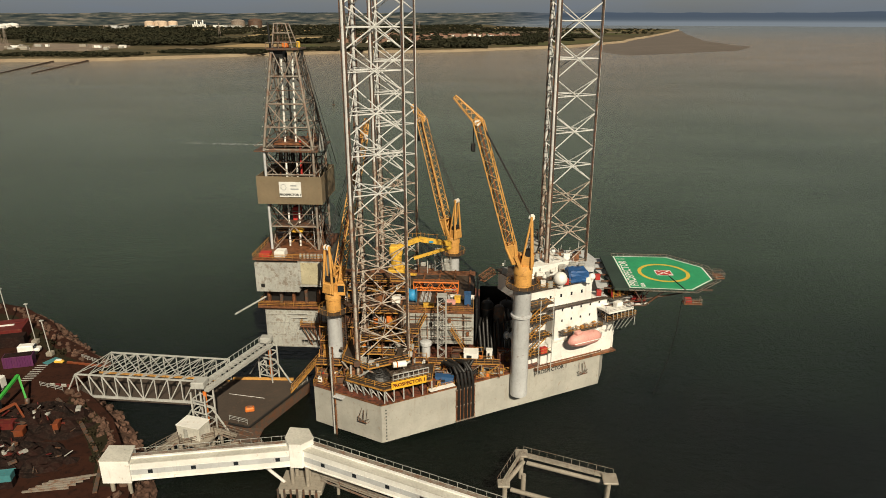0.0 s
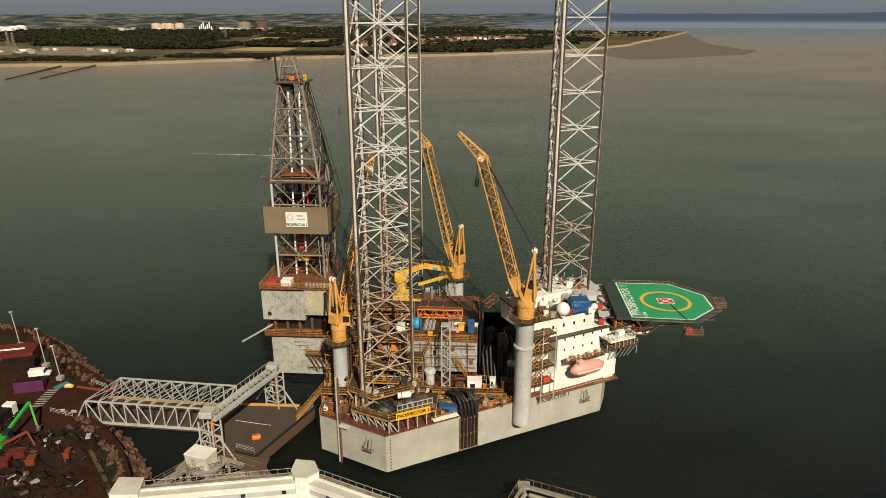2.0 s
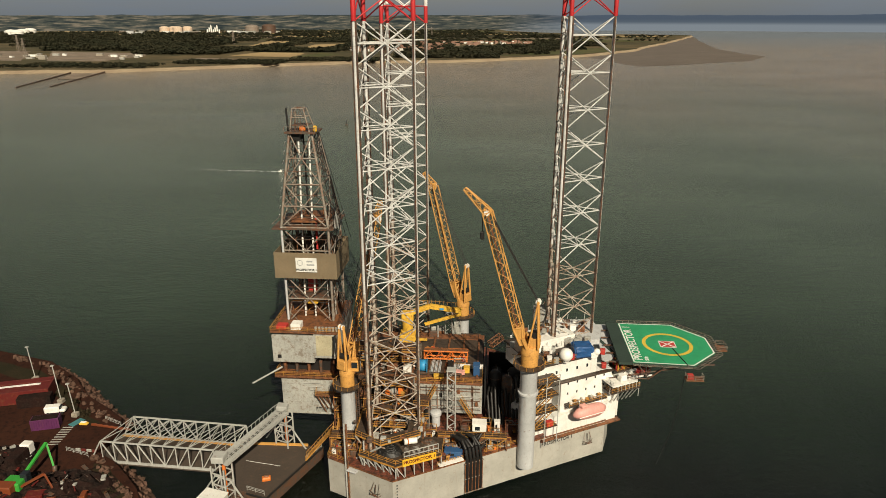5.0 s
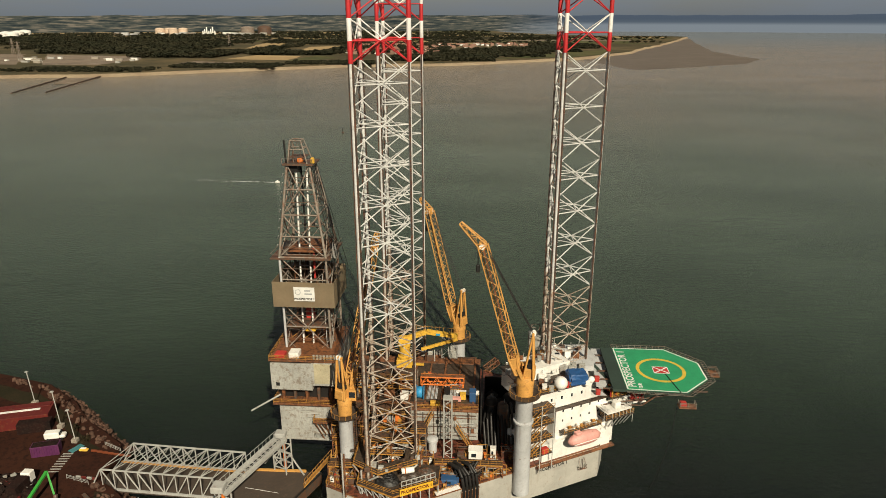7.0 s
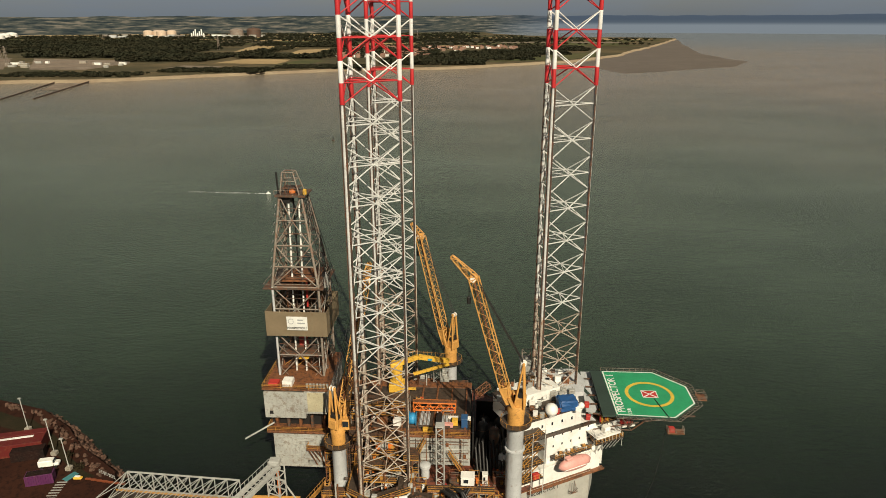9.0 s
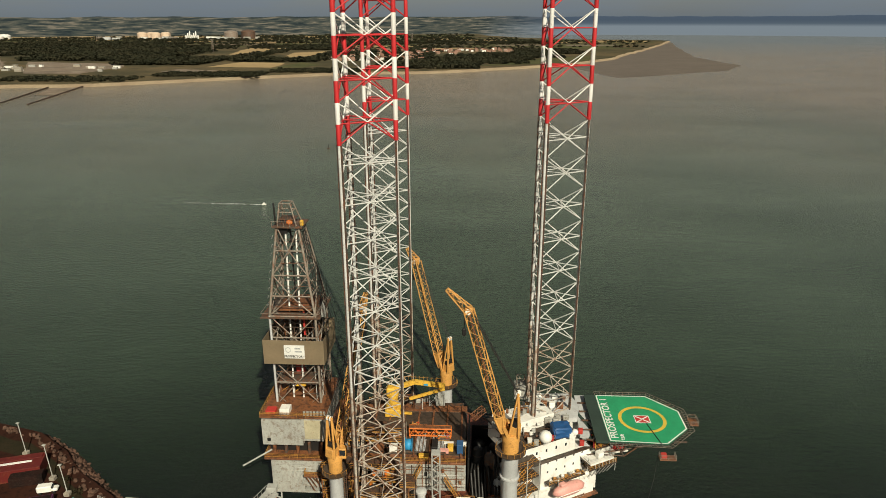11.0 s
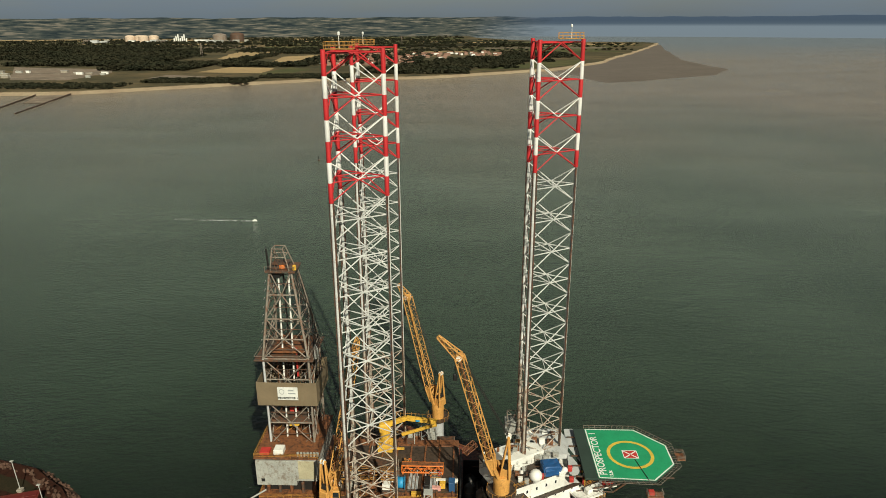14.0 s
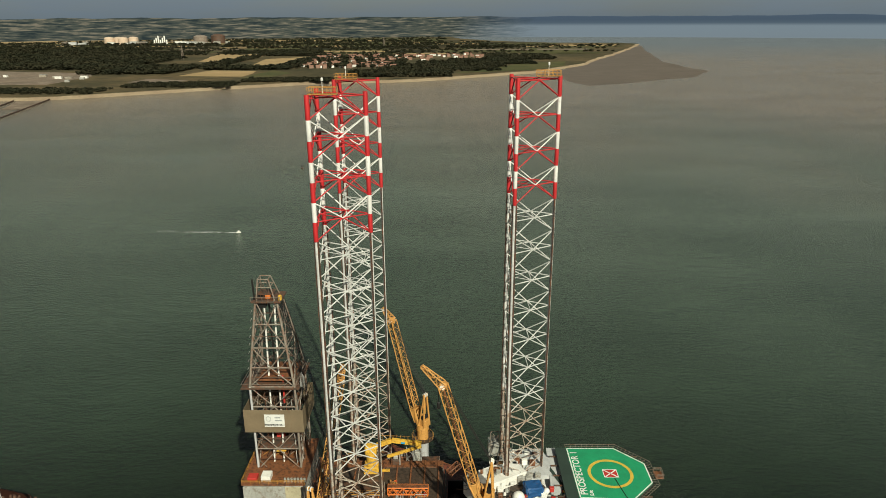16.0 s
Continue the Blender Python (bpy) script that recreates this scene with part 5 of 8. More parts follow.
for base_p in (GN, GF):
    cs = [base_p + gs * sx * 1.6 + gd * sy * 1.2 for sx in (-1, 1) for sy in (-1, 1)]
    for c in cs:
        bar("tower_post", (c.x, c.y, -1.0 if base_p is GN else 3.0), (c.x, c.y, 11.0), 0.19, M_GALV, gan, 4)
    for z in (4.5, 7.0, 9.5):
        for a, b in ((0, 1), (1, 3), (3, 2), (2, 0)):
            bar("tower_tie", (cs[a].x, cs[a].y, z), (cs[b].x, cs[b].y, z), 0.14, M_GALV, gan, 4)
    for a, b in ((0, 1), (1, 3), (3, 2), (2, 0)):
        bar("tower_brace", (cs[a].x, cs[a].y, 4.5), (cs[b].x, cs[b].y, 7.0), 0.1, M_GALV, gan, 4)
    bar("lift_ram", (base_p.x + 0.4, base_p.y + 0.2, 3.2), (base_p.x + 0.4, base_p.y + 0.2, 10.8), 0.34, M_ORANGE, gan, 10)
    for k in (-1, 1):
        bar("raking_strut", base_p + gs * 1.8 * k + Vector((0, 0, -3.4)), (base_p.x + gs.x * 5.4 * k, base_p.y + gs.y * 5.4 * k + 0.3, 3.0), 0.18, M_GALV, gan, 4)
    bar("strut_beam", base_p + gs * -2.0 + Vector((0, 0, -3.4)), base_p + gs * 2.0 + Vector((0, 0, -3.4)), 0.24, M_GALV, gan, 4)
gw = thing("gangway", (-38.5, 115.2, 3), "ochre steel gangway from the pontoon up to the rig", "gangway")
ga, gb = Vector((-38.6, 114.6, 3.3)), Vector((-32.4, 115.6, 10.6))
gside = Vector((gb.y - ga.y, ga.x - gb.x, 0)).normalized() * 0.7
for k in (-1, 1):
    bar("stringer", ga + gside * k, gb + gside * k, 0.16, M_YELLOW, gw, 4)
    bar("handrail", ga + gside * k + Vector((0, 0, 1.1)), gb + gside * k + Vector((0, 0, 1.1)), 0.06, M_YELLOW, gw, 4)
    for i in range(11):
        p = ga.lerp(gb, i / 10) + gside * k
        bar("post", p, p + Vector((0, 0, 1.1)), 0.05, M_YELLOW, gw, 4)
for i in range(26):
    p = ga.lerp(gb, (i + 0.5) / 26)
    bar("tread", p - gside, p + gside, 0.12, M_YELLOW, gw, 4)

# pump house on piles with catwalks
ph = thing("pump_house", (-52, 97.5, 0), "cream box cabin on a piled jetty platform", "cabin")
phc = (-52.2, 97.8, 0)
box("platform", -56.2, -48.4, 94.8, 100.8, 3.2, 3.7, M_CONCRETE, ph, 0.05, about=phc, yaw=-14)
box("cabin_casing", -54.7, -49.9, 96.0, 99.3, 3.7, 6.3, M_ROOFWHITE, ph, 0.08, about=phc, yaw=-14)
box("cabin_roof", -54.8, -49.8, 95.9, 99.4, 6.3, 6.45, M_WHITE, ph, 0.04, about=phc, yaw=-14)
box("door", -53.2, -52.3, 95.94, 96.0, 3.8, 5.8, M_GREY, ph, 0, about=phc, yaw=-14)
for x, y in ((-55, 99), (-50, 100), (-54, 95.2), (-49.6, 96.5), (-51.8, 97.5)):
    bar("pile", (x, y, -2), (x, y, 3.2), 0.4, M_CONCRETE, ph, 10)
railing([(-56, 98.5), (-53.6, 94.2), (-48.2, 97.1), (-50.2, 101.3)], 3.7, M_DARKSTEEL, "dark steel handrail round the jetty platform")


def catwalk(a, b, z, w=1.3, label="narrow grated catwalk on piles over the water"):
    a, b = Vector((*a, z)), Vector((*b, z))
    d = (b - a).normalized()
    s = Vector((-d.y, d.x, 0)) * w / 2
    t = thing("catwalk", a, label, "catwalk", "jetty catwalks")
    bar("deck", a, b, w / 2, M_CONCRETE, t, 4, r2=0.12)
    n = max(2, round((b - a).length / 2.0))
    for k in (-1, 1):
        bar("beam", a + s * k - Vector((0, 0, 0.3)), b + s * k - Vector((0, 0, 0.3)), 0.16, M_DERRICK, t, 4)
        for h in (0.55, 1.1):
            bar("rail", a + s * k + Vector((0, 0, h)), b + s * k + Vector((0, 0, h)), 0.045, M_DERRICK, t, 4)
        for i in range(n + 1):
            p = a.lerp(b, i / n) + s * k
            bar("post", p, p + Vector((0, 0, 1.1)), 0.045, M_DERRICK, t, 4)
    for f in (0.15, 0.85):
        p = a.lerp(b, f)
        bar("pile", (p.x, p.y, -2), (p.x, p.y, z - 0.3), 0.28, M_CONCRETE, t, 8)
    return t


catwalk((-54.6, 96.4), (-60.5, 87.5), 3.7)
catwalk((-49.0, 99.6), (-41.2, 96.6), 3.7)
catwalk((-55.5, 90.0), (-41.2, 97.2), 3.3, 1.8)
catwalk((-41.8, 98.5), (-37.5, 93.0), 3.3)
jr = thing("mooring_dolphin", (-41.8, 97.4, 0), "rusty mooring dolphin frame among the catwalks", "mooring dolphin")
for x, y in ((-43.2, 98.6), (-40.4, 98.2), (-43.0, 96.0), (-40.2, 95.8)):
    bar("pile", (x, y, -2), (x, y, 4.2), 0.32, M_RUST, jr, 8)
for z in (1.4, 3.6):
    bar("brace", (-43.2, 98.6, z), (-40.2, 95.8, z), 0.2, M_RUST, jr, 4)
    bar("brace", (-40.4, 98.2, z), (-43.0, 96.0, z), 0.2, M_RUST, jr, 4)
box("cap", -43.8, -39.6, 95.2, 99.2, 4.2, 4.5, M_DARKSTEEL, jr)


# enclosed conveyor gallery with transfer towers
def gallery(a, b, w, h, label):
    a, b = Vector(a), Vector(b)
    t = thing("conveyor_gallery", a, label, "conveyor", "conveyor galleries")
    d = (b - a).normalized()
    s = Vector((d.y, -d.x, 0)).normalized()          # towards the viewer's side of the quay
    def skew(o0, o1, z0, z1, name, mat, f0=0.0, f1=1.0, label2=""):
        bm = bmesh.new()
        p, q = a.lerp(b, f0), a.lerp(b, f1)
        vs = []
        for c in (p, q):
            for o, z in ((o0, z0), (o1, z0), (o1, z1), (o0, z1)):
                vs.append(bm.verts.new(c + s * o + Vector((0, 0, z))))
        for f in ((3, 2, 1, 0), (4, 5, 6, 7), (0, 1, 5, 4), (1, 2, 6, 5), (2, 3, 7, 6), (3, 0, 4, 7)):
            bm.faces.new([vs[i] for i in f])
        return part(name, bm, mat, t, label2)
    skew(-w / 2, w / 2, 0, h, "casing", M_WHITE)
    skew(w / 2, w / 2 + 0.06, h * 0.32, h * 0.62, "window_band", M_LIGHTGREY)
    skew(-w / 2 - 0.15, w / 2 + 0.15, h, h + 0.12, "roof", M_ROOFWHITE)
    skew(-0.25, 0.15, h + 0.12, h + 0.35, "roof_duct", M_LINEWHITE)
    skew(-w / 2 + 0.1, -0.5, h + 0.12, h + 0.24, "roof_walkway", M_DERRICK)
    skew(w / 2, w / 2 + 0.12, -0.1, 0.1, "bottom_flange", M_WHITE)
    L = (b - a).length
    n = int(L / 6)
    for i in range(n):
        f = (i + 0.6) / n
        skew(w / 2 + 0.06, w / 2 + 0.1, h * 0.36, h * 0.58, "window", M_GLASS, f, f + 0.75 / L)
    m = int(L / 1.6)
    for i in range(m + 1):
        p = a.lerp(b, i / m) - s * (w / 2) + Vector((0, 0, h + 0.12))
        bar("rail_post", p, p + Vector((0, 0, 1.0)), 0.04, M_GALV, t, 4)
        if i < m:
            q2 = a.lerp(b, (i + 1) / m) - s * (w / 2) + Vector((0, 0, h + 1.1))
            bar("rail", p + Vector((0, 0, 0.98)), q2, 0.04, M_GALV, t, 4)
    return t


gallery((-57.0, 81.9, 6.4), (-30.6, 87.4, 6.4), 2.6, 3.1, "long white enclosed conveyor gallery with small dark windows")
gallery((-28.0, 87.4, 6.4), (6.0, 73.2, 6.4), 2.6, 3.1, "long white enclosed conveyor gallery with small dark windows")


def tower(outline, z0, z1, label, piles):
    cx = sum(p[0] for p in outline) / len(outline)
    cy = sum(p[1] for p in outline) / len(outline)
    t = thing("transfer_tower", (cx, cy, 0), label, "conveyor tower", "conveyor towers")
    slab("casing", outline, z0, z1, M_WHITE, t)
    slab("roof", [(cx + (x - cx) * 1.04, cy + (y - cy) * 1.04) for x, y in outline], z1, z1 + 0.15, M_ROOFWHITE, t)
    for x, y, g in piles:
        bar("support_leg", (x, y, g), (x, y, z0), 0.36, M_CONCRETE, t, 10)
    return t


tower([(-60.0, 80.3), (-55.3, 80.6), (-56.2, 84.6), (-60.4, 84.4)], 6.0, 10.2, "white box shaped conveyor transfer tower on legs", ((-59, 81.2, 3.5), (-56.2, 81.4, 3.5), (-59.2, 83.6, 3.5)))
tower([(-31.6, 87.4), (-30.6, 85.8), (-28.6, 85.8), (-26.9, 87.6), (-28.4, 90.2), (-31.6, 90.4)], 6.2, 10.8, "white many sided conveyor transfer tower on legs", ((-31, 87.6, 1.8), (-28.2, 87.0, 1.8), (-30.8, 89.6, 1.8), (-28.6, 89.6, 1.8)))
dol = thing("tower_base", (-29.4, 88, 0), "weathered concrete and timber base under the tower", "jetty base")
box("cap", -33.2, -25.6, 85.6, 91.0, 0.9, 1.8, M_CONCRETE, dol, 0.1)
for x in (-32.4, -29.6, -26.6):
    for y in (86.2, 90.2):
        bar("pile", (x, y, -2), (x, y, 0.9), 0.5, M_CONCRETE, dol, 10)
for i in range(7):
    bar("timber", (-33 + i * 1.1, 85.3, -0.5), (-33 + i * 1.1, 85.3, 2.2), 0.2, M_DARKSTEEL, dol, 4)
bar("white_strut", (-36.2, 89.6, 3.2), (-32.4, 87.6, 1.8), 0.3, M_WHITE, dol, 6)
catwalk((-25.8, 88.6), (-8.0, 80.4), 2.6, 1.6)

# mooring dolphin with walkways and pipes
dl = thing("mooring_dolphin", (12, 88, 0), "weathered pipe jetty frame with grated walkways", "mooring dolphin")
for (a, b) in (((4.6, 85.6), (8.2, 94.2)), ((8.4, 94.0), (23.2, 88.6))):
    A, B = Vector((*a, 4.6)), Vector((*b, 4.6))
    bar("walkway", A, B, 0.8, M_CONCRETE, dl, 4, r2=0.1)
    d = (B - A).normalized()
    s = Vector((-d.y, d.x, 0)) * 0.75
    n = round((B - A).length / 1.5)
    for k in (-1, 1):
        bar("handrail", A + s * k + Vector((0, 0, 1.1)), B + s * k + Vector((0, 0, 1.1)), 0.045, M_DERRICK, dl, 4)
        for i in range(n + 1):
            p = A.lerp(B, i / n) + s * k
            bar("post", p, p + Vector((0, 0, 1.1)), 0.045, M_DERRICK, dl, 4)
for a, b in (((9.2, 92.6, 3.9), (21.5, 88.2, 3.9)), ((6.2, 86.0, 3.4), (18.0, 81.8, 3.4)), ((5.2, 86.6, 3.9), (8.6, 92.8, 3.9)), ((22.6, 88.0, 3.9), (21.0, 82.0, 3.9))):
    bar("pipe", a, b, 0.38, M_CONCRETE, dl, 12)
for x, y in ((5.2, 86.2), (8.3, 93.6), (8.4, 88.6), (22.4, 88.2), (21.2, 83.0)):
    bar("pile", (x, y, -2), (x, y, 4.5), 0.42, M_CONCRETE, dl, 12)
box("bollard_cap", 21.4, 23.9, 86.6, 89.4, 4.5, 4.9, M_CONCRETE, dl, 0.1)
box("bollard_cap", 4.0, 6.0, 84.8, 86.8, 4.5, 4.9, M_CONCRETE, dl, 0.1)
box("bollard_cap", 7.2, 9.4, 93.0, 95.2, 4.5, 4.9, M_CONCRETE, dl, 0.1)

# buoy and a small motor boat with its wake
by = thing("channel_buoy", (-135.3, 606.5, 0), "small dark channel buoy on the water", "buoy")
lathe("float", (-135.3, 606.5), [(1.2, -0.3), (1.3, 0.8), (0.5, 1.2)], M_DARKSTEEL, by, 10)
lathe("top_mark", (-135.3, 606.5), [(0.5, 1.2), (0.35, 4.0), (0.1, 4.6)], M_TEXTDARK, by, 8)
bt = thing("motor_boat", (-135.6, 409.7, 0), "small white motor boat leaving a wake", "boat")
box("hull", -137.2, -134.2, 409.1, 410.2, -0.2, 0.8, M_WHITE, bt, 0.3)
box("wheelhouse", -136.2, -135.1, 409.25, 410.05, 0.8, 1.5, M_WHITE, bt, 0.15)
n = Nodes("foam")
foam = n.ramp(n.noise(0.35, 5.0, 0.7, (0.3, 1.0, 1.0)), [(0.42, 0.0), (0.62, 1.0)])
n.put(n.b.inputs["Alpha"], n.math("MULTIPLY", n.math("MULTIPLY", foam, 0.9), n.ramp(n.math("MULTIPLY", n.math("ADD", n.axis(0), 196.0), 0.0143), [(0.0, 0.3), (0.6, 1.0)])))
M_FOAM = n.done((0.6, 0.62, 0.6), 0.8)
wk = thing("wake", (-160, 397, 0), "thin white foam wake behind the boat", "wake", kind="stuff")
bm = bmesh.new()
bm.faces.new([bm.verts.new(p) for p in ((-136.0, 409.2, 0.05), (-190, 411.2, 0.05), (-190, 415.2, 0.05), (-136.0, 410.6, 0.05))])
part("foam", bm, M_FOAM, wk)

# ---- port side fittings ----
lettering("hull_name", "PROSPECTOR 1", 1.15, M_TEXTDARK, hull, bold=0.03, m=Matrix.Translation(on_side(37.9, 7.6, 0.03)) @ pose(0, 0, 0, 90, 0, math.degrees(math.atan2(side_dir.y, side_dir.x))))
guard = thing("hose_guard", on_side(17.5, 1.6, 0.3), "rusty frame guarding black hoses down the hull side", "hose guard")
for i in range(6):
    p = on_side(15.6 + i * 0.78, 1.4, 0.32)
    bar("guard_post", p, p + Vector((0, 0, 7.4)), 0.13, M_RUST, guard, 4)
for z in (1.6, 5.0, 8.6):
    bar("guard_rail", on_side(15.4, z, 0.34), on_side(19.7, z, 0.34), 0.16, M_DERRICK, guard, 4)
rng = random.Random(21)
hoses = thing("hose_bundle", on_side(17.4, DECK, -1), "thick bundle of black hoses draped over the deck edge", "hoses")
for i in range(5):
    s0 = 16.0 + i * 0.78
    pts = [on_side(s0, 1.8, 0.22), on_side(s0, 9.6, 0.3), on_side(s0 - 0.1, 11.6 + rng.uniform(0, 0.4), -0.2), on_side(s0 - 0.4 + rng.uniform(-0.4, 0.4), 12.6 + rng.uniform(-0.3, 0.6), -1.6), on_side(s0 - 1.0 + rng.uniform(-0.8, 0.8), 13.0 + rng.uniform(-0.4, 0.6), -4.2), on_side(s0 - 1.6 + rng.uniform(-1, 1), 11.0, -6.2)]
    for a, b in zip(pts, pts[1:]):
        bar("hose", a, b, 0.33, M_BLACK, hoses, 8)
for i in range(16):
    s0 = 15.2 + rng.uniform(0, 4.4)
    a = on_side(s0, 10.6 + rng.uniform(0, 1.6), -rng.uniform(0.0, 2.5))
    bar("hose_loop", a, a + Vector((rng.uniform(-1.4, 1.4), rng.uniform(-0.5, 1.6), rng.uniform(-0.6, 1.5))), 0.3, M_BLACK, hoses, 7)
# stern corner gear: caisson pipes, stowed anchor, folding ladder
stern = (Vector((-17.45, 100.8, 0)) - Vector((-31.7, 107.4, 0)))
sd = stern.normalized()
so = Vector((sd.y, -sd.x, 0))


def on_stern(s, z, out=0.0):
    return Vector((-31.7, 107.4, 0)) + sd * s + so * out + Vector((0, 0, z))


cais = thing("caisson_pipes", on_stern(5, 0, 0.4), "rusty caisson pipes running down the stern quarter", "pipes")
for k in (0, 0.55):
    bar("pipe", on_stern(4.8 + k, -0.6, 0.4), on_stern(4.8 + k, 19.0, 0.4), 0.17, M_RUST if k else M_GALV, cais, 8)
for z in np.arange(2, 18, 1.2):
    bar("clamp", on_stern(4.5, z, 0.4), on_stern(5.7, z, 0.4), 0.1, M_DERRICK, cais, 4)
box("foot_bracket", on_stern(6.5, 0, 0.6).x - 1.1, on_stern(6.5, 0, 0.6).x + 1.1, on_stern(6.5, 0, 0.6).y - 0.5, on_stern(6.5, 0, 0.6).y + 0.5, 8.6, 8.9, M_LIGHTGREY, cais, 0.05, yaw=-22)


def anchor(at_fn, s, label):
    t = thing("anchor_rack", at_fn(s, 6, 0.3), label, "anchor", "stowed anchors")
    for k in (-1, 1):
        bar("rack_arm", at_fn(s + 0.6 * k, 7.6, 0.1), at_fn(s + 1.0 * k, 5.2, 1.0), 0.06, M_DERRICK, t, 4)
        bar("rack_arm", at_fn(s + 1.0 * k, 5.2, 1.0), at_fn(s + 1.0 * k, 5.0, 0.1), 0.06, M_DERRICK, t, 4)
        bar("fluke", at_fn(s, 5.2, 0.9), at_fn(s + 1.2 * k, 5.9, 0.7), 0.09, M_DARKSTEEL, t, 5)
    bar("shank", at_fn(s, 5.2, 0.8), at_fn(s, 7.4, 0.4), 0.08, M_DARKSTEEL, t, 5)
    bar("crown", at_fn(s - 1.0, 5.1, 0.9), at_fn(s + 1.0, 5.1, 0.9), 0.1, M_DARKSTEEL, t, 5)
    return t


anchor(on_stern, 12.0, "dark anchor stowed on a rack at the stern quarter")
anchor(on_side, 45.6, "dark anchor stowed on a rack near the bow")
marks = thing("draught_marks", on_stern(15.2, 1, 0), "small dark draught marks painted on the hull", "hull marks")
for i in range(10):
    p = on_side(0.9, 1.7 + i * 0.7, 0.02)
    part("mark", box_bm(p.x - 0.12, p.x + 0.12, p.y - 0.02, p.y + 0.02, p.z - 0.14, p.z + 0.14, 0, yaw=27), M_TEXTDARK, marks)

# deck-edge railings round the hull
railing([(*HULL[i], DECK + 0.2) for i in (7, 0)], DECK + 0.2)
railing([on_stern(0.3, DECK + 0.2, -0.3), on_stern(4.2, DECK + 0.2, -0.3)], 0)
railing([on_side(20.2, DECK + 0.2, -0.4), on_side(28.0, DECK + 0.2, -0.4)], 0)
railing([on_side(9.6, DECK + 0.2, -0.4), on_side(15.4, DECK + 0.2, -0.4)], 0)
bulwark = thing("bulwark_panel", on_side(11, DECK, -0.3), "pale grey plated bulwark panel at the deck edge", "bulwark")
a, b = on_side(9.8, DECK + 0.75, -0.15), on_side(15.2, DECK + 0.75, -0.15)
bar("panel", a, b, 0.08, M_WHITE, bulwark, 4, r2=0.9)

# raised aft-corner platform with the name banner
pl = thing("corner_platform", (-16, 105, DECK), "raised steel deck platform on raking struts at the aft corner", "platform")
CP = [(-24.6, 104.6), (-16.9, 101.2), (-8.4, 105.6), (-8.4, 111.4), (-24.6, 111.4)]
slab("deck_plate", CP, 12.15, 12.45, M_DECKBROWN, pl)
for a, b in zip(CP, CP[1:] + CP[:1]):
    bar("edge_beam", (*a, 12.2), (*b, 12.2), 0.2, M_YELLOW, pl, 4)
for i in range(6):
    f = i / 5
    p = Vector((-24.6, 104.6, 0)).lerp(Vector((-16.9, 101.4, 0)), f)
    bar("raking_strut", (p.x + 0.4, p.y + 1.0, DECK + 0.1), (p.x, p.y + 0.1, 12.15), 0.15, M_GALV, pl, 4)
    bar("raking_strut", (p.x + 1.6, p.y + 0.9, DECK + 0.1), (p.x, p.y + 0.1, 12.15), 0.13, M_GALV, pl, 4)
    q = Vector((-16.9, 101.4, 0)).lerp(Vector((-8.4, 105.8, 0)), f)
    bar("stanchion", (q.x, q.y + 0.3, DECK + 0.1), (q.x, q.y + 0.2, 12.15), 0.15, M_GALV, pl, 4)
railing([(-24.5, 111), (-24.5, 104.8), (-16.9, 101.5), (-8.6, 105.8)], 12.45)
ban = thing("name_banner", (-12.5, 103.4, 12.15), "yellow name banner with red letters on the railing", "sign")
bd = Vector((8.5, 4.4, 0)).normalized()
bo = Vector((bd.y, -bd.x, 0))
bc = Vector((-12.6, 103.45, 12.95)) + bo * 0.35
bm = bmesh.new()
vs = [bm.verts.new(bc + bd * sx * 3.5 + Vector((0, 0, sz * 0.78)) + bo * k) for k in (0, 0.06) for sx, sz in ((-1, -1), (1, -1), (1, 1), (-1, 1))]
for f in ((3, 2, 1, 0), (4, 5, 6, 7), (0, 1, 5, 4), (1, 2, 6, 5), (2, 3, 7, 6), (3, 0, 4, 7)):
    bm.faces.new([vs[i] for i in f])
part("sheet", bm, M_SIGNYELLOW, ban)
lettering("letters", "PROSPECTOR 1", 0.96, M_TEXTRED, ban, bold=0.03, m=Matrix.Translation(bc + bo * 0.08) @ pose(0, 0, 0, 90, 0, math.degrees(math.atan2(bd.y, bd.x))))
wr = thing("walkway_frame", (-11.5, 105, 12.45), "white tubular walkway frame behind the banner", "walkway frame")
for k in range(8):
    p = Vector((-15.4, 103.0, 12.45)).lerp(Vector((-9.0, 106.4, 12.45)), k / 7)
    bar("post", p, p + Vector((0, 0, 2.0)), 0.07, M_GALV, wr, 4)
for z in (13.45, 14.45):
    bar("rail", (-15.4, 103.0, z), (-9.0, 106.4, z), 0.1, M_GALV, wr, 4)


def tarp_heap(x, y, z, rx, ry, h, material, seed, label):
    q = random.Random(seed)
    vs, fs = [(x, y, z + h)], []
    nr, na = 6, 18
    for i in range(1, nr + 1):
        for j in range(na):
            a, f = 2 * math.pi * j / na, i / nr
            vs.append((x + rx * f * math.cos(a), y + ry * f * math.sin(a), z + h * (1 - f ** 3) + (q.uniform(-0.22, 0.25) * h if i < nr else 0)))
    for j in range(na):
        fs.append((0, 1 + j, 1 + (j + 1) % na))
    for i in range(nr - 1):
        for j in range(na):
            a, b = 1 + i * na + j, 1 + i * na + (j + 1) % na
            fs.append((a, a + na, b + na, b))
    ob = new("tarpaulin_heap", mesh_of("tarpaulin_heap", vs, fs, material))
    return tagged(ob, label, "heap", "covered heaps")


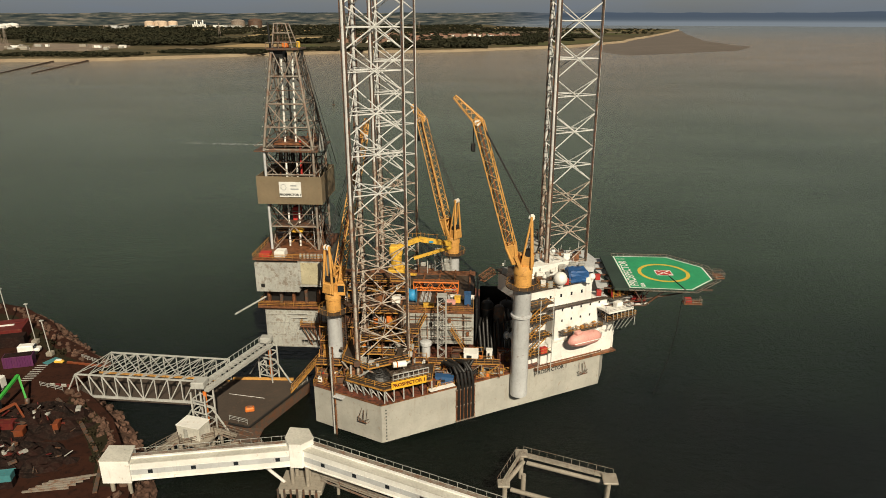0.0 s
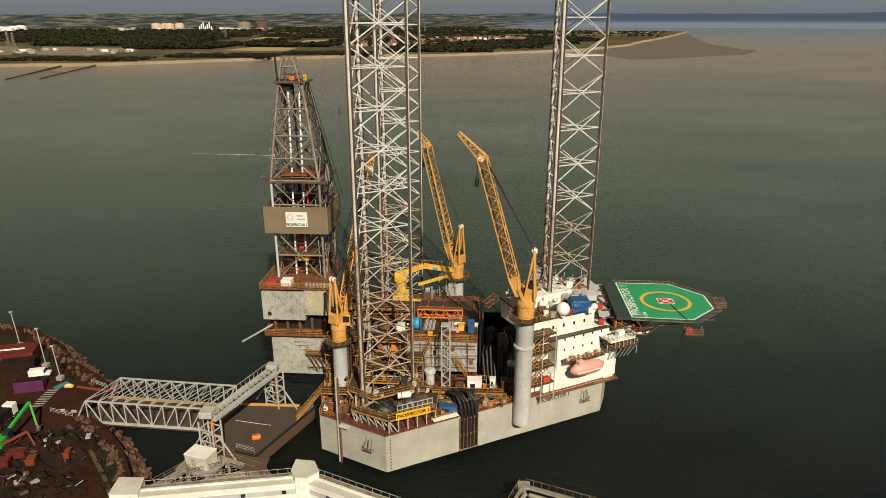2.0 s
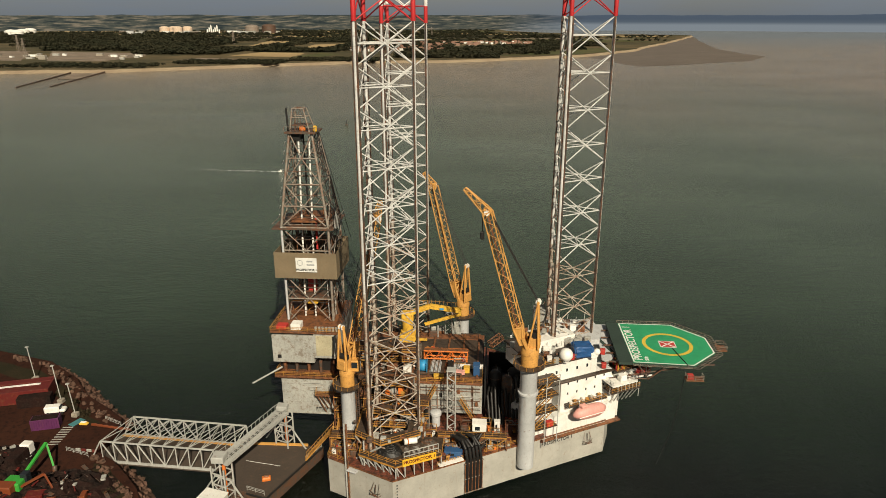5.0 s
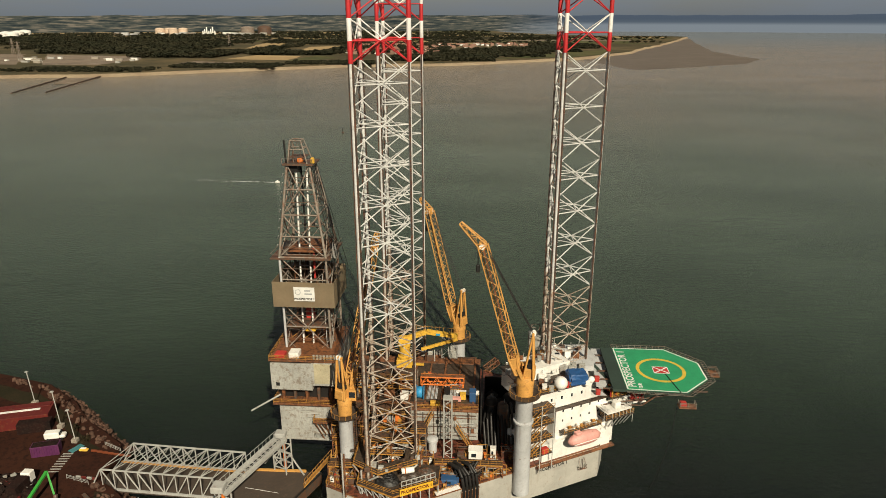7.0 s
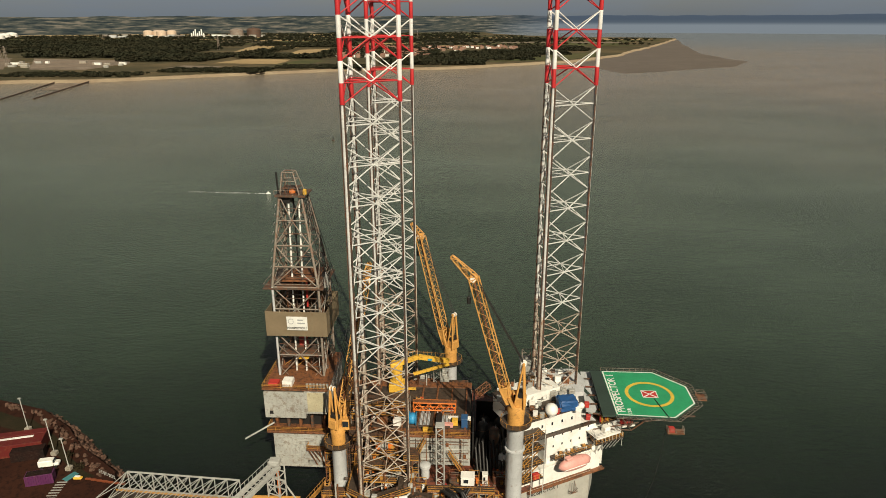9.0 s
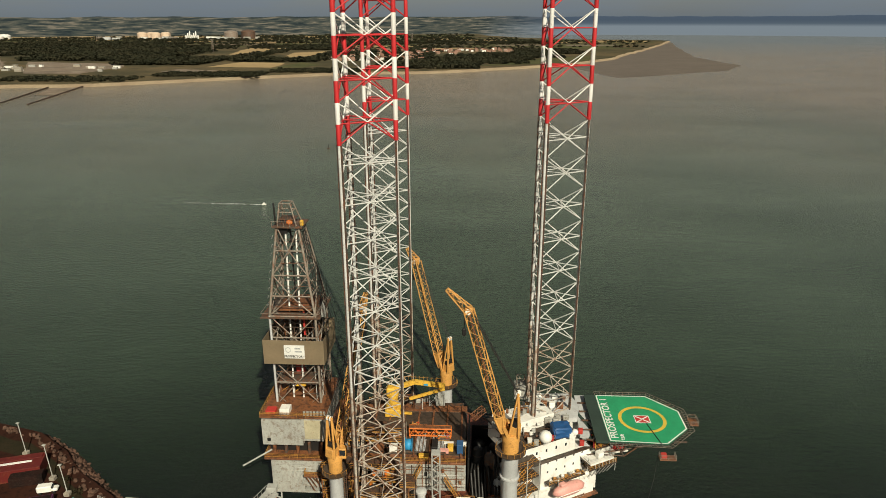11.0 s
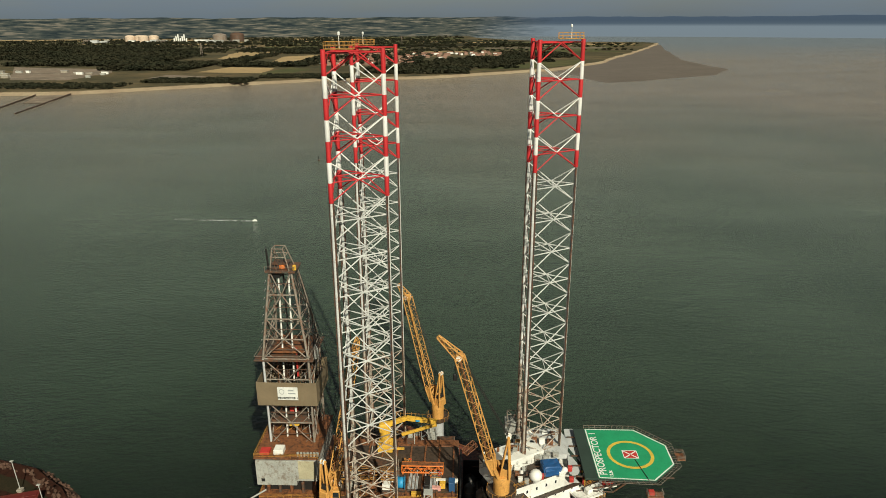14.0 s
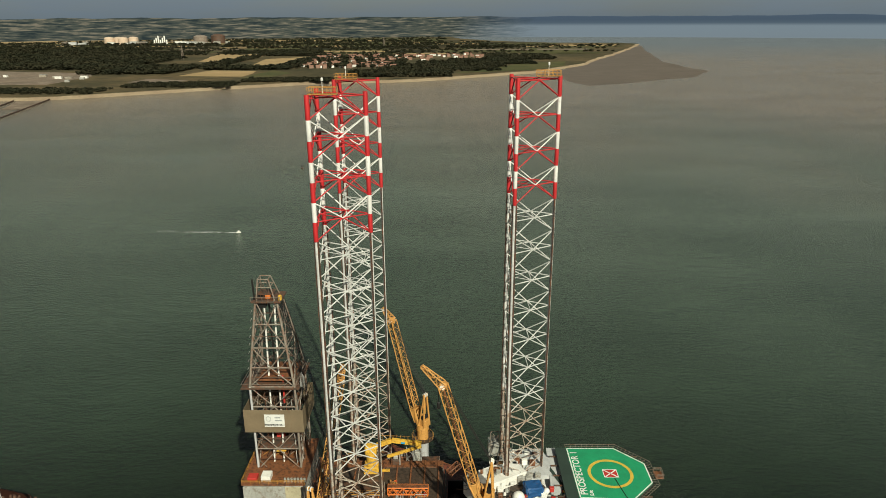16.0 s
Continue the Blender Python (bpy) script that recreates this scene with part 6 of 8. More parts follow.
tarp_heap(-18.6, 105.6, 12.45, 2.6, 1.9, 1.3, M_BLACK, 1, "coiled black hose heap on the platform")
tarp_heap(-14.6, 107.6, 12.45, 3.0, 2.0, 0.9, M_DECKBROWN, 2, "brown tarpaulin covered heap on the platform")
tarp_heap(-11.2, 108.6, 12.45, 2.0, 1.6, 0.8, M_DARKSTEEL, 3, "dark rope heap on the platform")
ch = thing("coiled_hose", (-18.6, 105.6, 13.15), "loosely coiled black hoses on the platform", "hose coil")
for k in range(3):
    r = 1.9 - 0.35 * k
    ring_pts = [Vector((-18.6 + r * math.cos(2 * math.pi * i / 14), 105.6 + r * 0.75 * math.sin(2 * math.pi * i / 14), 13.3 + 0.35 * k)) for i in range(15)]
    for a, b in zip(ring_pts, ring_pts[1:]):
        bar("hose", a, b, 0.17, M_BLACK, ch, 6)


# ---- deck machinery ----
def skid(x, y, z, w, d, h, mats, seed, label, yaw=0.0):
    """A machinery skid: base frame, tank or block, motor, pipes and a cage of posts."""
    q = random.Random(seed)
    t = thing("equipment_skid", (x, y, z), label, "machinery", "machinery skids")
    c = (x, y, 0)
    part("base_frame", box_bm(x - w / 2, x + w / 2, y - d / 2, y + d / 2, z, z + 0.25, 0.03, c, yaw), mats[1], t)
    part("machine_block", box_bm(x - w * 0.42, x + w * 0.1, y - d * 0.36, y + d * 0.36, z + 0.25, z + h * q.uniform(0.5, 0.85), 0.08, c, yaw), mats[0], t)
    part("control_box", box_bm(x + w * 0.18, x + w * 0.42, y - d * 0.4, y - d * 0.05, z + 0.25, z + h * q.uniform(0.4, 0.8), 0.05, c, yaw), mats[2], t)
    r = min(w, d) * 0.2
    bar("drum", (x + w * 0.12, y + d * 0.2, z + 0.3 + r), (x + w * 0.45, y + d * 0.2, z + 0.3 + r), r, mats[2], t, 12)
    for i in range(5):
        px, py = x + q.uniform(-0.5, 0.5) * w, y + q.uniform(-0.5, 0.5) * d
        hh = h * q.uniform(0.5, 1.1)
        bar("pipe", (px, py, z + 0.2), (px, py, z + hh), 0.07, mats[1], t, 6)
        bar("pipe", (px, py, z + hh), (x + q.uniform(-0.5, 0.5) * w, py, z + hh), 0.07, mats[1], t, 6)
    for sx in (-0.5, 0.5):
        for sy in (-0.5, 0.5):
            bar("frame_post", (x + sx * w, y + sy * d, z), (x + sx * w, y + sy * d, z + h), 0.07, mats[3], t, 4)
    for sy in (-0.5, 0.5):
        bar("frame_rail", (x - w / 2, y + sy * d, z + h), (x + w / 2, y + sy * d, z + h), 0.07, mats[3], t, 4)
    for sx in (-0.5, 0.5):
        bar("frame_rail", (x + sx * w, y - d / 2, z + h), (x + sx * w, y + d / 2, z + h), 0.07, mats[3], t, 4)
    return t


PAL = [(M_GREY, M_RUST, M_ORANGE, M_YELLOW), (M_DARKSTEEL, M_RUST, M_GREY, M_YELLOW), (M_RUST, M_DARKSTEEL, M_WHITE, M_YELLOW), (M_LIGHTGREY, M_DARKSTEEL, M_RED, M_GALV), (M_DECKRED, M_DARKSTEEL, M_YELLOW, M_RUST)]
LB = ["grey pump skid with rusty pipes in a yellow frame", "dark steel machinery skid with pipes and valves", "rust-stained manifold skid with white control box", "pale grey pump unit with red drum", "red-brown winch skid with yellow guard frame"]
SPOTS = [(-29.5, 110.6, 2.0, 1.6, 1.6), (-26.2, 108.6, 2.4, 1.8, 1.9), (-22.4, 107.6, 2.4, 1.6, 1.8), (-26.5, 112.6, 2.2, 1.8, 2.2), (-8.0, 108.6, 2.4, 1.8, 1.7), (-5.2, 111.4, 2.6, 2.0, 1.8), (-8.6, 113.6, 2.8, 2.2, 2.0), (-11.6, 116.4, 2.6, 2.0, 2.4), (-4.6, 114.8, 2.4, 1.8, 1.8), (-1.4, 113.2, 2.0, 1.6, 1.6), (1.6, 112.8, 2.2, 1.6, 1.6), (4.4, 114.2, 2.2, 1.5, 1.5), (2.2, 116.2, 2.4, 2.0, 2.2), (-13.6, 119.2, 2.4, 2.0, 3.0), (-4.0, 119.6, 2.6, 1.8, 2.4), (-29.4, 118.4, 2.4, 2.0, 3.0), (-26.8, 119.4, 2.2, 2.0, 3.6), (-12.2, 113.2, 2.2, 1.8, 2.0), (-30.2, 113.4, 1.6, 1.6, 1.4), (5.6, 119.4, 2.4, 2.2, 2.4), (0.2, 119.4, 2.2, 1.8, 2.6)]
for i, (x, y, w, d, h) in enumerate(SPOTS):
    skid(x, y, DECK + 0.1, w, d, h, PAL[i % 5], 100 + i, LB[i % 5])


M_GRATE = paint("open_grating", (0.05, 0.032, 0.02), 0.5, (0.12, 0.05, 0.022), 0.5, 0.85, False)


# open multi-level service frames packed with gear
def service_frame(x0, x1, y0, y1, levels, seed, label, density=1.0):
    q = random.Random(seed)
    t = thing("service_frame", ((x0 + x1) / 2, (y0 + y1) / 2, levels[0]), label, "steel frame", "service frames")
    nx = max(1, round((x1 - x0) / 3.2))
    for i in range(nx + 1):
        x = x0 + (x1 - x0) * i / nx
        for y in (y0, y1):
            bar("column", (x, y, levels[0]), (x, y, levels[-1] + 0.1), 0.14, M_DERRICK if i % 2 else M_RUST, t, 4)
    for k, z in enumerate(levels[1:]):
        box("floor", x0, x1, y0, y1, z, z + 0.14, M_GRATE, t, 0.02)
        bar("toe_beam", (x0, y0, z), (x1, y0, z), 0.17, M_YELLOW, t, 4)
        for h in (0.55, 1.1):
            bar("rail", (x0, y0, z + h), (x1, y0, z + h), 0.045, M_YELLOW, t, 4)
        for i in range(int((x1 - x0) / 1.6) + 1):
            bar("rail_post", (x0 + i * 1.6, y0, z), (x0 + i * 1.6, y0, z + 1.1), 0.045, M_YELLOW, t, 4)
    for a, b in zip(levels, levels[1:]):
        for i in range(nx):
            if q.random() < 0.5:
                xa, xb = x0 + (x1 - x0) * i / nx, x0 + (x1 - x0) * (i + 1) / nx
                bar("bracing", (xa, y0, a), (xb, y0, b), 0.1, M_DERRICK if q.random() < 0.6 else M_YELLOW, t, 4)
        for j in range(int((x1 - x0) * 1.9 * density)):
            x, y = q.uniform(x0 + 0.5, x1 - 0.5), q.uniform(y0 + 0.4, y1 - 0.4)
            w, h = q.uniform(0.14, 0.6), q.uniform(0.35, (b - a) * 0.7)
            m = q.choice((M_DARKSTEEL, M_RUST, M_GREY, M_ORANGE, M_BLACK, M_DECKRED, M_GALV, M_WHITE, M_BLACK, M_YELLOW))
            if q.random() < 0.45:
                bar("vessel", (x, y, a + 0.15), (x, y, a + 0.15 + h), w * 0.55, m, t, 9)
            else:
                box("unit", x - w, x + w, y - 0.35, y + 0.35, a + 0.15, a + 0.15 + h, m, t, 0)
        for j in range(5):
            z, y = q.uniform(a + 0.4, b - 0.2), q.uniform(y0, y1)
            bar("pipe_run", (x0, y, z), (x1, y, z), q.uniform(0.06, 0.13), q.choice((M_GALV, M_RUST, M_DARKSTEEL)), t, 6)
    # Black sheet added behind the gear to give the gaps their shade.
    box("shade_sheet", x0, x1, y1 + 0.02, y1 + 0.08, levels[0], levels[-1], M_BLACK, t, 0)
    return t


D = DECK + 0.11
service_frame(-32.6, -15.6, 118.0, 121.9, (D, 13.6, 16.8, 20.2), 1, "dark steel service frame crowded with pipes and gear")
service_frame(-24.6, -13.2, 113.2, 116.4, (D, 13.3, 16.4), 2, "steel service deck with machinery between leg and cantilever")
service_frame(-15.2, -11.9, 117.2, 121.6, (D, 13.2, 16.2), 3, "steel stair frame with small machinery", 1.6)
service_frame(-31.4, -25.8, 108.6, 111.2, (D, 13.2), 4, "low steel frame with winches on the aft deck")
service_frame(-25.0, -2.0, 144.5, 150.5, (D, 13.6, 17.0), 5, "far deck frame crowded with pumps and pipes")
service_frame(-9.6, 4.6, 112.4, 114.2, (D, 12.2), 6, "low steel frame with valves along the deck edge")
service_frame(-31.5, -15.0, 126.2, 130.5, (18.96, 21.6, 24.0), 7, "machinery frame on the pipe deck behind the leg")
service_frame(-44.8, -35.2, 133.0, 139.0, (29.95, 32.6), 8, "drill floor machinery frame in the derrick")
cage = thing("ladder_cage", (-26.4, 114.2, DECK), "dark caged ladder beside the crane pedestal", "ladder")
for k in range(4):
    bar("stile", (-26.7 + 0.5 * (k % 2), 113.6 + 0.6 * (k // 2), D), (-26.7 + 0.5 * (k % 2), 113.6 + 0.6 * (k // 2), 22), 0.06, M_DARKSTEEL, cage, 4)
for i in range(24):
    bar("hoop", (-26.8, 113.5, D + 0.5 + i * 0.48), (-26.1, 113.5, D + 0.5 + i * 0.48), 0.05, M_DARKSTEEL, cage, 4)


# jacking structures round the legs
def jack_house(cx, cy, seed, z0=DECK + 0.1, tall=5.6):
    t = thing("jacking_frame", (cx, cy, z0), "rusty jacking frame with yellow-railed platforms round a leg", "jacking frame", "jacking frames")
    q = random.Random(seed)
    R = 10.5 / math.sqrt(3)
    for a in (0, 2 * math.pi / 3, 4 * math.pi / 3):
        x, y = cx + R * math.cos(a), cy + R * math.sin(a)
        for sx in (-1, 1):
            for sy in (-1, 1):
                bar("guide_post", (x + sx * 1.1, y + sy * 1.1, z0), (x + sx * 1.1, y + sy * 1.1, z0 + tall), 0.2, M_GALV if sx < 0 else M_RUST, t, 4)
        for k in range(4):
            z = z0 + 0.8 + k * 1.2
            box("jack_motor", x - 1.5, x - 0.55, y - 0.5, y + 0.5, z, z + 0.8, M_DARKSTEEL if k % 2 else M_RUST, t, 0.1)
            box("jack_motor", x + 0.55, x + 1.5, y - 0.5, y + 0.5, z, z + 0.8, M_RUST if k % 2 else M_GREY, t, 0.1)
    zt = z0 + tall
    rim = [(cx + (R + 2.0) * math.cos(a), cy + (R + 2.0) * math.sin(a)) for a in (-1.05, 1.05, math.pi)]
    hexa = [(cx + (R + 1.4) * math.cos(a), cy + (R + 1.4) * math.sin(a)) for a in (-0.45, 0.45, 1.64, 2.54, 3.74, 4.64)]
    hexi = [(cx + (R - 1.6) * math.cos(a), cy + (R - 1.6) * math.sin(a)) for a in (-0.45, 0.45, 1.64, 2.54, 3.74, 4.64)]
    for i in range(6):
        j = (i + 1) % 6
        bm = bmesh.new()
        vs = [bm.verts.new((*p, zt + dz)) for dz in (0, 0.15) for p in (hexa[i], hexa[j], hexi[j], hexi[i])]
        for f in ((3, 2, 1, 0), (4, 5, 6, 7), (0, 1, 5, 4), (1, 2, 6, 5), (2, 3, 7, 6), (3, 0, 4, 7)):
            bm.faces.new([vs[k] for k in f])
        part("platform", bm, M_DECKBROWN, t)
        bar("platform_beam", (*hexa[i], zt), (*hexa[j], zt), 0.2, M_YELLOW, t, 4)
        for h in (0.55, 1.1):
            bar("platform_rail", (*hexa[i], zt + h), (*hexa[j], zt + h), 0.05, M_YELLOW, t, 4)
        for k in range(4):
            p = Vector((*hexa[i], zt)).lerp(Vector((*hexa[j], zt)), k / 4)
            bar("platform_post", p, p + Vector((0, 0, 1.1)), 0.045, M_YELLOW, t, 4)
        bar("brace", (*hexa[i], z0), (*hexa[j], zt - 0.4), 0.22, M_GALV, t, 6)
        bar("brace", (*hexa[j], z0), (*hexa[i], zt - 0.4), 0.2, M_DERRICK, t, 6)
    for i in range(14):
        a = q.uniform(0, 6.28)
        r = R + q.uniform(-1.2, 1.2)
        x, y = cx + r * math.cos(a), cy + r * math.sin(a)
        s = q.uniform(0.25, 0.7)
        box("gear_box", x - s, x + s, y - s * 0.8, y + s * 0.8, zt + 0.15, zt + 0.2 + s * q.uniform(0.8, 2.0), q.choice((M_GREY, M_RUST, M_ORANGE, M_DARKSTEEL, M_WHITE, M_GALV)), t, 0.05)
    return t


jack_house(-19.67, 111.88, 1)
jack_house(-21.43, 149.88, 2)
drum = thing("cable_drum", (-14.8, 106.8, 15.2), "pale drum on the jacking platform rail", "drum")
bar("barrel", (-15.6, 104.8, 15.6), (-13.2, 105.6, 15.6), 0.6, M_WHITE, drum, 14)
bar("barrel_hoop", (-15.0, 105.0, 15.6), (-14.8, 105.07, 15.6), 0.66, M_ORANGE, drum, 14)

# pipe deck between the cantilever girders, with racked pipe, tool boxes and reels
pd = thing("pipe_deck", (-8, 130, 18.9), "grey plated pipe deck with rusty cross beams", "pipe deck")
box("plate", -32.0, -0.9, 125.3, 143.3, 18.5, 18.9, M_DECKBROWN, pd)
for i in range(9):
    box("cross_beam", -31 + i * 3.6, -30.6 + i * 3.6, 122.6, 146, 18.95, 19.25, M_RUST, pd, 0.02)
for i in range(26):
    x = -12.6 + 0.28 * i
    if 8 < i < 14:
        continue
    t = thing("drill_pipe", (x, 126, 19.3), "grey steel drill pipe racked on the pipe deck", "pipe", "racked pipes")
    bar("tube", (x, 125.5, 19.42), (x, 130.6 + (i % 4), 19.42), 0.12, M_LIGHTGREY if i % 3 else M_DERRICK, t, 8)
    bar("tool_joint", (x, 125.2, 19.42), (x, 125.6, 19.42), 0.15, M_DARKSTEEL, t, 8)
reel = thing("hose_reel", (-14, 127.4, 18.9), "bright blue steel hose reel", "reel")
bar("flange", (-15.0, 126.6, 20.6), (-14.8, 126.6, 20.6), 1.55, M_BRIGHTBLUE, reel, 20)
bar("flange", (-13.4, 126.6, 20.6), (-13.2, 126.6, 20.6), 1.55, M_BRIGHTBLUE, reel, 20)
bar("wound_hose", (-14.8, 126.6, 20.6), (-13.4, 126.6, 20.6), 1.3, M_BRIGHTBLUE, reel, 20)
box("stand", -15.2, -13.0, 125.8, 127.4, 18.9, 19.3, M_DARKSTEEL, reel)
gt = thing("gantry_beam", (-9.4, 131, 19.4), "orange lattice gantry beam across the pipe deck", "gantry")
truss(gt, (-14.4, 132.0, 20.8), (-4.4, 132.0, 20.8), 1.5, 1.9, 8, M_ORANGE, 0.16, 0.1)
for x in (-14.2, -4.6):
    bar("leg", (x, 132, 18.9), (x, 132, 19.9), 0.25, M_ORANGE, gt, 4)
box("walk_plate", -14.4, -4.4, 131.4, 132.6, 21.8, 21.95, M_RUST, gt)
railing([(-31, 122.4), (-0.9, 122.4), (-0.9, 128)], 18.9)
for x, y, w, d, h, m, lb in ((-2.2, 126.6, 1.4, 2.0, 2.4, M_BLUE, "dark blue tool container on the pipe deck"), (-4.4, 127.2, 1.3, 1.3, 1.3, M_KNUCKLE, "yellow tool box on the pipe deck"), (-5.8, 126.2, 2.0, 1.0, 0.8, M_PINK, "faded red crate on the pipe deck"), (-3.4, 129.0, 5.2, 0.7, 0.8, M_WHITE, "long white box on the pipe deck"), (-10.4, 124.0, 2.2, 0.8, 0.9, M_KNUCKLE, "yellow tool box at the girder rail"), (-8.0, 127.4, 1.2, 3.4, 1.6, M_BLACK, "black rubber covered machine on the pipe deck"), (-26, 128, 3.2, 2.4, 2.4, M_DARKSTEEL, "dark machinery house on the pipe deck"), (-21, 127, 2.4, 2.0, 2.0, M_RUST, "rusty tool house on the pipe deck"), (-29, 133, 3, 4, 3, M_GREY, "grey winch house on the pipe deck"), (-18, 133, 3.4, 3.0, 2.8, M_DARKSTEEL, "dark machinery house on the pipe deck"), (-17.6, 126.4, 1.8, 1.4, 1.5, M_WHITE, "white cabinet on the pipe deck")):
    t = thing("tool_box", (x, y, 18.9), lb, "box", "deck boxes")
    box("body", x - w / 2, x + w / 2, y - d / 2, y + d / 2, 18.95, 18.95 + h, m, t, 0.08)
    box("lid", x - w / 2 - 0.04, x + w / 2 + 0.04, y - d / 2 - 0.04, y + d / 2 + 0.04, 18.95 + h, 19.02 + h, m, t, 0.02)
# ribs on the forward half of the near girder
for i in range(12):
    x = -14.6 + i * 1.18
    box("rib", x - 0.06, x + 0.06, 122.48, 122.6, 11.3, 18.3, M_GREY, cant, 0)
for z in (13.0, 15.6):
    bar("side_pipe", (-15.5, 122.3, z), (-1.0, 122.3, z), 0.11, M_GALV, cant, 6)
# lattice tower, drum tank and grey cabinets in front of the girder
lt = thing("lattice_tower", (-7.3, 119, DECK), "pale grey square lattice access tower", "tower")
truss(lt, (-7.3, 119.2, DECK + 0.1), (-7.3, 119.2, 23.8), 1.7, 1.7, 12, M_GALV, 0.12, 0.075, up=Vector((0, 1, 0)))
box("tower_cap", -8.3, -6.3, 118.2, 120.2, 23.8, 24.0, M_GALV, lt)
tk = thing("storage_tank", (-10.8, 121, DECK), "pale grey upright tank with a flared top", "tank")
lathe("shell", (-10.8, 120.8), [(0.95, DECK + 0.1), (0.95, 11.6), (1.25, 11.9), (1.25, 12.5), (0.9, 12.7)], M_LIGHTGREY, tk, 20)
for x, y, w, d, h, m, lb in ((-1.2, 118.6, 3.0, 2.2, 2.6, M_WHITE, "white deck cabin with dark window"), (-6.2, 109.6, 3.6, 1.8, 1.7, M_BLUE, "dark blue steel container near the deck edge"), (2.6, 119.0, 1.2, 1.2, 2.8, M_WHITE, "white tall electrical cabinet on deck"), (-4.4, 117.2, 1.4, 1.0, 2.0, M_DARKSTEEL, "dark framed gas bottle rack on deck"), (-13.8, 116.6, 1.6, 1.4, 3.4, M_GREY, "grey green switchgear cabinet on deck"), (-30.6, 109.0, 1.0, 0.9, 0.8, M_WHITE, "small white box on the aft deck")):
    t = thing("deck_cabinet", (x, y, DECK + 0.1), lb, "cabinet", "deck cabinets")
    box("body", x - w / 2, x + w / 2, y - d / 2, y + d / 2, DECK + 0.1, DECK + 0.1 + h, m, t, 0.07)
    box("roof", x - w / 2 - 0.06, x + w / 2 + 0.06, y - d / 2 - 0.06, y + d / 2 + 0.06, DECK + 0.1 + h, DECK + 0.2 + h, m, t, 0.02)
    box("panel", x - w * 0.3, x + w * 0.05, y - d / 2 - 0.03, y - d / 2, DECK + 0.1 + h * 0.45, DECK + 0.1 + h * 0.8, M_GLASS, t, 0)
stairs((-14.0, 119.8, 12.4), (-10.8, 121.4, 18.6), 1.0, M_YELLOW)
stairs((-1.6, 120.6, DECK + 0.2), (-5.6, 121.8, 15.2), 1.0, M_YELLOW)
stairs((-24.2, 113.0, DECK + 0.2), (-24.2, 117.4, 15.6), 1.0, M_YELLOW)
stairs((-31.2, 108.8, DECK + 0.2), (-31.0, 112.4, 13.4), 0.9, M_YELLOW)
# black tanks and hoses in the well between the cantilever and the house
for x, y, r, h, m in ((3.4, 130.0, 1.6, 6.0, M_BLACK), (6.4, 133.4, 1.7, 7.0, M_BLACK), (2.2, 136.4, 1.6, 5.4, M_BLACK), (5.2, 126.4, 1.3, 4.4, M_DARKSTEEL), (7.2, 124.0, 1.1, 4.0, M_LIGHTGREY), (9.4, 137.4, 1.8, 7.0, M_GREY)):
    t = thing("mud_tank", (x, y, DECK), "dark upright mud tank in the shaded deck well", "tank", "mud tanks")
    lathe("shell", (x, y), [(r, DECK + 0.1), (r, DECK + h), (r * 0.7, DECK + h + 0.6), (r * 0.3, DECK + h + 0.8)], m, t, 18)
    bar("vent_pipe", (x, y, DECK + h), (x, y, DECK + h + 1.6), 0.14, M_DARKSTEEL, t, 6)
# Black plates and a black floor sheet close in the well.
bb = thing("well_wall", (1.4, 127, DECK), "black plate wall beside the cantilever", "wall")
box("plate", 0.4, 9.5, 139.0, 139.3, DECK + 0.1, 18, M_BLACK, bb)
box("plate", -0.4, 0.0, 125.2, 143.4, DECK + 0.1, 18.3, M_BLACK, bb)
box("floor_sheet", 0.2, 9.8, 121.8, 139.0, DECK + 0.11, DECK + 0.2, M_BLACK, bb)
for i in range(9):
    t = thing("flexible_hose", (1 + i * 0.8, 122, DECK), "thick black flexible hose across the deck", "hose", "black hoses")
    pts = [Vector((1.0 + i * 0.75, 121.5, DECK + 0.6)), Vector((0.4 + i * 0.8, 125, 14.5 + (i % 3) * 0.8)), Vector((1.0 + i * 0.7, 130, 16.2 - (i % 2))), Vector((2.0 + i * 0.5, 136, 14.0))]
    for a, b in zip(pts, pts[1:]):
        bar("hose", a, b, 0.28, M_BLACK, t, 7)

# knuckle-boom pipe crane behind the leg
kc = thing("knuckle_crane", (-19.5, 142, 19), "bright yellow folded knuckle-boom pipe crane", "crane")
box("base", -21.4, -17.6, 140.2, 143.8, 18.9, 21.0, M_KNUCKLE, kc, 0.15)
lathe("slew_ring", (-19.5, 142), [(1.7, 21.0), (1.7, 21.6), (1.3, 21.8), (1.3, 24.6)], M_KNUCKLE, kc, 18)
box("house", -21.0, -18.0, 140.8, 143.2, 24.2, 26.6, M_KNUCKLE, kc, 0.3)
bar("main_boom", (-19.4, 141.6, 26.2), (-14.0, 141.6, 28.4), 0.5, M_KNUCKLE, kc, 4, r2=0.85)
bar("main_boom", (-14.0, 141.6, 28.4), (-6.4, 141.6, 27.4), 0.5, M_KNUCKLE, kc, 4, r2=0.8)
bar("fold_boom", (-6.4, 141.6, 26.6), (-15.2, 141.2, 23.8), 0.36, M_KNUCKLE, kc, 4, r2=0.5)
bar("ram", (-17.6, 141.4, 24.6), (-15.0, 141.4, 27.0), 0.16, M_GALV, kc, 8)
box("company_mark", -11.6, -10.6, 140.98, 141.04, 27.7, 28.2, M_BRIGHTBLUE, kc, 0)
bar("grab_frame", (-19.8, 140.6, 20.0), (-14.6, 140.6, 20.0), 0.35, M_KNUCKLE, kc, 4)
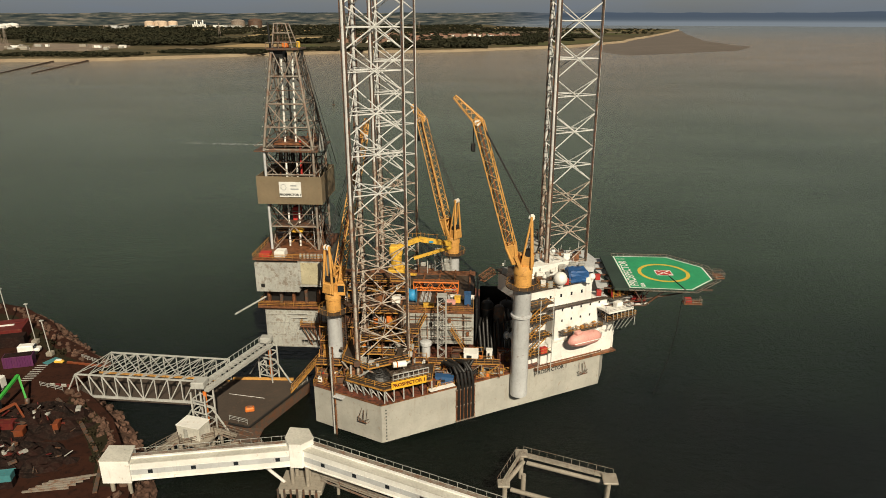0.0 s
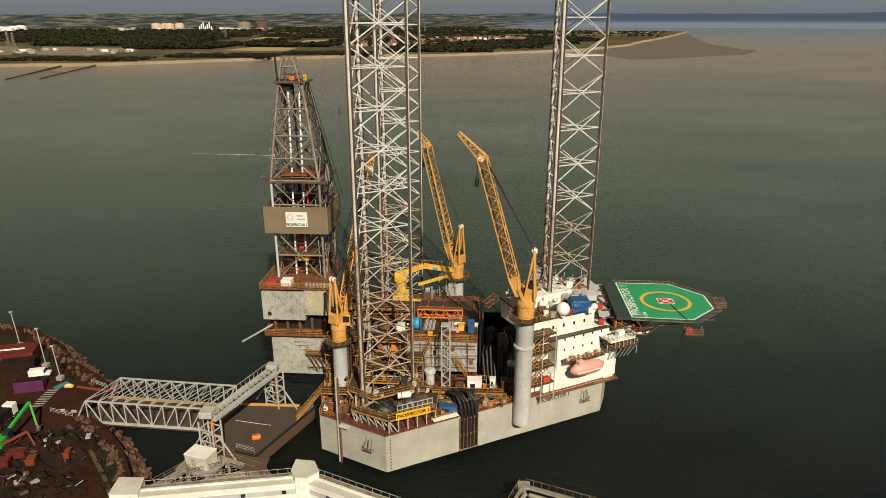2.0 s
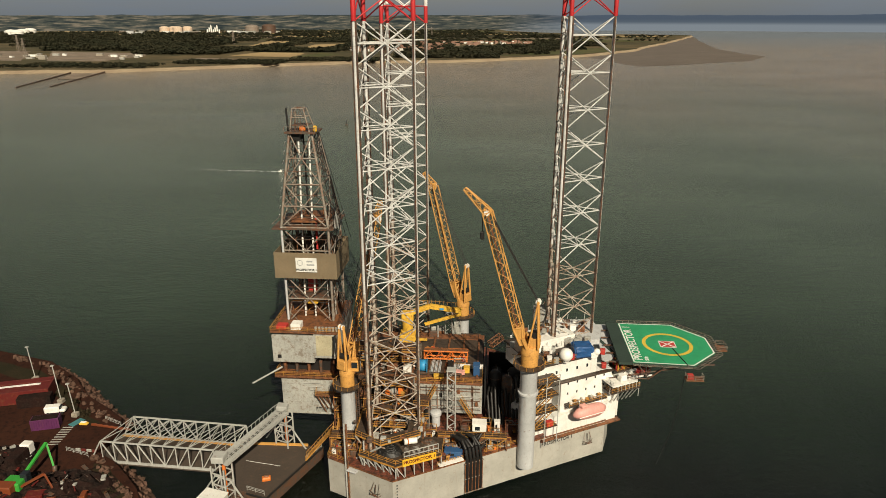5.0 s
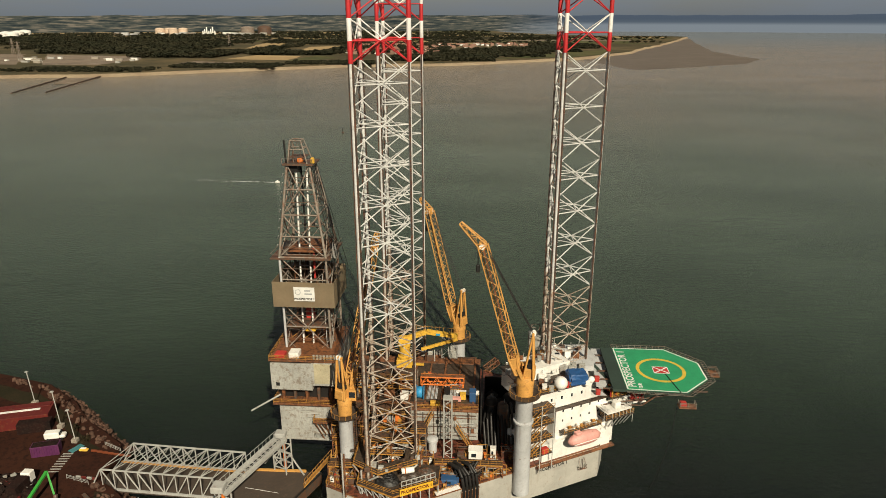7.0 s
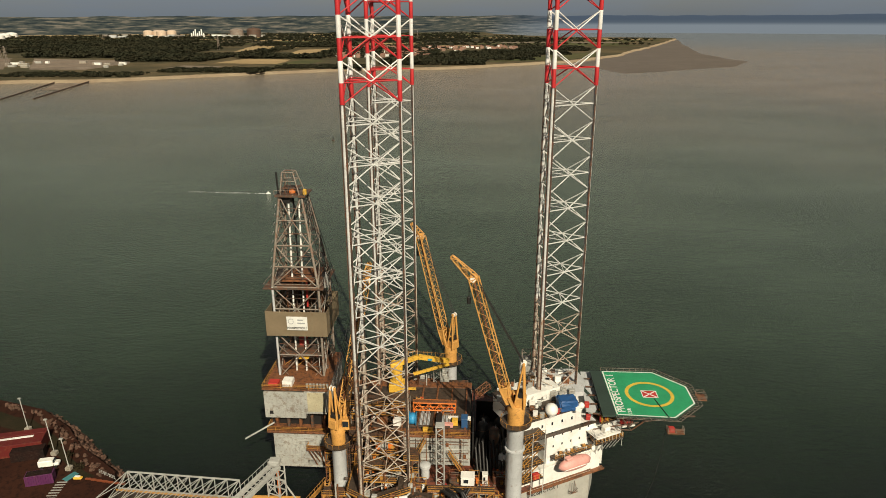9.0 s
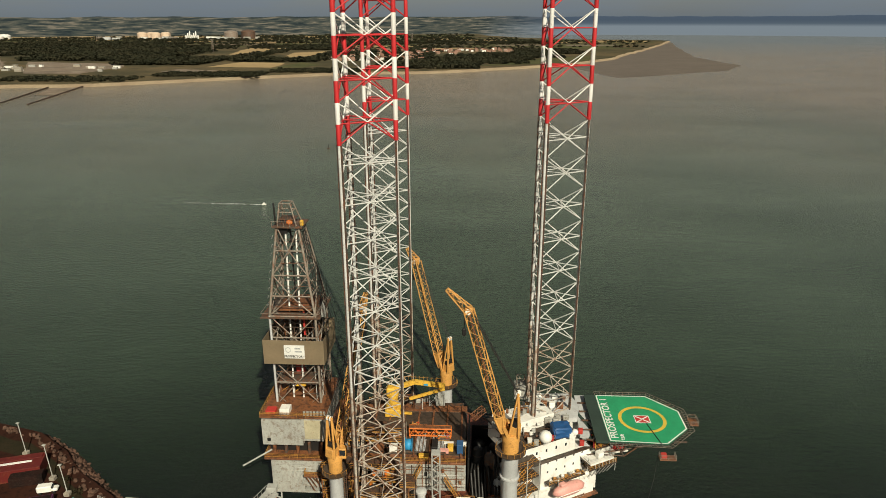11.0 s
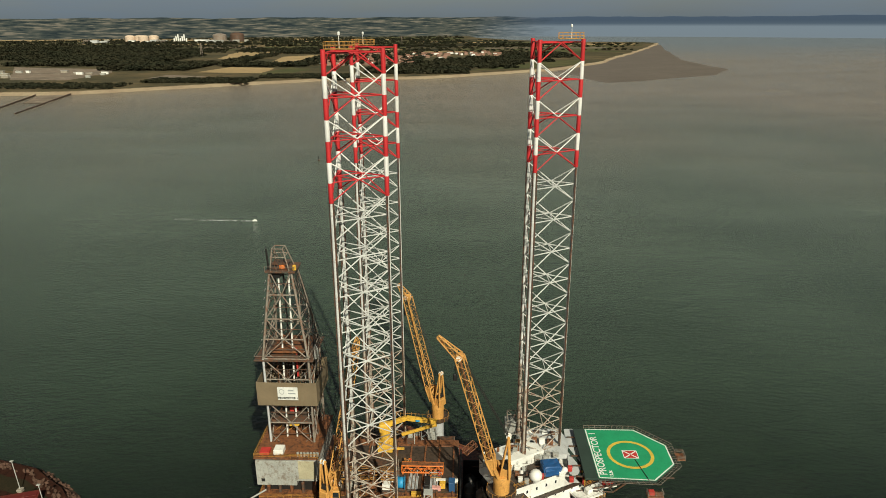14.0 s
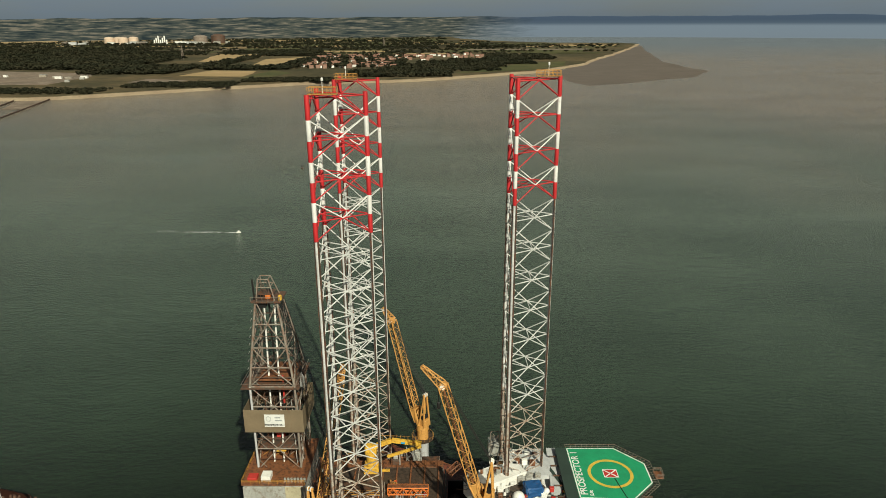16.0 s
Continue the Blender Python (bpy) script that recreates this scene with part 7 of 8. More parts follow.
for i in range(12):
    p = Vector((-17.4 + i * 0.95, 141.6, 29.2 - abs(i - 4) * 0.1))
    bar("boom_rail_post", p, p + Vector((0, 0, 0.9)), 0.05, M_YELLOW, kc, 4)
bar("boom_rail", (-17.4, 141.6, 29.9), (-7.0, 141.6, 29.4), 0.05, M_YELLOW, kc, 4)
lt2 = thing("lattice_tower", (-9.8, 147, 10), "pale grey square lattice access tower", "tower")
truss(lt2, (-9.8, 147, DECK + 0.1), (-9.8, 147, 24.0), 1.7, 1.7, 10, M_GALV, 0.12, 0.08, up=Vector((0, 1, 0)))
for i, (x, y, h, m) in enumerate(((-13.4, 145, 22, M_DARKSTEEL), (-11.8, 149, 20, M_RUST), (-8.0, 149, 21.5, M_GREY), (-5.8, 146.5, 18, M_DARKSTEEL), (-3.4, 148.4, 16, M_GREY), (-15.4, 148, 20, M_RUST), (-2.0, 144.8, 17.5, M_DARKSTEEL))):
    t = thing("pump_tower", (x, y, DECK), "dark tall pump housing with pipes on the far deck", "machinery", "pump towers")
    box("casing", x - 0.9, x + 0.9, y - 0.8, y + 0.8, DECK + 0.1, h - 1.5, m, t, 0.1)
    bar("riser_pipe", (x + 1.1, y - 0.6, DECK + 0.1), (x + 1.1, y - 0.6, h), 0.16, M_GALV, t, 7)
    bar("riser_pipe", (x - 1.1, y - 0.6, DECK + 0.1), (x - 1.1, y - 0.6, h - 1), 0.13, M_RUST, t, 7)
    box("head", x - 0.6, x + 0.6, y - 0.6, y + 0.6, h - 1.5, h - 0.4, M_GREY, t, 0.15)
flr = thing("flare_frame", (1.2, 140, 18), "rusty lattice frame of a stowed burner boom", "burner boom")
truss(flr, (0.6, 140.5, 19.2), (3.4, 142.5, 20.6), 1.4, 1.4, 5, M_RUST, 0.1, 0.07)


# pipe manifolds and cable trays between the machines
def pipe_manifold(x, y, z, w, d, h, seed, label):
    q = random.Random(seed)
    t = thing("pipe_manifold", (x, y, z), label, "pipework", "pipe manifolds")
    for sx in (-0.5, 0.5):
        for sy in (-0.5, 0.5):
            bar("frame_post", (x + sx * w, y + sy * d, z), (x + sx * w, y + sy * d, z + h), 0.08, M_RUST, t, 4)
    for k in range(9):
        m = q.choice((M_RUST, M_YELLOW, M_GALV, M_DARKSTEEL, M_RUST, M_GREY))
        r, zz = q.uniform(0.05, 0.13), z + h * q.uniform(0.15, 1.0)
        yy = y + q.uniform(-0.5, 0.5) * d
        bar("header_pipe", (x - w * 0.55, yy, zz), (x + w * 0.55, yy, zz), r, m, t, 6)
        px = x + q.uniform(-0.5, 0.5) * w
        bar("drop_pipe", (px, yy, z), (px, yy, zz), r, m, t, 6)
        bar("cross_pipe", (px, y - d * 0.5, zz + 0.1), (px, y + d * 0.5, zz + 0.1), r * 0.8, m, t, 5)
        lathe("valve_wheel", (px, yy), [(0.26, zz + 0.22), (0.26, zz + 0.3)], q.choice((M_RED, M_ORANGE, M_BLACK, M_YELLOW)), t, 8)
    for k in (0.45, 0.9):
        bar("guard_rail", (x - w / 2, y - d / 2, z + h * k), (x + w / 2, y - d / 2, z + h * k), 0.05, M_YELLOW, t, 4)
    return t


MANIFOLDS = ["rust-brown pipe manifold with small valve wheels", "ochre and rust pipework in a low frame", "grey and rusty pipes with yellow guard rails"]
q = random.Random(900)
for i in range(15):
    if i < 7:
        x, y = q.uniform(-12.0, 8.0), 0
        y = 108.6 + (x + 12.0) * 0.5 + q.uniform(0.0, 6.5)
        z = DECK + 0.1
    elif i < 11:
        x, y, z = q.uniform(-30.0, -22.0), q.uniform(107.8, 113.0), DECK + 0.1
    else:
        x, y, z = q.uniform(-30.0, -3.0), q.uniform(126.5, 142.0), 18.9
    pipe_manifold(x, y, z, q.uniform(1.6, 3.4), q.uniform(1.0, 1.8), q.uniform(1.2, 2.6), 910 + i, MANIFOLDS[i % 3])


# ---- house fittings ----
before_fittings = set(scene.collection.objects)
lb = thing("lifeboat", on_side(42.5, 13.5, 1.6), "faded pink-red enclosed lifeboat hung in davits", "lifeboat")
bm = bmesh.new()
rings = []
LBL, n = 8.4, 12
for i in range(n + 1):
    f = i / n
    u = 2 * f - 1
    k = max(0.05, (1 - abs(u) ** 3.2)) ** 0.6
    c = on_side(42.5 + u * LBL / 2, 0, 1.9)
    rings.append([bm.verts.new(c + side_out * (math.cos(a) * 1.4 * k) + Vector((0, 0, 15.4 + (1.65 if math.sin(a) > 0 else 1.45) * k * math.sin(a)))) for a in (2 * math.pi * j / 14 for j in range(14))])
for a, b in zip(rings, rings[1:]):
    for j in range(14):
        bm.faces.new((a[j], a[(j + 1) % 14], b[(j + 1) % 14], b[j]))
bm.faces.new(rings[0])
bm.faces.new(rings[-1][::-1])
part("hull", bm, M_PINK, lb, smooth=True)
bar("gunwale", on_side(38.9, 15.4, 3.35), on_side(46.1, 15.4, 3.35), 0.09, M_WHITE, lb, 5)
side_box("cockpit", 40.0, 41.6, -2.5, -1.2, 16.7, 17.4, M_PINK, lb, 0.15)
for s in (39.6, 45.4):
    bar("davit", on_side(s, 16.7, -0.6), on_side(s, 18.6, 1.9), 0.16, M_WHITE, lb, 4)
    bar("fall_rope", on_side(s, 18.6, 1.9), on_side(s, 16.9, 1.9), 0.05, M_GALV, lb, 4)
dp = thing("davit_platform", on_side(42.5, 18.4, 0), "ochre-railed boat platform above the lifeboat", "platform")
side_box("deck", 38.0, 48.0, -0.7, 1.25, 16.5, 16.7, M_DECKBROWN, dp)
railing([on_side(38.1, 16.7, 0.6), on_side(47.9, 16.7, 0.6)], 0, M_YELLOW)
for i in range(8):
    s = 39.2 + i * 1.05
    part("stowed_raft", box_bm(on_side(s, 0, -0.4).x - 0.35, on_side(s, 0, -0.4).x + 0.35, on_side(s, 0, -0.4).y - 0.3, on_side(s, 0, -0.4).y + 0.3, 16.7, 17.3 + 0.3 * (i % 2), 0.1, yaw=27), (M_WHITE, M_YELLOW, M_GREY)[i % 3], dp)
# forward balconies and boat landing
fb = thing("forward_balcony", on_side(51.5, 15, 0), "pale railed balcony platforms at the house corner", "balcony")
side_box("deck", 48.2, 56.0, -1.8, 4.0, 17.8, 18.0, M_DECKBROWN, fb)
side_box("deck", 47.6, 54.2, -2.8, 2.0, 20.2, 20.4, M_WHITE, fb)
side_box("deck", 50.0, 57.6, -1.0, 5.0, 22.4, 22.6, M_DECKBROWN, fb)
side_box("winch", 50.4, 52.0, -1.8, -0.4, 20.4, 21.8, M_WHITE, fb, 0.1)
side_box("dark_locker", 48.4, 51.4, -1.4, 0.6, 18.0, 19.4, M_BLACK, fb, 0.05)
side_box("store", 53.2, 56.4, 1.0, 4.0, 18.0, 22.4, M_WHITE, fb, 0.05)
for s, z in ((48.4, 18.0), (55.8, 18.0), (47.8, 20.4), (54.0, 20.4), (57.4, 22.6)):
    bar("corner_post", on_side(s, z - 2.4, 1.5), on_side(s, z + 1.2, 1.5), 0.1, M_GALV, fb, 4)
railing([on_side(48.3, 18.0, -0.5), on_side(48.3, 18.0, 1.7), on_side(55.9, 18.0, 1.7), on_side(55.9, 18.0, -3.5)], 0, M_YELLOW)
railing([on_side(47.7, 20.4, 0), on_side(47.7, 20.4, 2.7), on_side(54.1, 20.4, 2.7), on_side(54.1, 20.4, -1.5)], 0, M_WHITE, "white railing round a small house balcony")
railing([on_side(50.0, 22.6, 0.9), on_side(57.5, 22.6, 0.9), on_side(57.5, 22.6, -4)], 0, M_YELLOW)
for i in range(6):
    bar("brace", on_side(49.0 + i, 20.2, 2.6), on_side(50.0 + i, 18.0, 1.6), 0.09, M_WHITE, fb, 4)
    bar("brace", on_side(49.0 + i * 1.3, 17.8, 1.6), on_side(49.6 + i * 1.1, 14.4, -0.4), 0.12, M_GALV, fb, 4)
rk = thing("rescue_boat", on_side(57.0, 20.6, 1.5), "small dark red rescue boat on its cradle", "boat")
p = on_side(57.4, 0, 0.4)
part("hull", box_bm(p.x - 1.7, p.x + 1.7, p.y - 0.9, p.y + 0.9, 20.4, 21.8, 0.5, yaw=15), M_RED, rk)
part("cradle", box_bm(p.x - 1.9, p.x + 1.9, p.y - 1.1, p.y + 1.1, 20.0, 20.3, 0.03, yaw=15), M_WHITE, rk)
bar("cradle_arm", (p.x - 1.5, p.y, 20.0), (p.x - 4.4, p.y + 0.6, 18.0), 0.14, M_GALV, rk, 4)
# side stairs and galleries at the aft end of the house
before_gallery = set(scene.collection.objects)
sg = thing("side_gallery", on_side(33, 12, 0.6), "ochre stacked galleries and stairs on the house end", "gallery")
for z in (13.6, 17.4, 21.0, 24.6):
    side_box("gallery_deck", 30.6, 36.8, -1.4, 1.6, z, z + 0.15, M_DECKBROWN, sg, 0.02)
    for i in range(7):
        q = on_side(30.7 + i, z + 0.15, 1.3)
        bar("rail_post", q, q + Vector((0, 0, 1.1)), 0.05, M_YELLOW, sg, 4)
    for h in (0.6, 1.2):
        bar("rail", on_side(30.7, z + h, 1.3), on_side(36.7, z + h, 1.3), 0.05, M_YELLOW, sg, 4)
for s in (30.7, 33.6, 36.7):
    bar("gallery_post", on_side(s, DECK + 0.1, 1.3), on_side(s, 25.8, 1.3), 0.12, M_GALV, sg, 4)
side_box("red_locker", 34.2, 35.8, -1.3, -0.3, 13.75, 15.0, M_RED, sg, 0.08)
side_box("inner_wall", 31.0, 37.2, 1.6, 2.0, DECK + 0.1, 22.4, M_WHITE, sg)
for a, b in ((13.75, 17.4), (17.55, 21.0), (21.15, 24.6)):
    stairs(on_side(31.2 if int(a) % 2 else 36.2, a, 0.5), on_side(35.8 if int(a) % 2 else 31.8, b, 0.5), 0.8, M_YELLOW)
# roof gear
dm = thing("satellite_dome", (16.5, 120.9, 26.8), "white satellite dome on the house roof", "satellite dome")
lathe("radome", (16.6, 121.2), [(0.6, 26.8), (0.7, 27.2)] + [(1.45 * math.cos(a), 28.5 + 1.45 * math.sin(a)) for a in np.linspace(-1.1, 1.45, 9)], M_WHITE, dm, 20)
dm2 = thing("satellite_dome", (24.4, 124, 26.8), "small white satellite dome on the house roof", "satellite dome")
lathe("radome", (23.4, 124.2), [(0.3, 26.8), (0.35, 27.1)] + [(0.75 * math.cos(a), 27.9 + 0.75 * math.sin(a)) for a in np.linspace(-1.1, 1.45, 8)], M_WHITE, dm2, 16)
tb = thing("covered_unit", (20, 124.4, 26.8), "machine under a blue tarpaulin on the house roof", "covered machine")
bm = box_bm(18.2, 22.4, 123.0, 126.4, 26.8, 29.4, 0.35, yaw=12)
bmesh.ops.subdivide_edges(bm, edges=bm.edges[:], cuts=2, use_grid_fill=True)
q = random.Random(5)
for v in bm.verts:
    v.co += Vector((q.uniform(-0.15, 0.15), q.uniform(-0.15, 0.15), q.uniform(-0.15, 0.15) if v.co.z > 27 else 0))
part("tarpaulin", bm, paint("tarp_blue", (0.02, 0.09, 0.26), 0.0), tb)
railing([on_side(31, 26.8, -1.4), on_side(46.2, 26.8, -1.4), on_side(46.2, 26.8, -8)], 0, M_YELLOW)
for i, (x, y, m) in enumerate(((18.0, 122.4, M_RED), (24.8, 125.4, M_RED), (22.6, 123.6, M_WHITE), (14.6, 120.6, M_GREY), (13.2, 121.2, M_WHITE), (25.6, 127.0, M_RED), (26.4, 128.6, M_GREY), (12.6, 123.0, M_RUST))):
    t = thing("roof_locker", (x, y, 26.8 if x < 25 else 22.6), "small painted steel locker on the house roof", "locker", "roof lockers")
    z = 26.8 if x < 25 else 22.6
    box("body", x - 0.5, x + 0.5, y - 0.4, y + 0.4, z, z + 1.1, m, t, 0.08)
    box("lid", x - 0.54, x + 0.54, y - 0.44, y + 0.44, z + 1.1, z + 1.2, m, t, 0.03)
for x, y in ((28.2, 126.2), (29.6, 127.0), (28.0, 128.6)):
    t = thing("gas_bottle", (x, y, 22.6), "red and yellow upright gas bottle cluster", "gas bottles", "gas bottles")
    for k in range(4):
        bar("bottle", (x + 0.35 * (k % 2), y + 0.35 * (k // 2), 22.6), (x + 0.35 * (k % 2), y + 0.35 * (k // 2), 24.2), 0.16, M_KNUCKLE if k % 2 else M_RED, t, 8)
# the house and its fittings stand 1.2 m lower than drawn, the block itself 2 m further forward
HOUSE_THINGS += [ob for ob in scene.collection.objects if ob not in before_fittings and ob.parent is None]
for ob in HOUSE_THINGS:
    ob.location.z -= 1.2
    if ob in before_gallery:
        ob.location += side_dir * 2.0
wd = thing("winged_deck", (27, 134, 22.5), "grey wedge-shaped roof deck leading to the helideck", "deck")
slab("plate", [(25.3, 128.1), (29.8, 127.6), (29.3, 146.4), (26.4, 146.4)], 22.62, 22.8, M_LIGHTGREY, wd)
for a, b in (((27.4, 127.0), (28.8, 130.2)), ((28.8, 130.2), (25.0, 141.0))):
    flat_line("green_stripe", a, b, 0.9, 22.84, M_DARKGREEN, wd)
mast = thing("radio_mast", (13.8, 136, 26.8), "grey stair tower and mast behind the forward leg", "mast")
truss(mast, (12.2, 140, DECK), (12.2, 140, 31.5), 2.0, 2.0, 10, M_DERRICK, 0.12, 0.08, up=Vector((0, 1, 0)))
box("cabin", 10.6, 13.4, 138.4, 141.6, 26.0, 29.6, M_GREY, mast, 0.1)
hs = thing("hanging_hose", (36, 122, 10), "thin dark hose hanging from helideck to the water", "hose")
pts = [Vector((41.6, 122.4, 22.6)), Vector((41.3, 122.5, 16.0)), Vector((40.4, 122.7, 9.0)), Vector((38.9, 122.9, 3.0)), Vector((38.0, 123.0, -0.3))]
for a, b in zip(pts, pts[1:]):
    bar("hose", a, b, 0.07, M_BLACK, hs, 5)

# grey vessels in the deep gap before the house
for x, y, r, z1, m in ((4.6, 126.6, 1.15, 18.6, M_DARKSTEEL), (2.0, 128.4, 1.3, 18.8, M_BLACK), (6.4, 123.8, 0.8, 13.8, M_LIGHTGREY)):
    t = thing("deck_vessel", (x, y, DECK + 0.1), "grey upright process vessel in the gap before the house", "vessel", "deck vessels")
    lathe("shell", (x, y), [(r, DECK + 0.1), (r, z1 - 0.5), (r * 0.75, z1), (r * 0.2, z1 + 0.15)], m, t, 18)
    lathe("band", (x, y), [(r + 0.05, z1 - 1.6), (r + 0.05, z1 - 1.4)], M_DARKSTEEL, t, 18)
    bar("vent", (x + r * 0.3, y, z1), (x + r * 0.3, y, z1 + 1.0), 0.08, M_GALV, t, 6)
# small vents and pipework on the house roof
q = random.Random(411)
for i in range(26):
    s, o = q.uniform(31.4, 46.0), q.uniform(2.2, 14.8)
    z = 29.4 if (34.4 < s < 43.6 and 7.4 < o < 12.6) else 26.8
    if z < 29 and 33.2 < s < 44.8 and 6.4 < o < 13.6:
        continue
    p = on_side(s, z, -o)
    t = thing("roof_vent", p, "small painted vent and pipe on the house roof", "roof vent", "roof vents")
    w, h = q.uniform(0.2, 0.55), q.uniform(0.4, 1.2)
    m = q.choice((M_GREY, M_WHITE, M_DARKSTEEL, M_RUST, M_GALV, M_YELLOW))
    box("cowl", p.x - w, p.x + w, p.y - w * 0.8, p.y + w * 0.8, z, z + h, m, t, 0.05)
    bar("pipe", (p.x + w + 0.15, p.y, z), (p.x + w + 0.15, p.y, z + h * q.uniform(1.0, 2.4)), 0.06, M_GALV, t, 5)
    bar("conduit", (p.x - w, p.y - w, z + 0.08), (p.x - w - q.uniform(0.8, 2.6), p.y - w + q.uniform(-0.5, 0.5), z + 0.08), 0.05, M_DARKSTEEL, t, 4)

# ---- far shore: fields, woods, village, gas works ----
def field(points, material, label, z=5.06, seed=0):
    sheet("field", ragged(list(points) + [points[0]], 6, seed, 60)[:-1], z, material, label, "field")


field([(-784, 2172), (-870, 2637), (-657, 2510), (-677, 2110)], M_WHEAT, "pale stubble field", 5.06, 1)
field([(-549, 1838), (-604, 2290), (-475, 2454), (-481, 1995), (-498, 1811)], M_WHEAT, "pale stubble field", 5.1, 2)
field([(-635, 1613), (-613, 1790), (-489, 1754), (-476, 1589)], M_WHEAT, "ochre stubble field", 5.14, 3)
field([(-468, 1544), (-455, 1785), (-380, 1690), (-423, 1495)], M_PASTURE, "green pasture behind the beach", 5.18, 4)
field([(-678, 1445), (-671, 1531), (-566, 1499), (-574, 1416)], M_BARE, "pale bare ground", 5.22, 5)
field([(-943, 1399), (-1188, 1792), (-883, 1705), (-829, 1598), (-822, 1396)], M_BARE, "bare industrial ground", 5.26, 6)
field([(-1700, 1500), (-1900, 1800), (-1250, 1800), (-1000, 1400)], M_BARE, "bare industrial ground", 5.3, 7)
field([(6, 1660), (208, 2009), (349, 2121), (313, 1899), (204, 1760)], M_PASTURE, "green pasture behind the beach", 5.34, 8)
field([(-900, 3300), (-300, 3250), (-250, 3450), (-950, 3520)], M_WHEAT, "pale distant field", 5.38, 9)
field([(-2900, 3900), (-1900, 4350), (-2000, 4500), (-3000, 4100)], M_WHEAT, "pale distant field", 5.42, 10)
field([(-1100, 4050), (-100, 4050), (-120, 4250), (-1160, 4300)], M_WHEAT, "pale distant field", 5.46, 11)
field([(-800, 2850), (-300, 2800), (-250, 3050), (-780, 3080)], M_PASTURE, "green pasture", 5.5, 12)
field([(300, 2600), (480, 2650), (640, 3050), (330, 3000)], M_PASTURE, "green marsh pasture", 5.54, 13)
field([(330, 3150), (760, 3250), (800, 3400), (330, 3400)], M_WHEAT, "pale dry marsh", 5.58, 14)
field([(-3300, 2900), (-2500, 3350), (-2600, 3600), (-3600, 3300)], M_WHEAT, "pale distant field", 5.62, 15)


def tree_mesh(seed):
    """A far tree: short trunk and a crown of many small leaf clumps."""
    q = random.Random(seed)
    vs, fs = [], []

    def tri(c, s):
        u = Vector((q.gauss(0, 1), q.gauss(0, 1), q.gauss(0, 1))).normalized() * s
        w = u.cross(Vector((q.gauss(0, 1), q.gauss(0, 1), q.gauss(0, 1)))).normalized() * s
        b = len(vs)
        vs.extend([tuple(c - u), tuple(c + w), tuple(c + u), tuple(c - w)])
        fs.append((b, b + 1, b + 2, b + 3))

    for lobe in range(4):
        o = Vector((q.uniform(-0.45, 0.45), q.uniform(-0.45, 0.45), q.uniform(0.45, 0.8)))
        for i in range(11):
            d = Vector((q.gauss(0, 1), q.gauss(0, 1), q.gauss(0, 0.8))).normalized() * 0.42 * q.uniform(0.5, 1)
            tri(o + d, 0.24)
    b = len(vs)
    for z, r in ((0, 0.06), (0.5, 0.04)):
        for k in range(4):
            vs.append((r * math.cos(k * 1.57), r * math.sin(k * 1.57), z))
    for k in range(4):
        fs.append((b + k, b + (k + 1) % 4, b + 4 + (k + 1) % 4, b + 4 + k))
    return vs, fs


def wood(name, polygons, count, size, seed, label):
    """Scattered trees joined into one far wood."""
    q = random.Random(seed)
    kinds = [tree_mesh(seed * 10 + k) for k in range(5)]
    V, F = [], []
    for n in range(count):
        x0, x1, y0, y1 = q.choice(polygons)
        x, y = q.uniform(x0, x1), q.uniform(y0, y1)
        s, a = size * q.uniform(0.6, 1.3), q.uniform(0, 6.28)
        c, d = math.cos(a) * s, math.sin(a) * s
        vs, fs = kinds[n % 5]
        b = len(V)
        V += [(x + c * v[0] * 1.4 - d * v[1] * 1.4, y + d * v[0] * 1.4 + c * v[1] * 1.4, 5 + v[2] * s) for v in vs]
        F += [tuple(b + i for i in f) for f in fs]
    return tagged(new(name, mesh_of(name, V, F, M_WOOD)), label, "trees", kind="stuff")


wood("woodland", [(-1250, -900, 1820, 2100), (-1500, -880, 2050, 2350), (-1900, -950, 2350, 2750), (-900, -680, 1660, 1900), (-2300, -1250, 2700, 3150)], 4200, 8.5, 1, "dark belt of woodland across the estuary")
wood("coastal_trees", [(-230, 0, 1560, 1700), (-180, 120, 1720, 1950), (0, 240, 1980, 2180), (120, 330, 2200, 2450), (-100, 150, 1850, 2060)], 1900, 7.5, 2, "dark trees and scrub behind the beach")
wood("hedgerow_trees", [(-680, -480, 2480, 2540), (-680, -640, 1850, 2350), (-640, -450, 1800, 1830), (-860, -500, 2650, 2760), (-2600, 200, 3380, 3430), (-1800, 0, 3560, 3600), (-1500, -100, 3950, 4000), (-900, 300, 3100, 3150), (-3400, -1800, 3650, 3720), (-460, -420, 1800, 2200)], 1700, 9, 3, "dark hedgerow trees between distant fields")
wood("shore_scrub", [(-1600, -900, 1120, 1240), (-900, -640, 1215, 1300), (-640, -430, 1330, 1420), (-440, -250, 1440, 1520)], 1500, 4.5, 4, "low scrub along the top of the beach")
wood("village_trees", [(-450, -120, 1850, 2450)], 260, 9, 5, "garden trees among the village houses")


# patchwork of fields and hedges running back to the horizon
def in_land(x, y, outline=tuple(shore + BACK)):
    inside = False
    for (x0, y0), (x1, y1) in zip(outline, outline[1:] + outline[:1]):
        if (y0 > y) != (y1 > y) and x < x0 + (y - y0) / (y1 - y0) * (x1 - x0):
            inside = not inside
    return inside


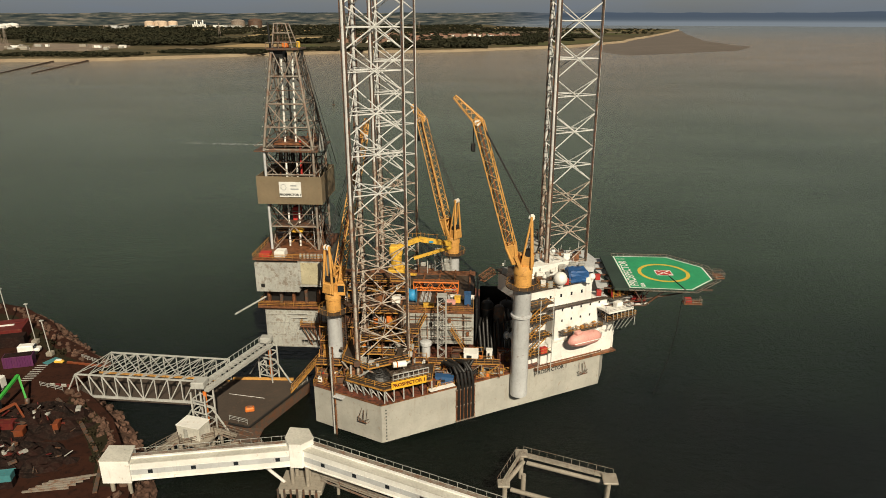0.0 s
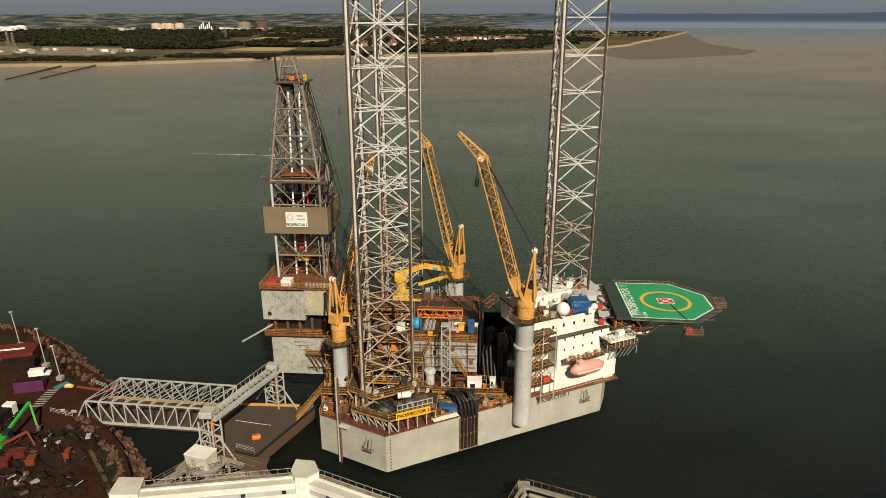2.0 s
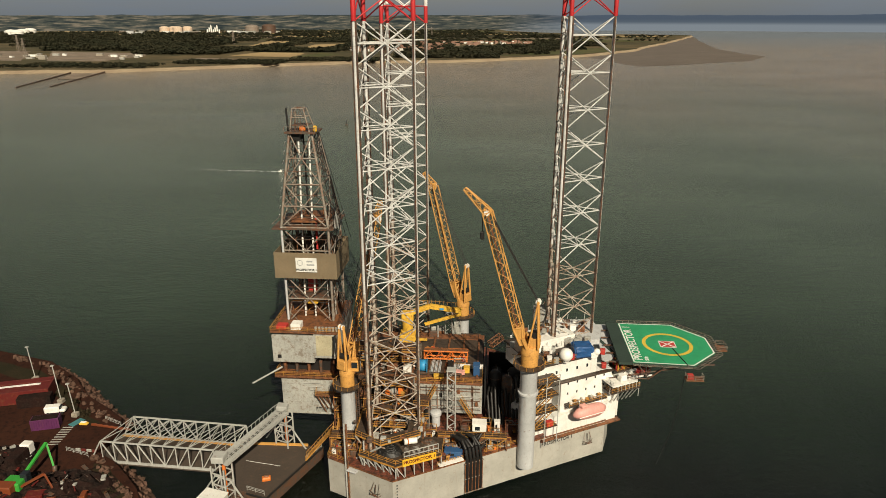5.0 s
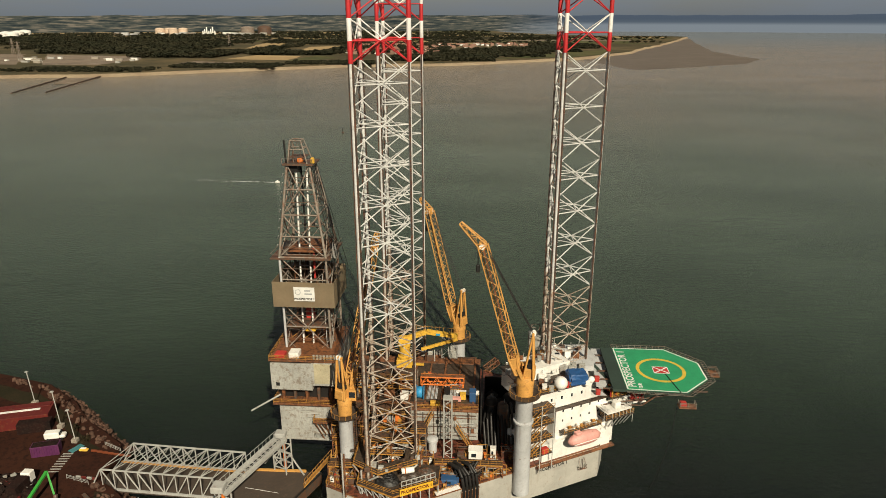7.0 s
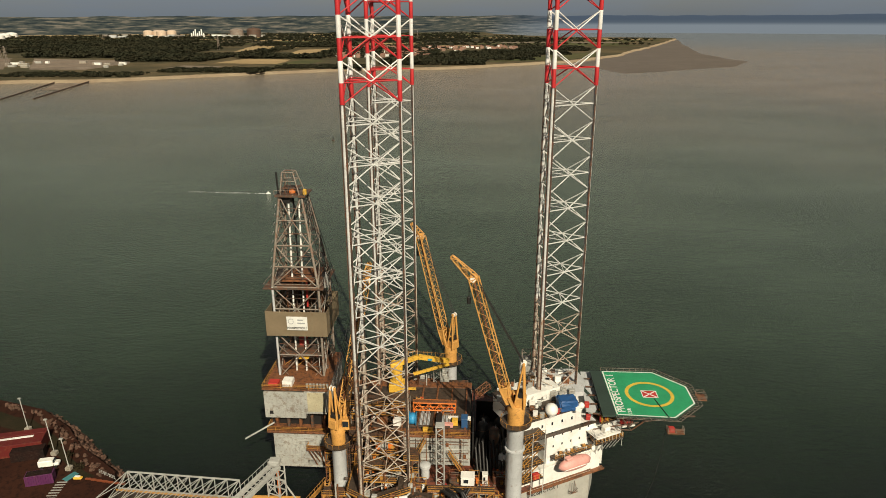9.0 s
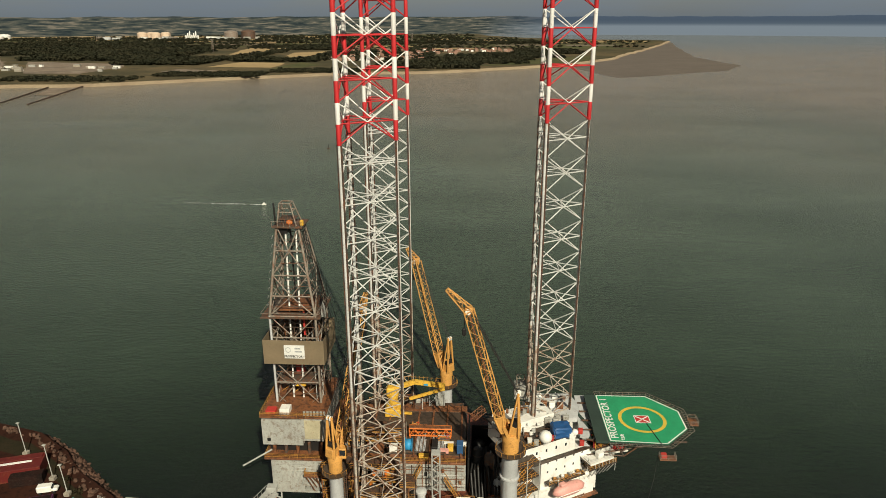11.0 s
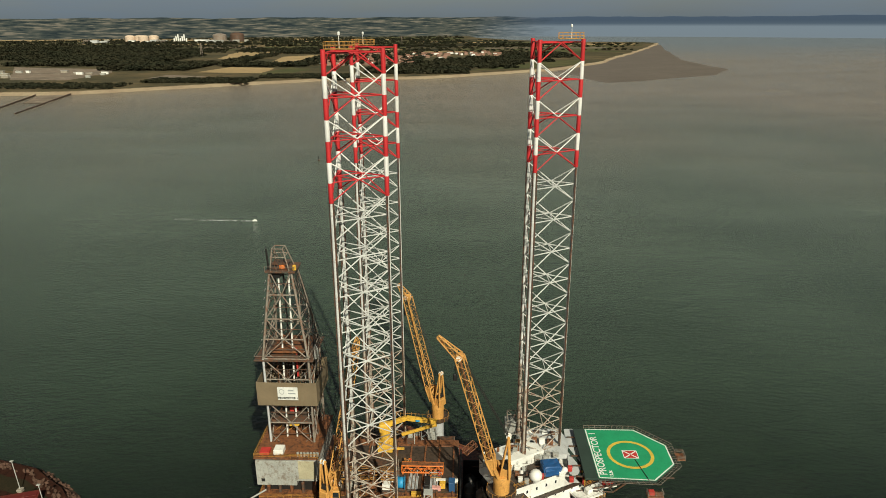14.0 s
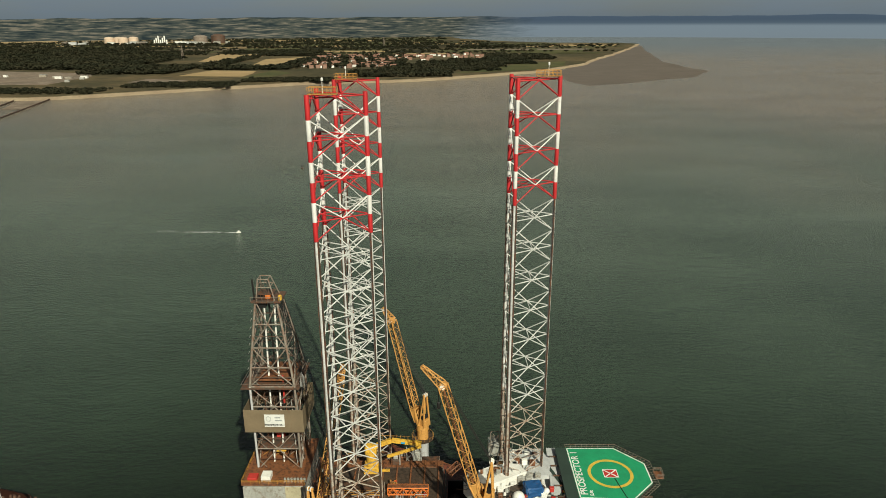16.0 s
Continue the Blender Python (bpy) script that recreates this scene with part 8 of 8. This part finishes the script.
def patchwork(seed):
    q = random.Random(seed)
    kinds = {"stubble": (M_WHEAT, [], []), "pasture": (M_PASTURE, [], []), "ploughland": (M_BARE, [], []), "dark_crop": (M_WOOD, [], [])}
    trees = [tree_mesh(700 + k) for k in range(4)]
    HV, HF = [], []
    y = 2560.0
    while y < 4800:
        dy = q.uniform(70, 150)
        x = -4200.0 + q.uniform(0, 200)
        while x < 760:
            dx = q.uniform(110, 330)
            cs = [(x + q.uniform(-25, 25), y), (x + dx - 12, y + q.uniform(-12, 12)), (x + dx + q.uniform(-25, 25), y + dy - 10), (x + 10, y + dy - 10)]
            if all(in_land(*c) for c in cs) and math.hypot(x, y) < 4750:
                k = q.choices((None, "stubble", "pasture", "ploughland", "dark_crop"), (30, 14, 34, 6, 16))[0]
                if k:
                    m, V, F = kinds[k]
                    b = len(V)
                    V += [(cx, cy, 5.75) for cx, cy in cs]
                    F.append((b, b + 1, b + 2, b + 3))
                if q.random() < 0.75:
                    n = int(dx / 24)
                    for i in range(n):
                        if q.random() < 0.25:
                            continue
                        vs, fs = q.choice(trees)
                        sc = q.uniform(4, 9)
                        tx, ty = x + dx * i / n + q.uniform(-4, 4), y - 5 + q.uniform(-3, 3)
                        b = len(HV)
                        HV += [(tx + v[0] * sc * 2.0, ty + v[1] * sc * 1.4, 5 + v[2] * sc) for v in vs]
                        HF += [tuple(b + j for j in f) for f in fs]
            x += dx
        y += dy
    for k, (m, V, F) in kinds.items():
        tagged(new(k + "_patchwork", mesh_of(k, V, F, m)), "distant patchwork of fields across the estuary", "fields", kind="stuff")
    tagged(new("distant_hedges", mesh_of("distant_hedges", HV, HF, M_WOOD)), "dark hedges and trees between distant fields", "trees", kind="stuff")


patchwork(31)


def far_house(x, y, w, d, h, yaw, wall, roof):
    t = thing("house", (x, y, 5), "small village house with pitched roof", "house", "village houses")
    c = (x, y, 0)
    part("wall", box_bm(x - w / 2, x + w / 2, y - d / 2, y + d / 2, 5, 5 + h, 0, c, yaw), wall, t)
    bm = bmesh.new()
    vs = [bm.verts.new(p) for p in ((x - w / 2, y - d / 2, 5 + h), (x + w / 2, y - d / 2, 5 + h), (x + w / 2, y + d / 2, 5 + h), (x - w / 2, y + d / 2, 5 + h), (x - w / 2, y, 5 + h + 3.2), (x + w / 2, y, 5 + h + 3.2))]
    for f in ((0, 1, 5, 4), (2, 3, 4, 5), (0, 4, 3), (1, 2, 5), (3, 2, 1, 0)):
        bm.faces.new([vs[i] for i in f])
    bmesh.ops.rotate(bm, verts=bm.verts, cent=c, matrix=Matrix.Rotation(radians(yaw), 3, "Z"))
    part("roof", bm, roof, t)


M_ROOFTILE = ground_mix("roof_tile", (0.2, 0.11, 0.08), (0.26, 0.15, 0.11), (0.15, 0.09, 0.07), 0.05, 0.5)
q = random.Random(77)
for i in range(210):
    if i < 150:
        x, y = q.uniform(-430, -160), q.uniform(1840, 2480)
        x -= (y - 2100) * 0.08
    elif i < 185:
        x, y = q.uniform(-180, -60), q.uniform(2150, 2420)
    else:
        x, y = q.uniform(-80, 120), q.uniform(2250, 2500)
    far_house(x, y, q.uniform(9, 16), q.uniform(7, 9), q.uniform(5, 6.5), q.choice((10, 100, 25, -15)), M_WHITE if q.random() < 0.35 else M_BRICKRED, M_ROOFTILE)
# tanks of the gas works
for x, y, r, h, m, lb3 in ((-1800, 3720, 25, 30, M_TANK, "cream domed gas storage tank"), (-1755, 3735, 25, 30, M_TANK, "cream domed gas storage tank"), (-1718, 3700, 25, 30, M_TANK, "cream domed gas storage tank"), (-1680, 3740, 25, 30, M_TANK, "cream domed gas storage tank"), (-1330, 3760, 36, 34, M_DERRICK, "brown-grey gas storage tank"), (-1265, 3850, 38, 36, M_DARKSTEEL, "dark gas storage tank"), (-2460, 3420, 30, 16, M_WHITE, "low white oil tank"), (-2530, 3610, 30, 16, M_WHITE, "low white oil tank"), (-2620, 3800, 32, 16, M_WHITE, "low white oil tank"), (-2380, 3350, 30, 16, M_WHITE, "low white oil tank"), (-2700, 3600, 30, 16, M_WHITE, "low white oil tank")):
    t = thing("storage_tank", (x, y, 5), lb3, "tank", "storage tanks")
    lathe("shell", (x, y), [(r, 5), (r, 5 + h)], m, t, 28)
    lathe("dome", (x, y), [(r * 1.02, 5 + h), (r * 0.9, 5 + h + r * 0.14), (r * 0.55, 5 + h + r * 0.27), (r * 0.1, 5 + h + r * 0.33)], m, t, 28)
for i in range(7):
    x = -1570 + i * 11
    t = thing("process_column", (x, 3740, 5), "white process column at the gas works", "process column", "process columns")
    lathe("shell", (x, 3740), [(3.5, 5), (3.5, 24 + 10 * (i % 3)), (1.5, 27 + 10 * (i % 3))], M_WHITE, t, 10)
for i in range(26):
    x, y = q.uniform(-2050, -1150), q.uniform(3600, 3720)
    w, d, h = q.uniform(14, 50), q.uniform(10, 24), q.uniform(6, 16)
    t = thing("works_building", (x, y, 5), "pale industrial shed at the gas works", "industrial shed", "works sheds")
    box("wall", x - w / 2, x + w / 2, y - d / 2, y + d / 2, 5, 5 + h, q.choice((M_WHITE, M_GREY, M_LIGHTGREY, M_DERRICK)), t, 0)
    box("roof", x - w / 2 - 0.5, x + w / 2 + 0.5, y - d / 2 - 0.5, y + d / 2 + 0.5, 5 + h, 6 + h, M_GREY, t, 0)
for i in range(34):
    x, y = q.uniform(-1500, -780), q.uniform(1450, 1600)
    w, d, h = q.uniform(5, 22), q.uniform(5, 9), q.uniform(3, 6)
    t = thing("depot_shed", (x, y, 5), "low pale shed on bare ground near the shore", "industrial shed", "depot sheds")
    box("wall", x - w / 2, x + w / 2, y - d / 2, y + d / 2, 5, 5 + h, q.choice((M_WHITE, M_GREY, M_CONCRETE)), t, 0)
    box("roof", x - w / 2 - 0.3, x + w / 2 + 0.3, y - d / 2 - 0.3, y + d / 2 + 0.3, 5 + h, 5.5 + h, q.choice((M_ROOFWHITE, M_GREY)), t, 0)
for i, (x, y) in enumerate(((-1060, 1500), (-1250, 1750), (-880, 2300), (-300, 3200))):
    t = thing("pylon", (x, y, 5), "grey lattice electricity pylon", "pylon", "pylons")
    truss(t, (x, y, 5), (x, y, 48), 7, 7, 8, M_DERRICK, 0.4, 0.25, up=Vector((0, 1, 0)), w2=1.5, h2=1.5)
    for z in (34, 40, 46):
        bar("cross_arm", (x - 7, y, z), (x + 7, y, z), 0.35, M_DERRICK, t, 4)
for (a, b) in (((-664, 905), (-736, 1150)), ((-623, 918), (-686, 1170))):
    t = thing("breakwater", (*a, 0), "dark low stone jetty running out from the beach", "jetty", "stone jetties")
    bar("mound", (*a, 0.0), (*b, 1.2), 2.0, M_DARKSTEEL, t, 4, r2=0.9)
box_t = thing("slipway", (-690, 1070, 0), "pale wet slipway between two jetties", "slipway")
part("slab", flat_bm([(-690, 1040), (-650, 1045), (-690, 1165), (-730, 1150)], 0.35), M_BARE, box_t)
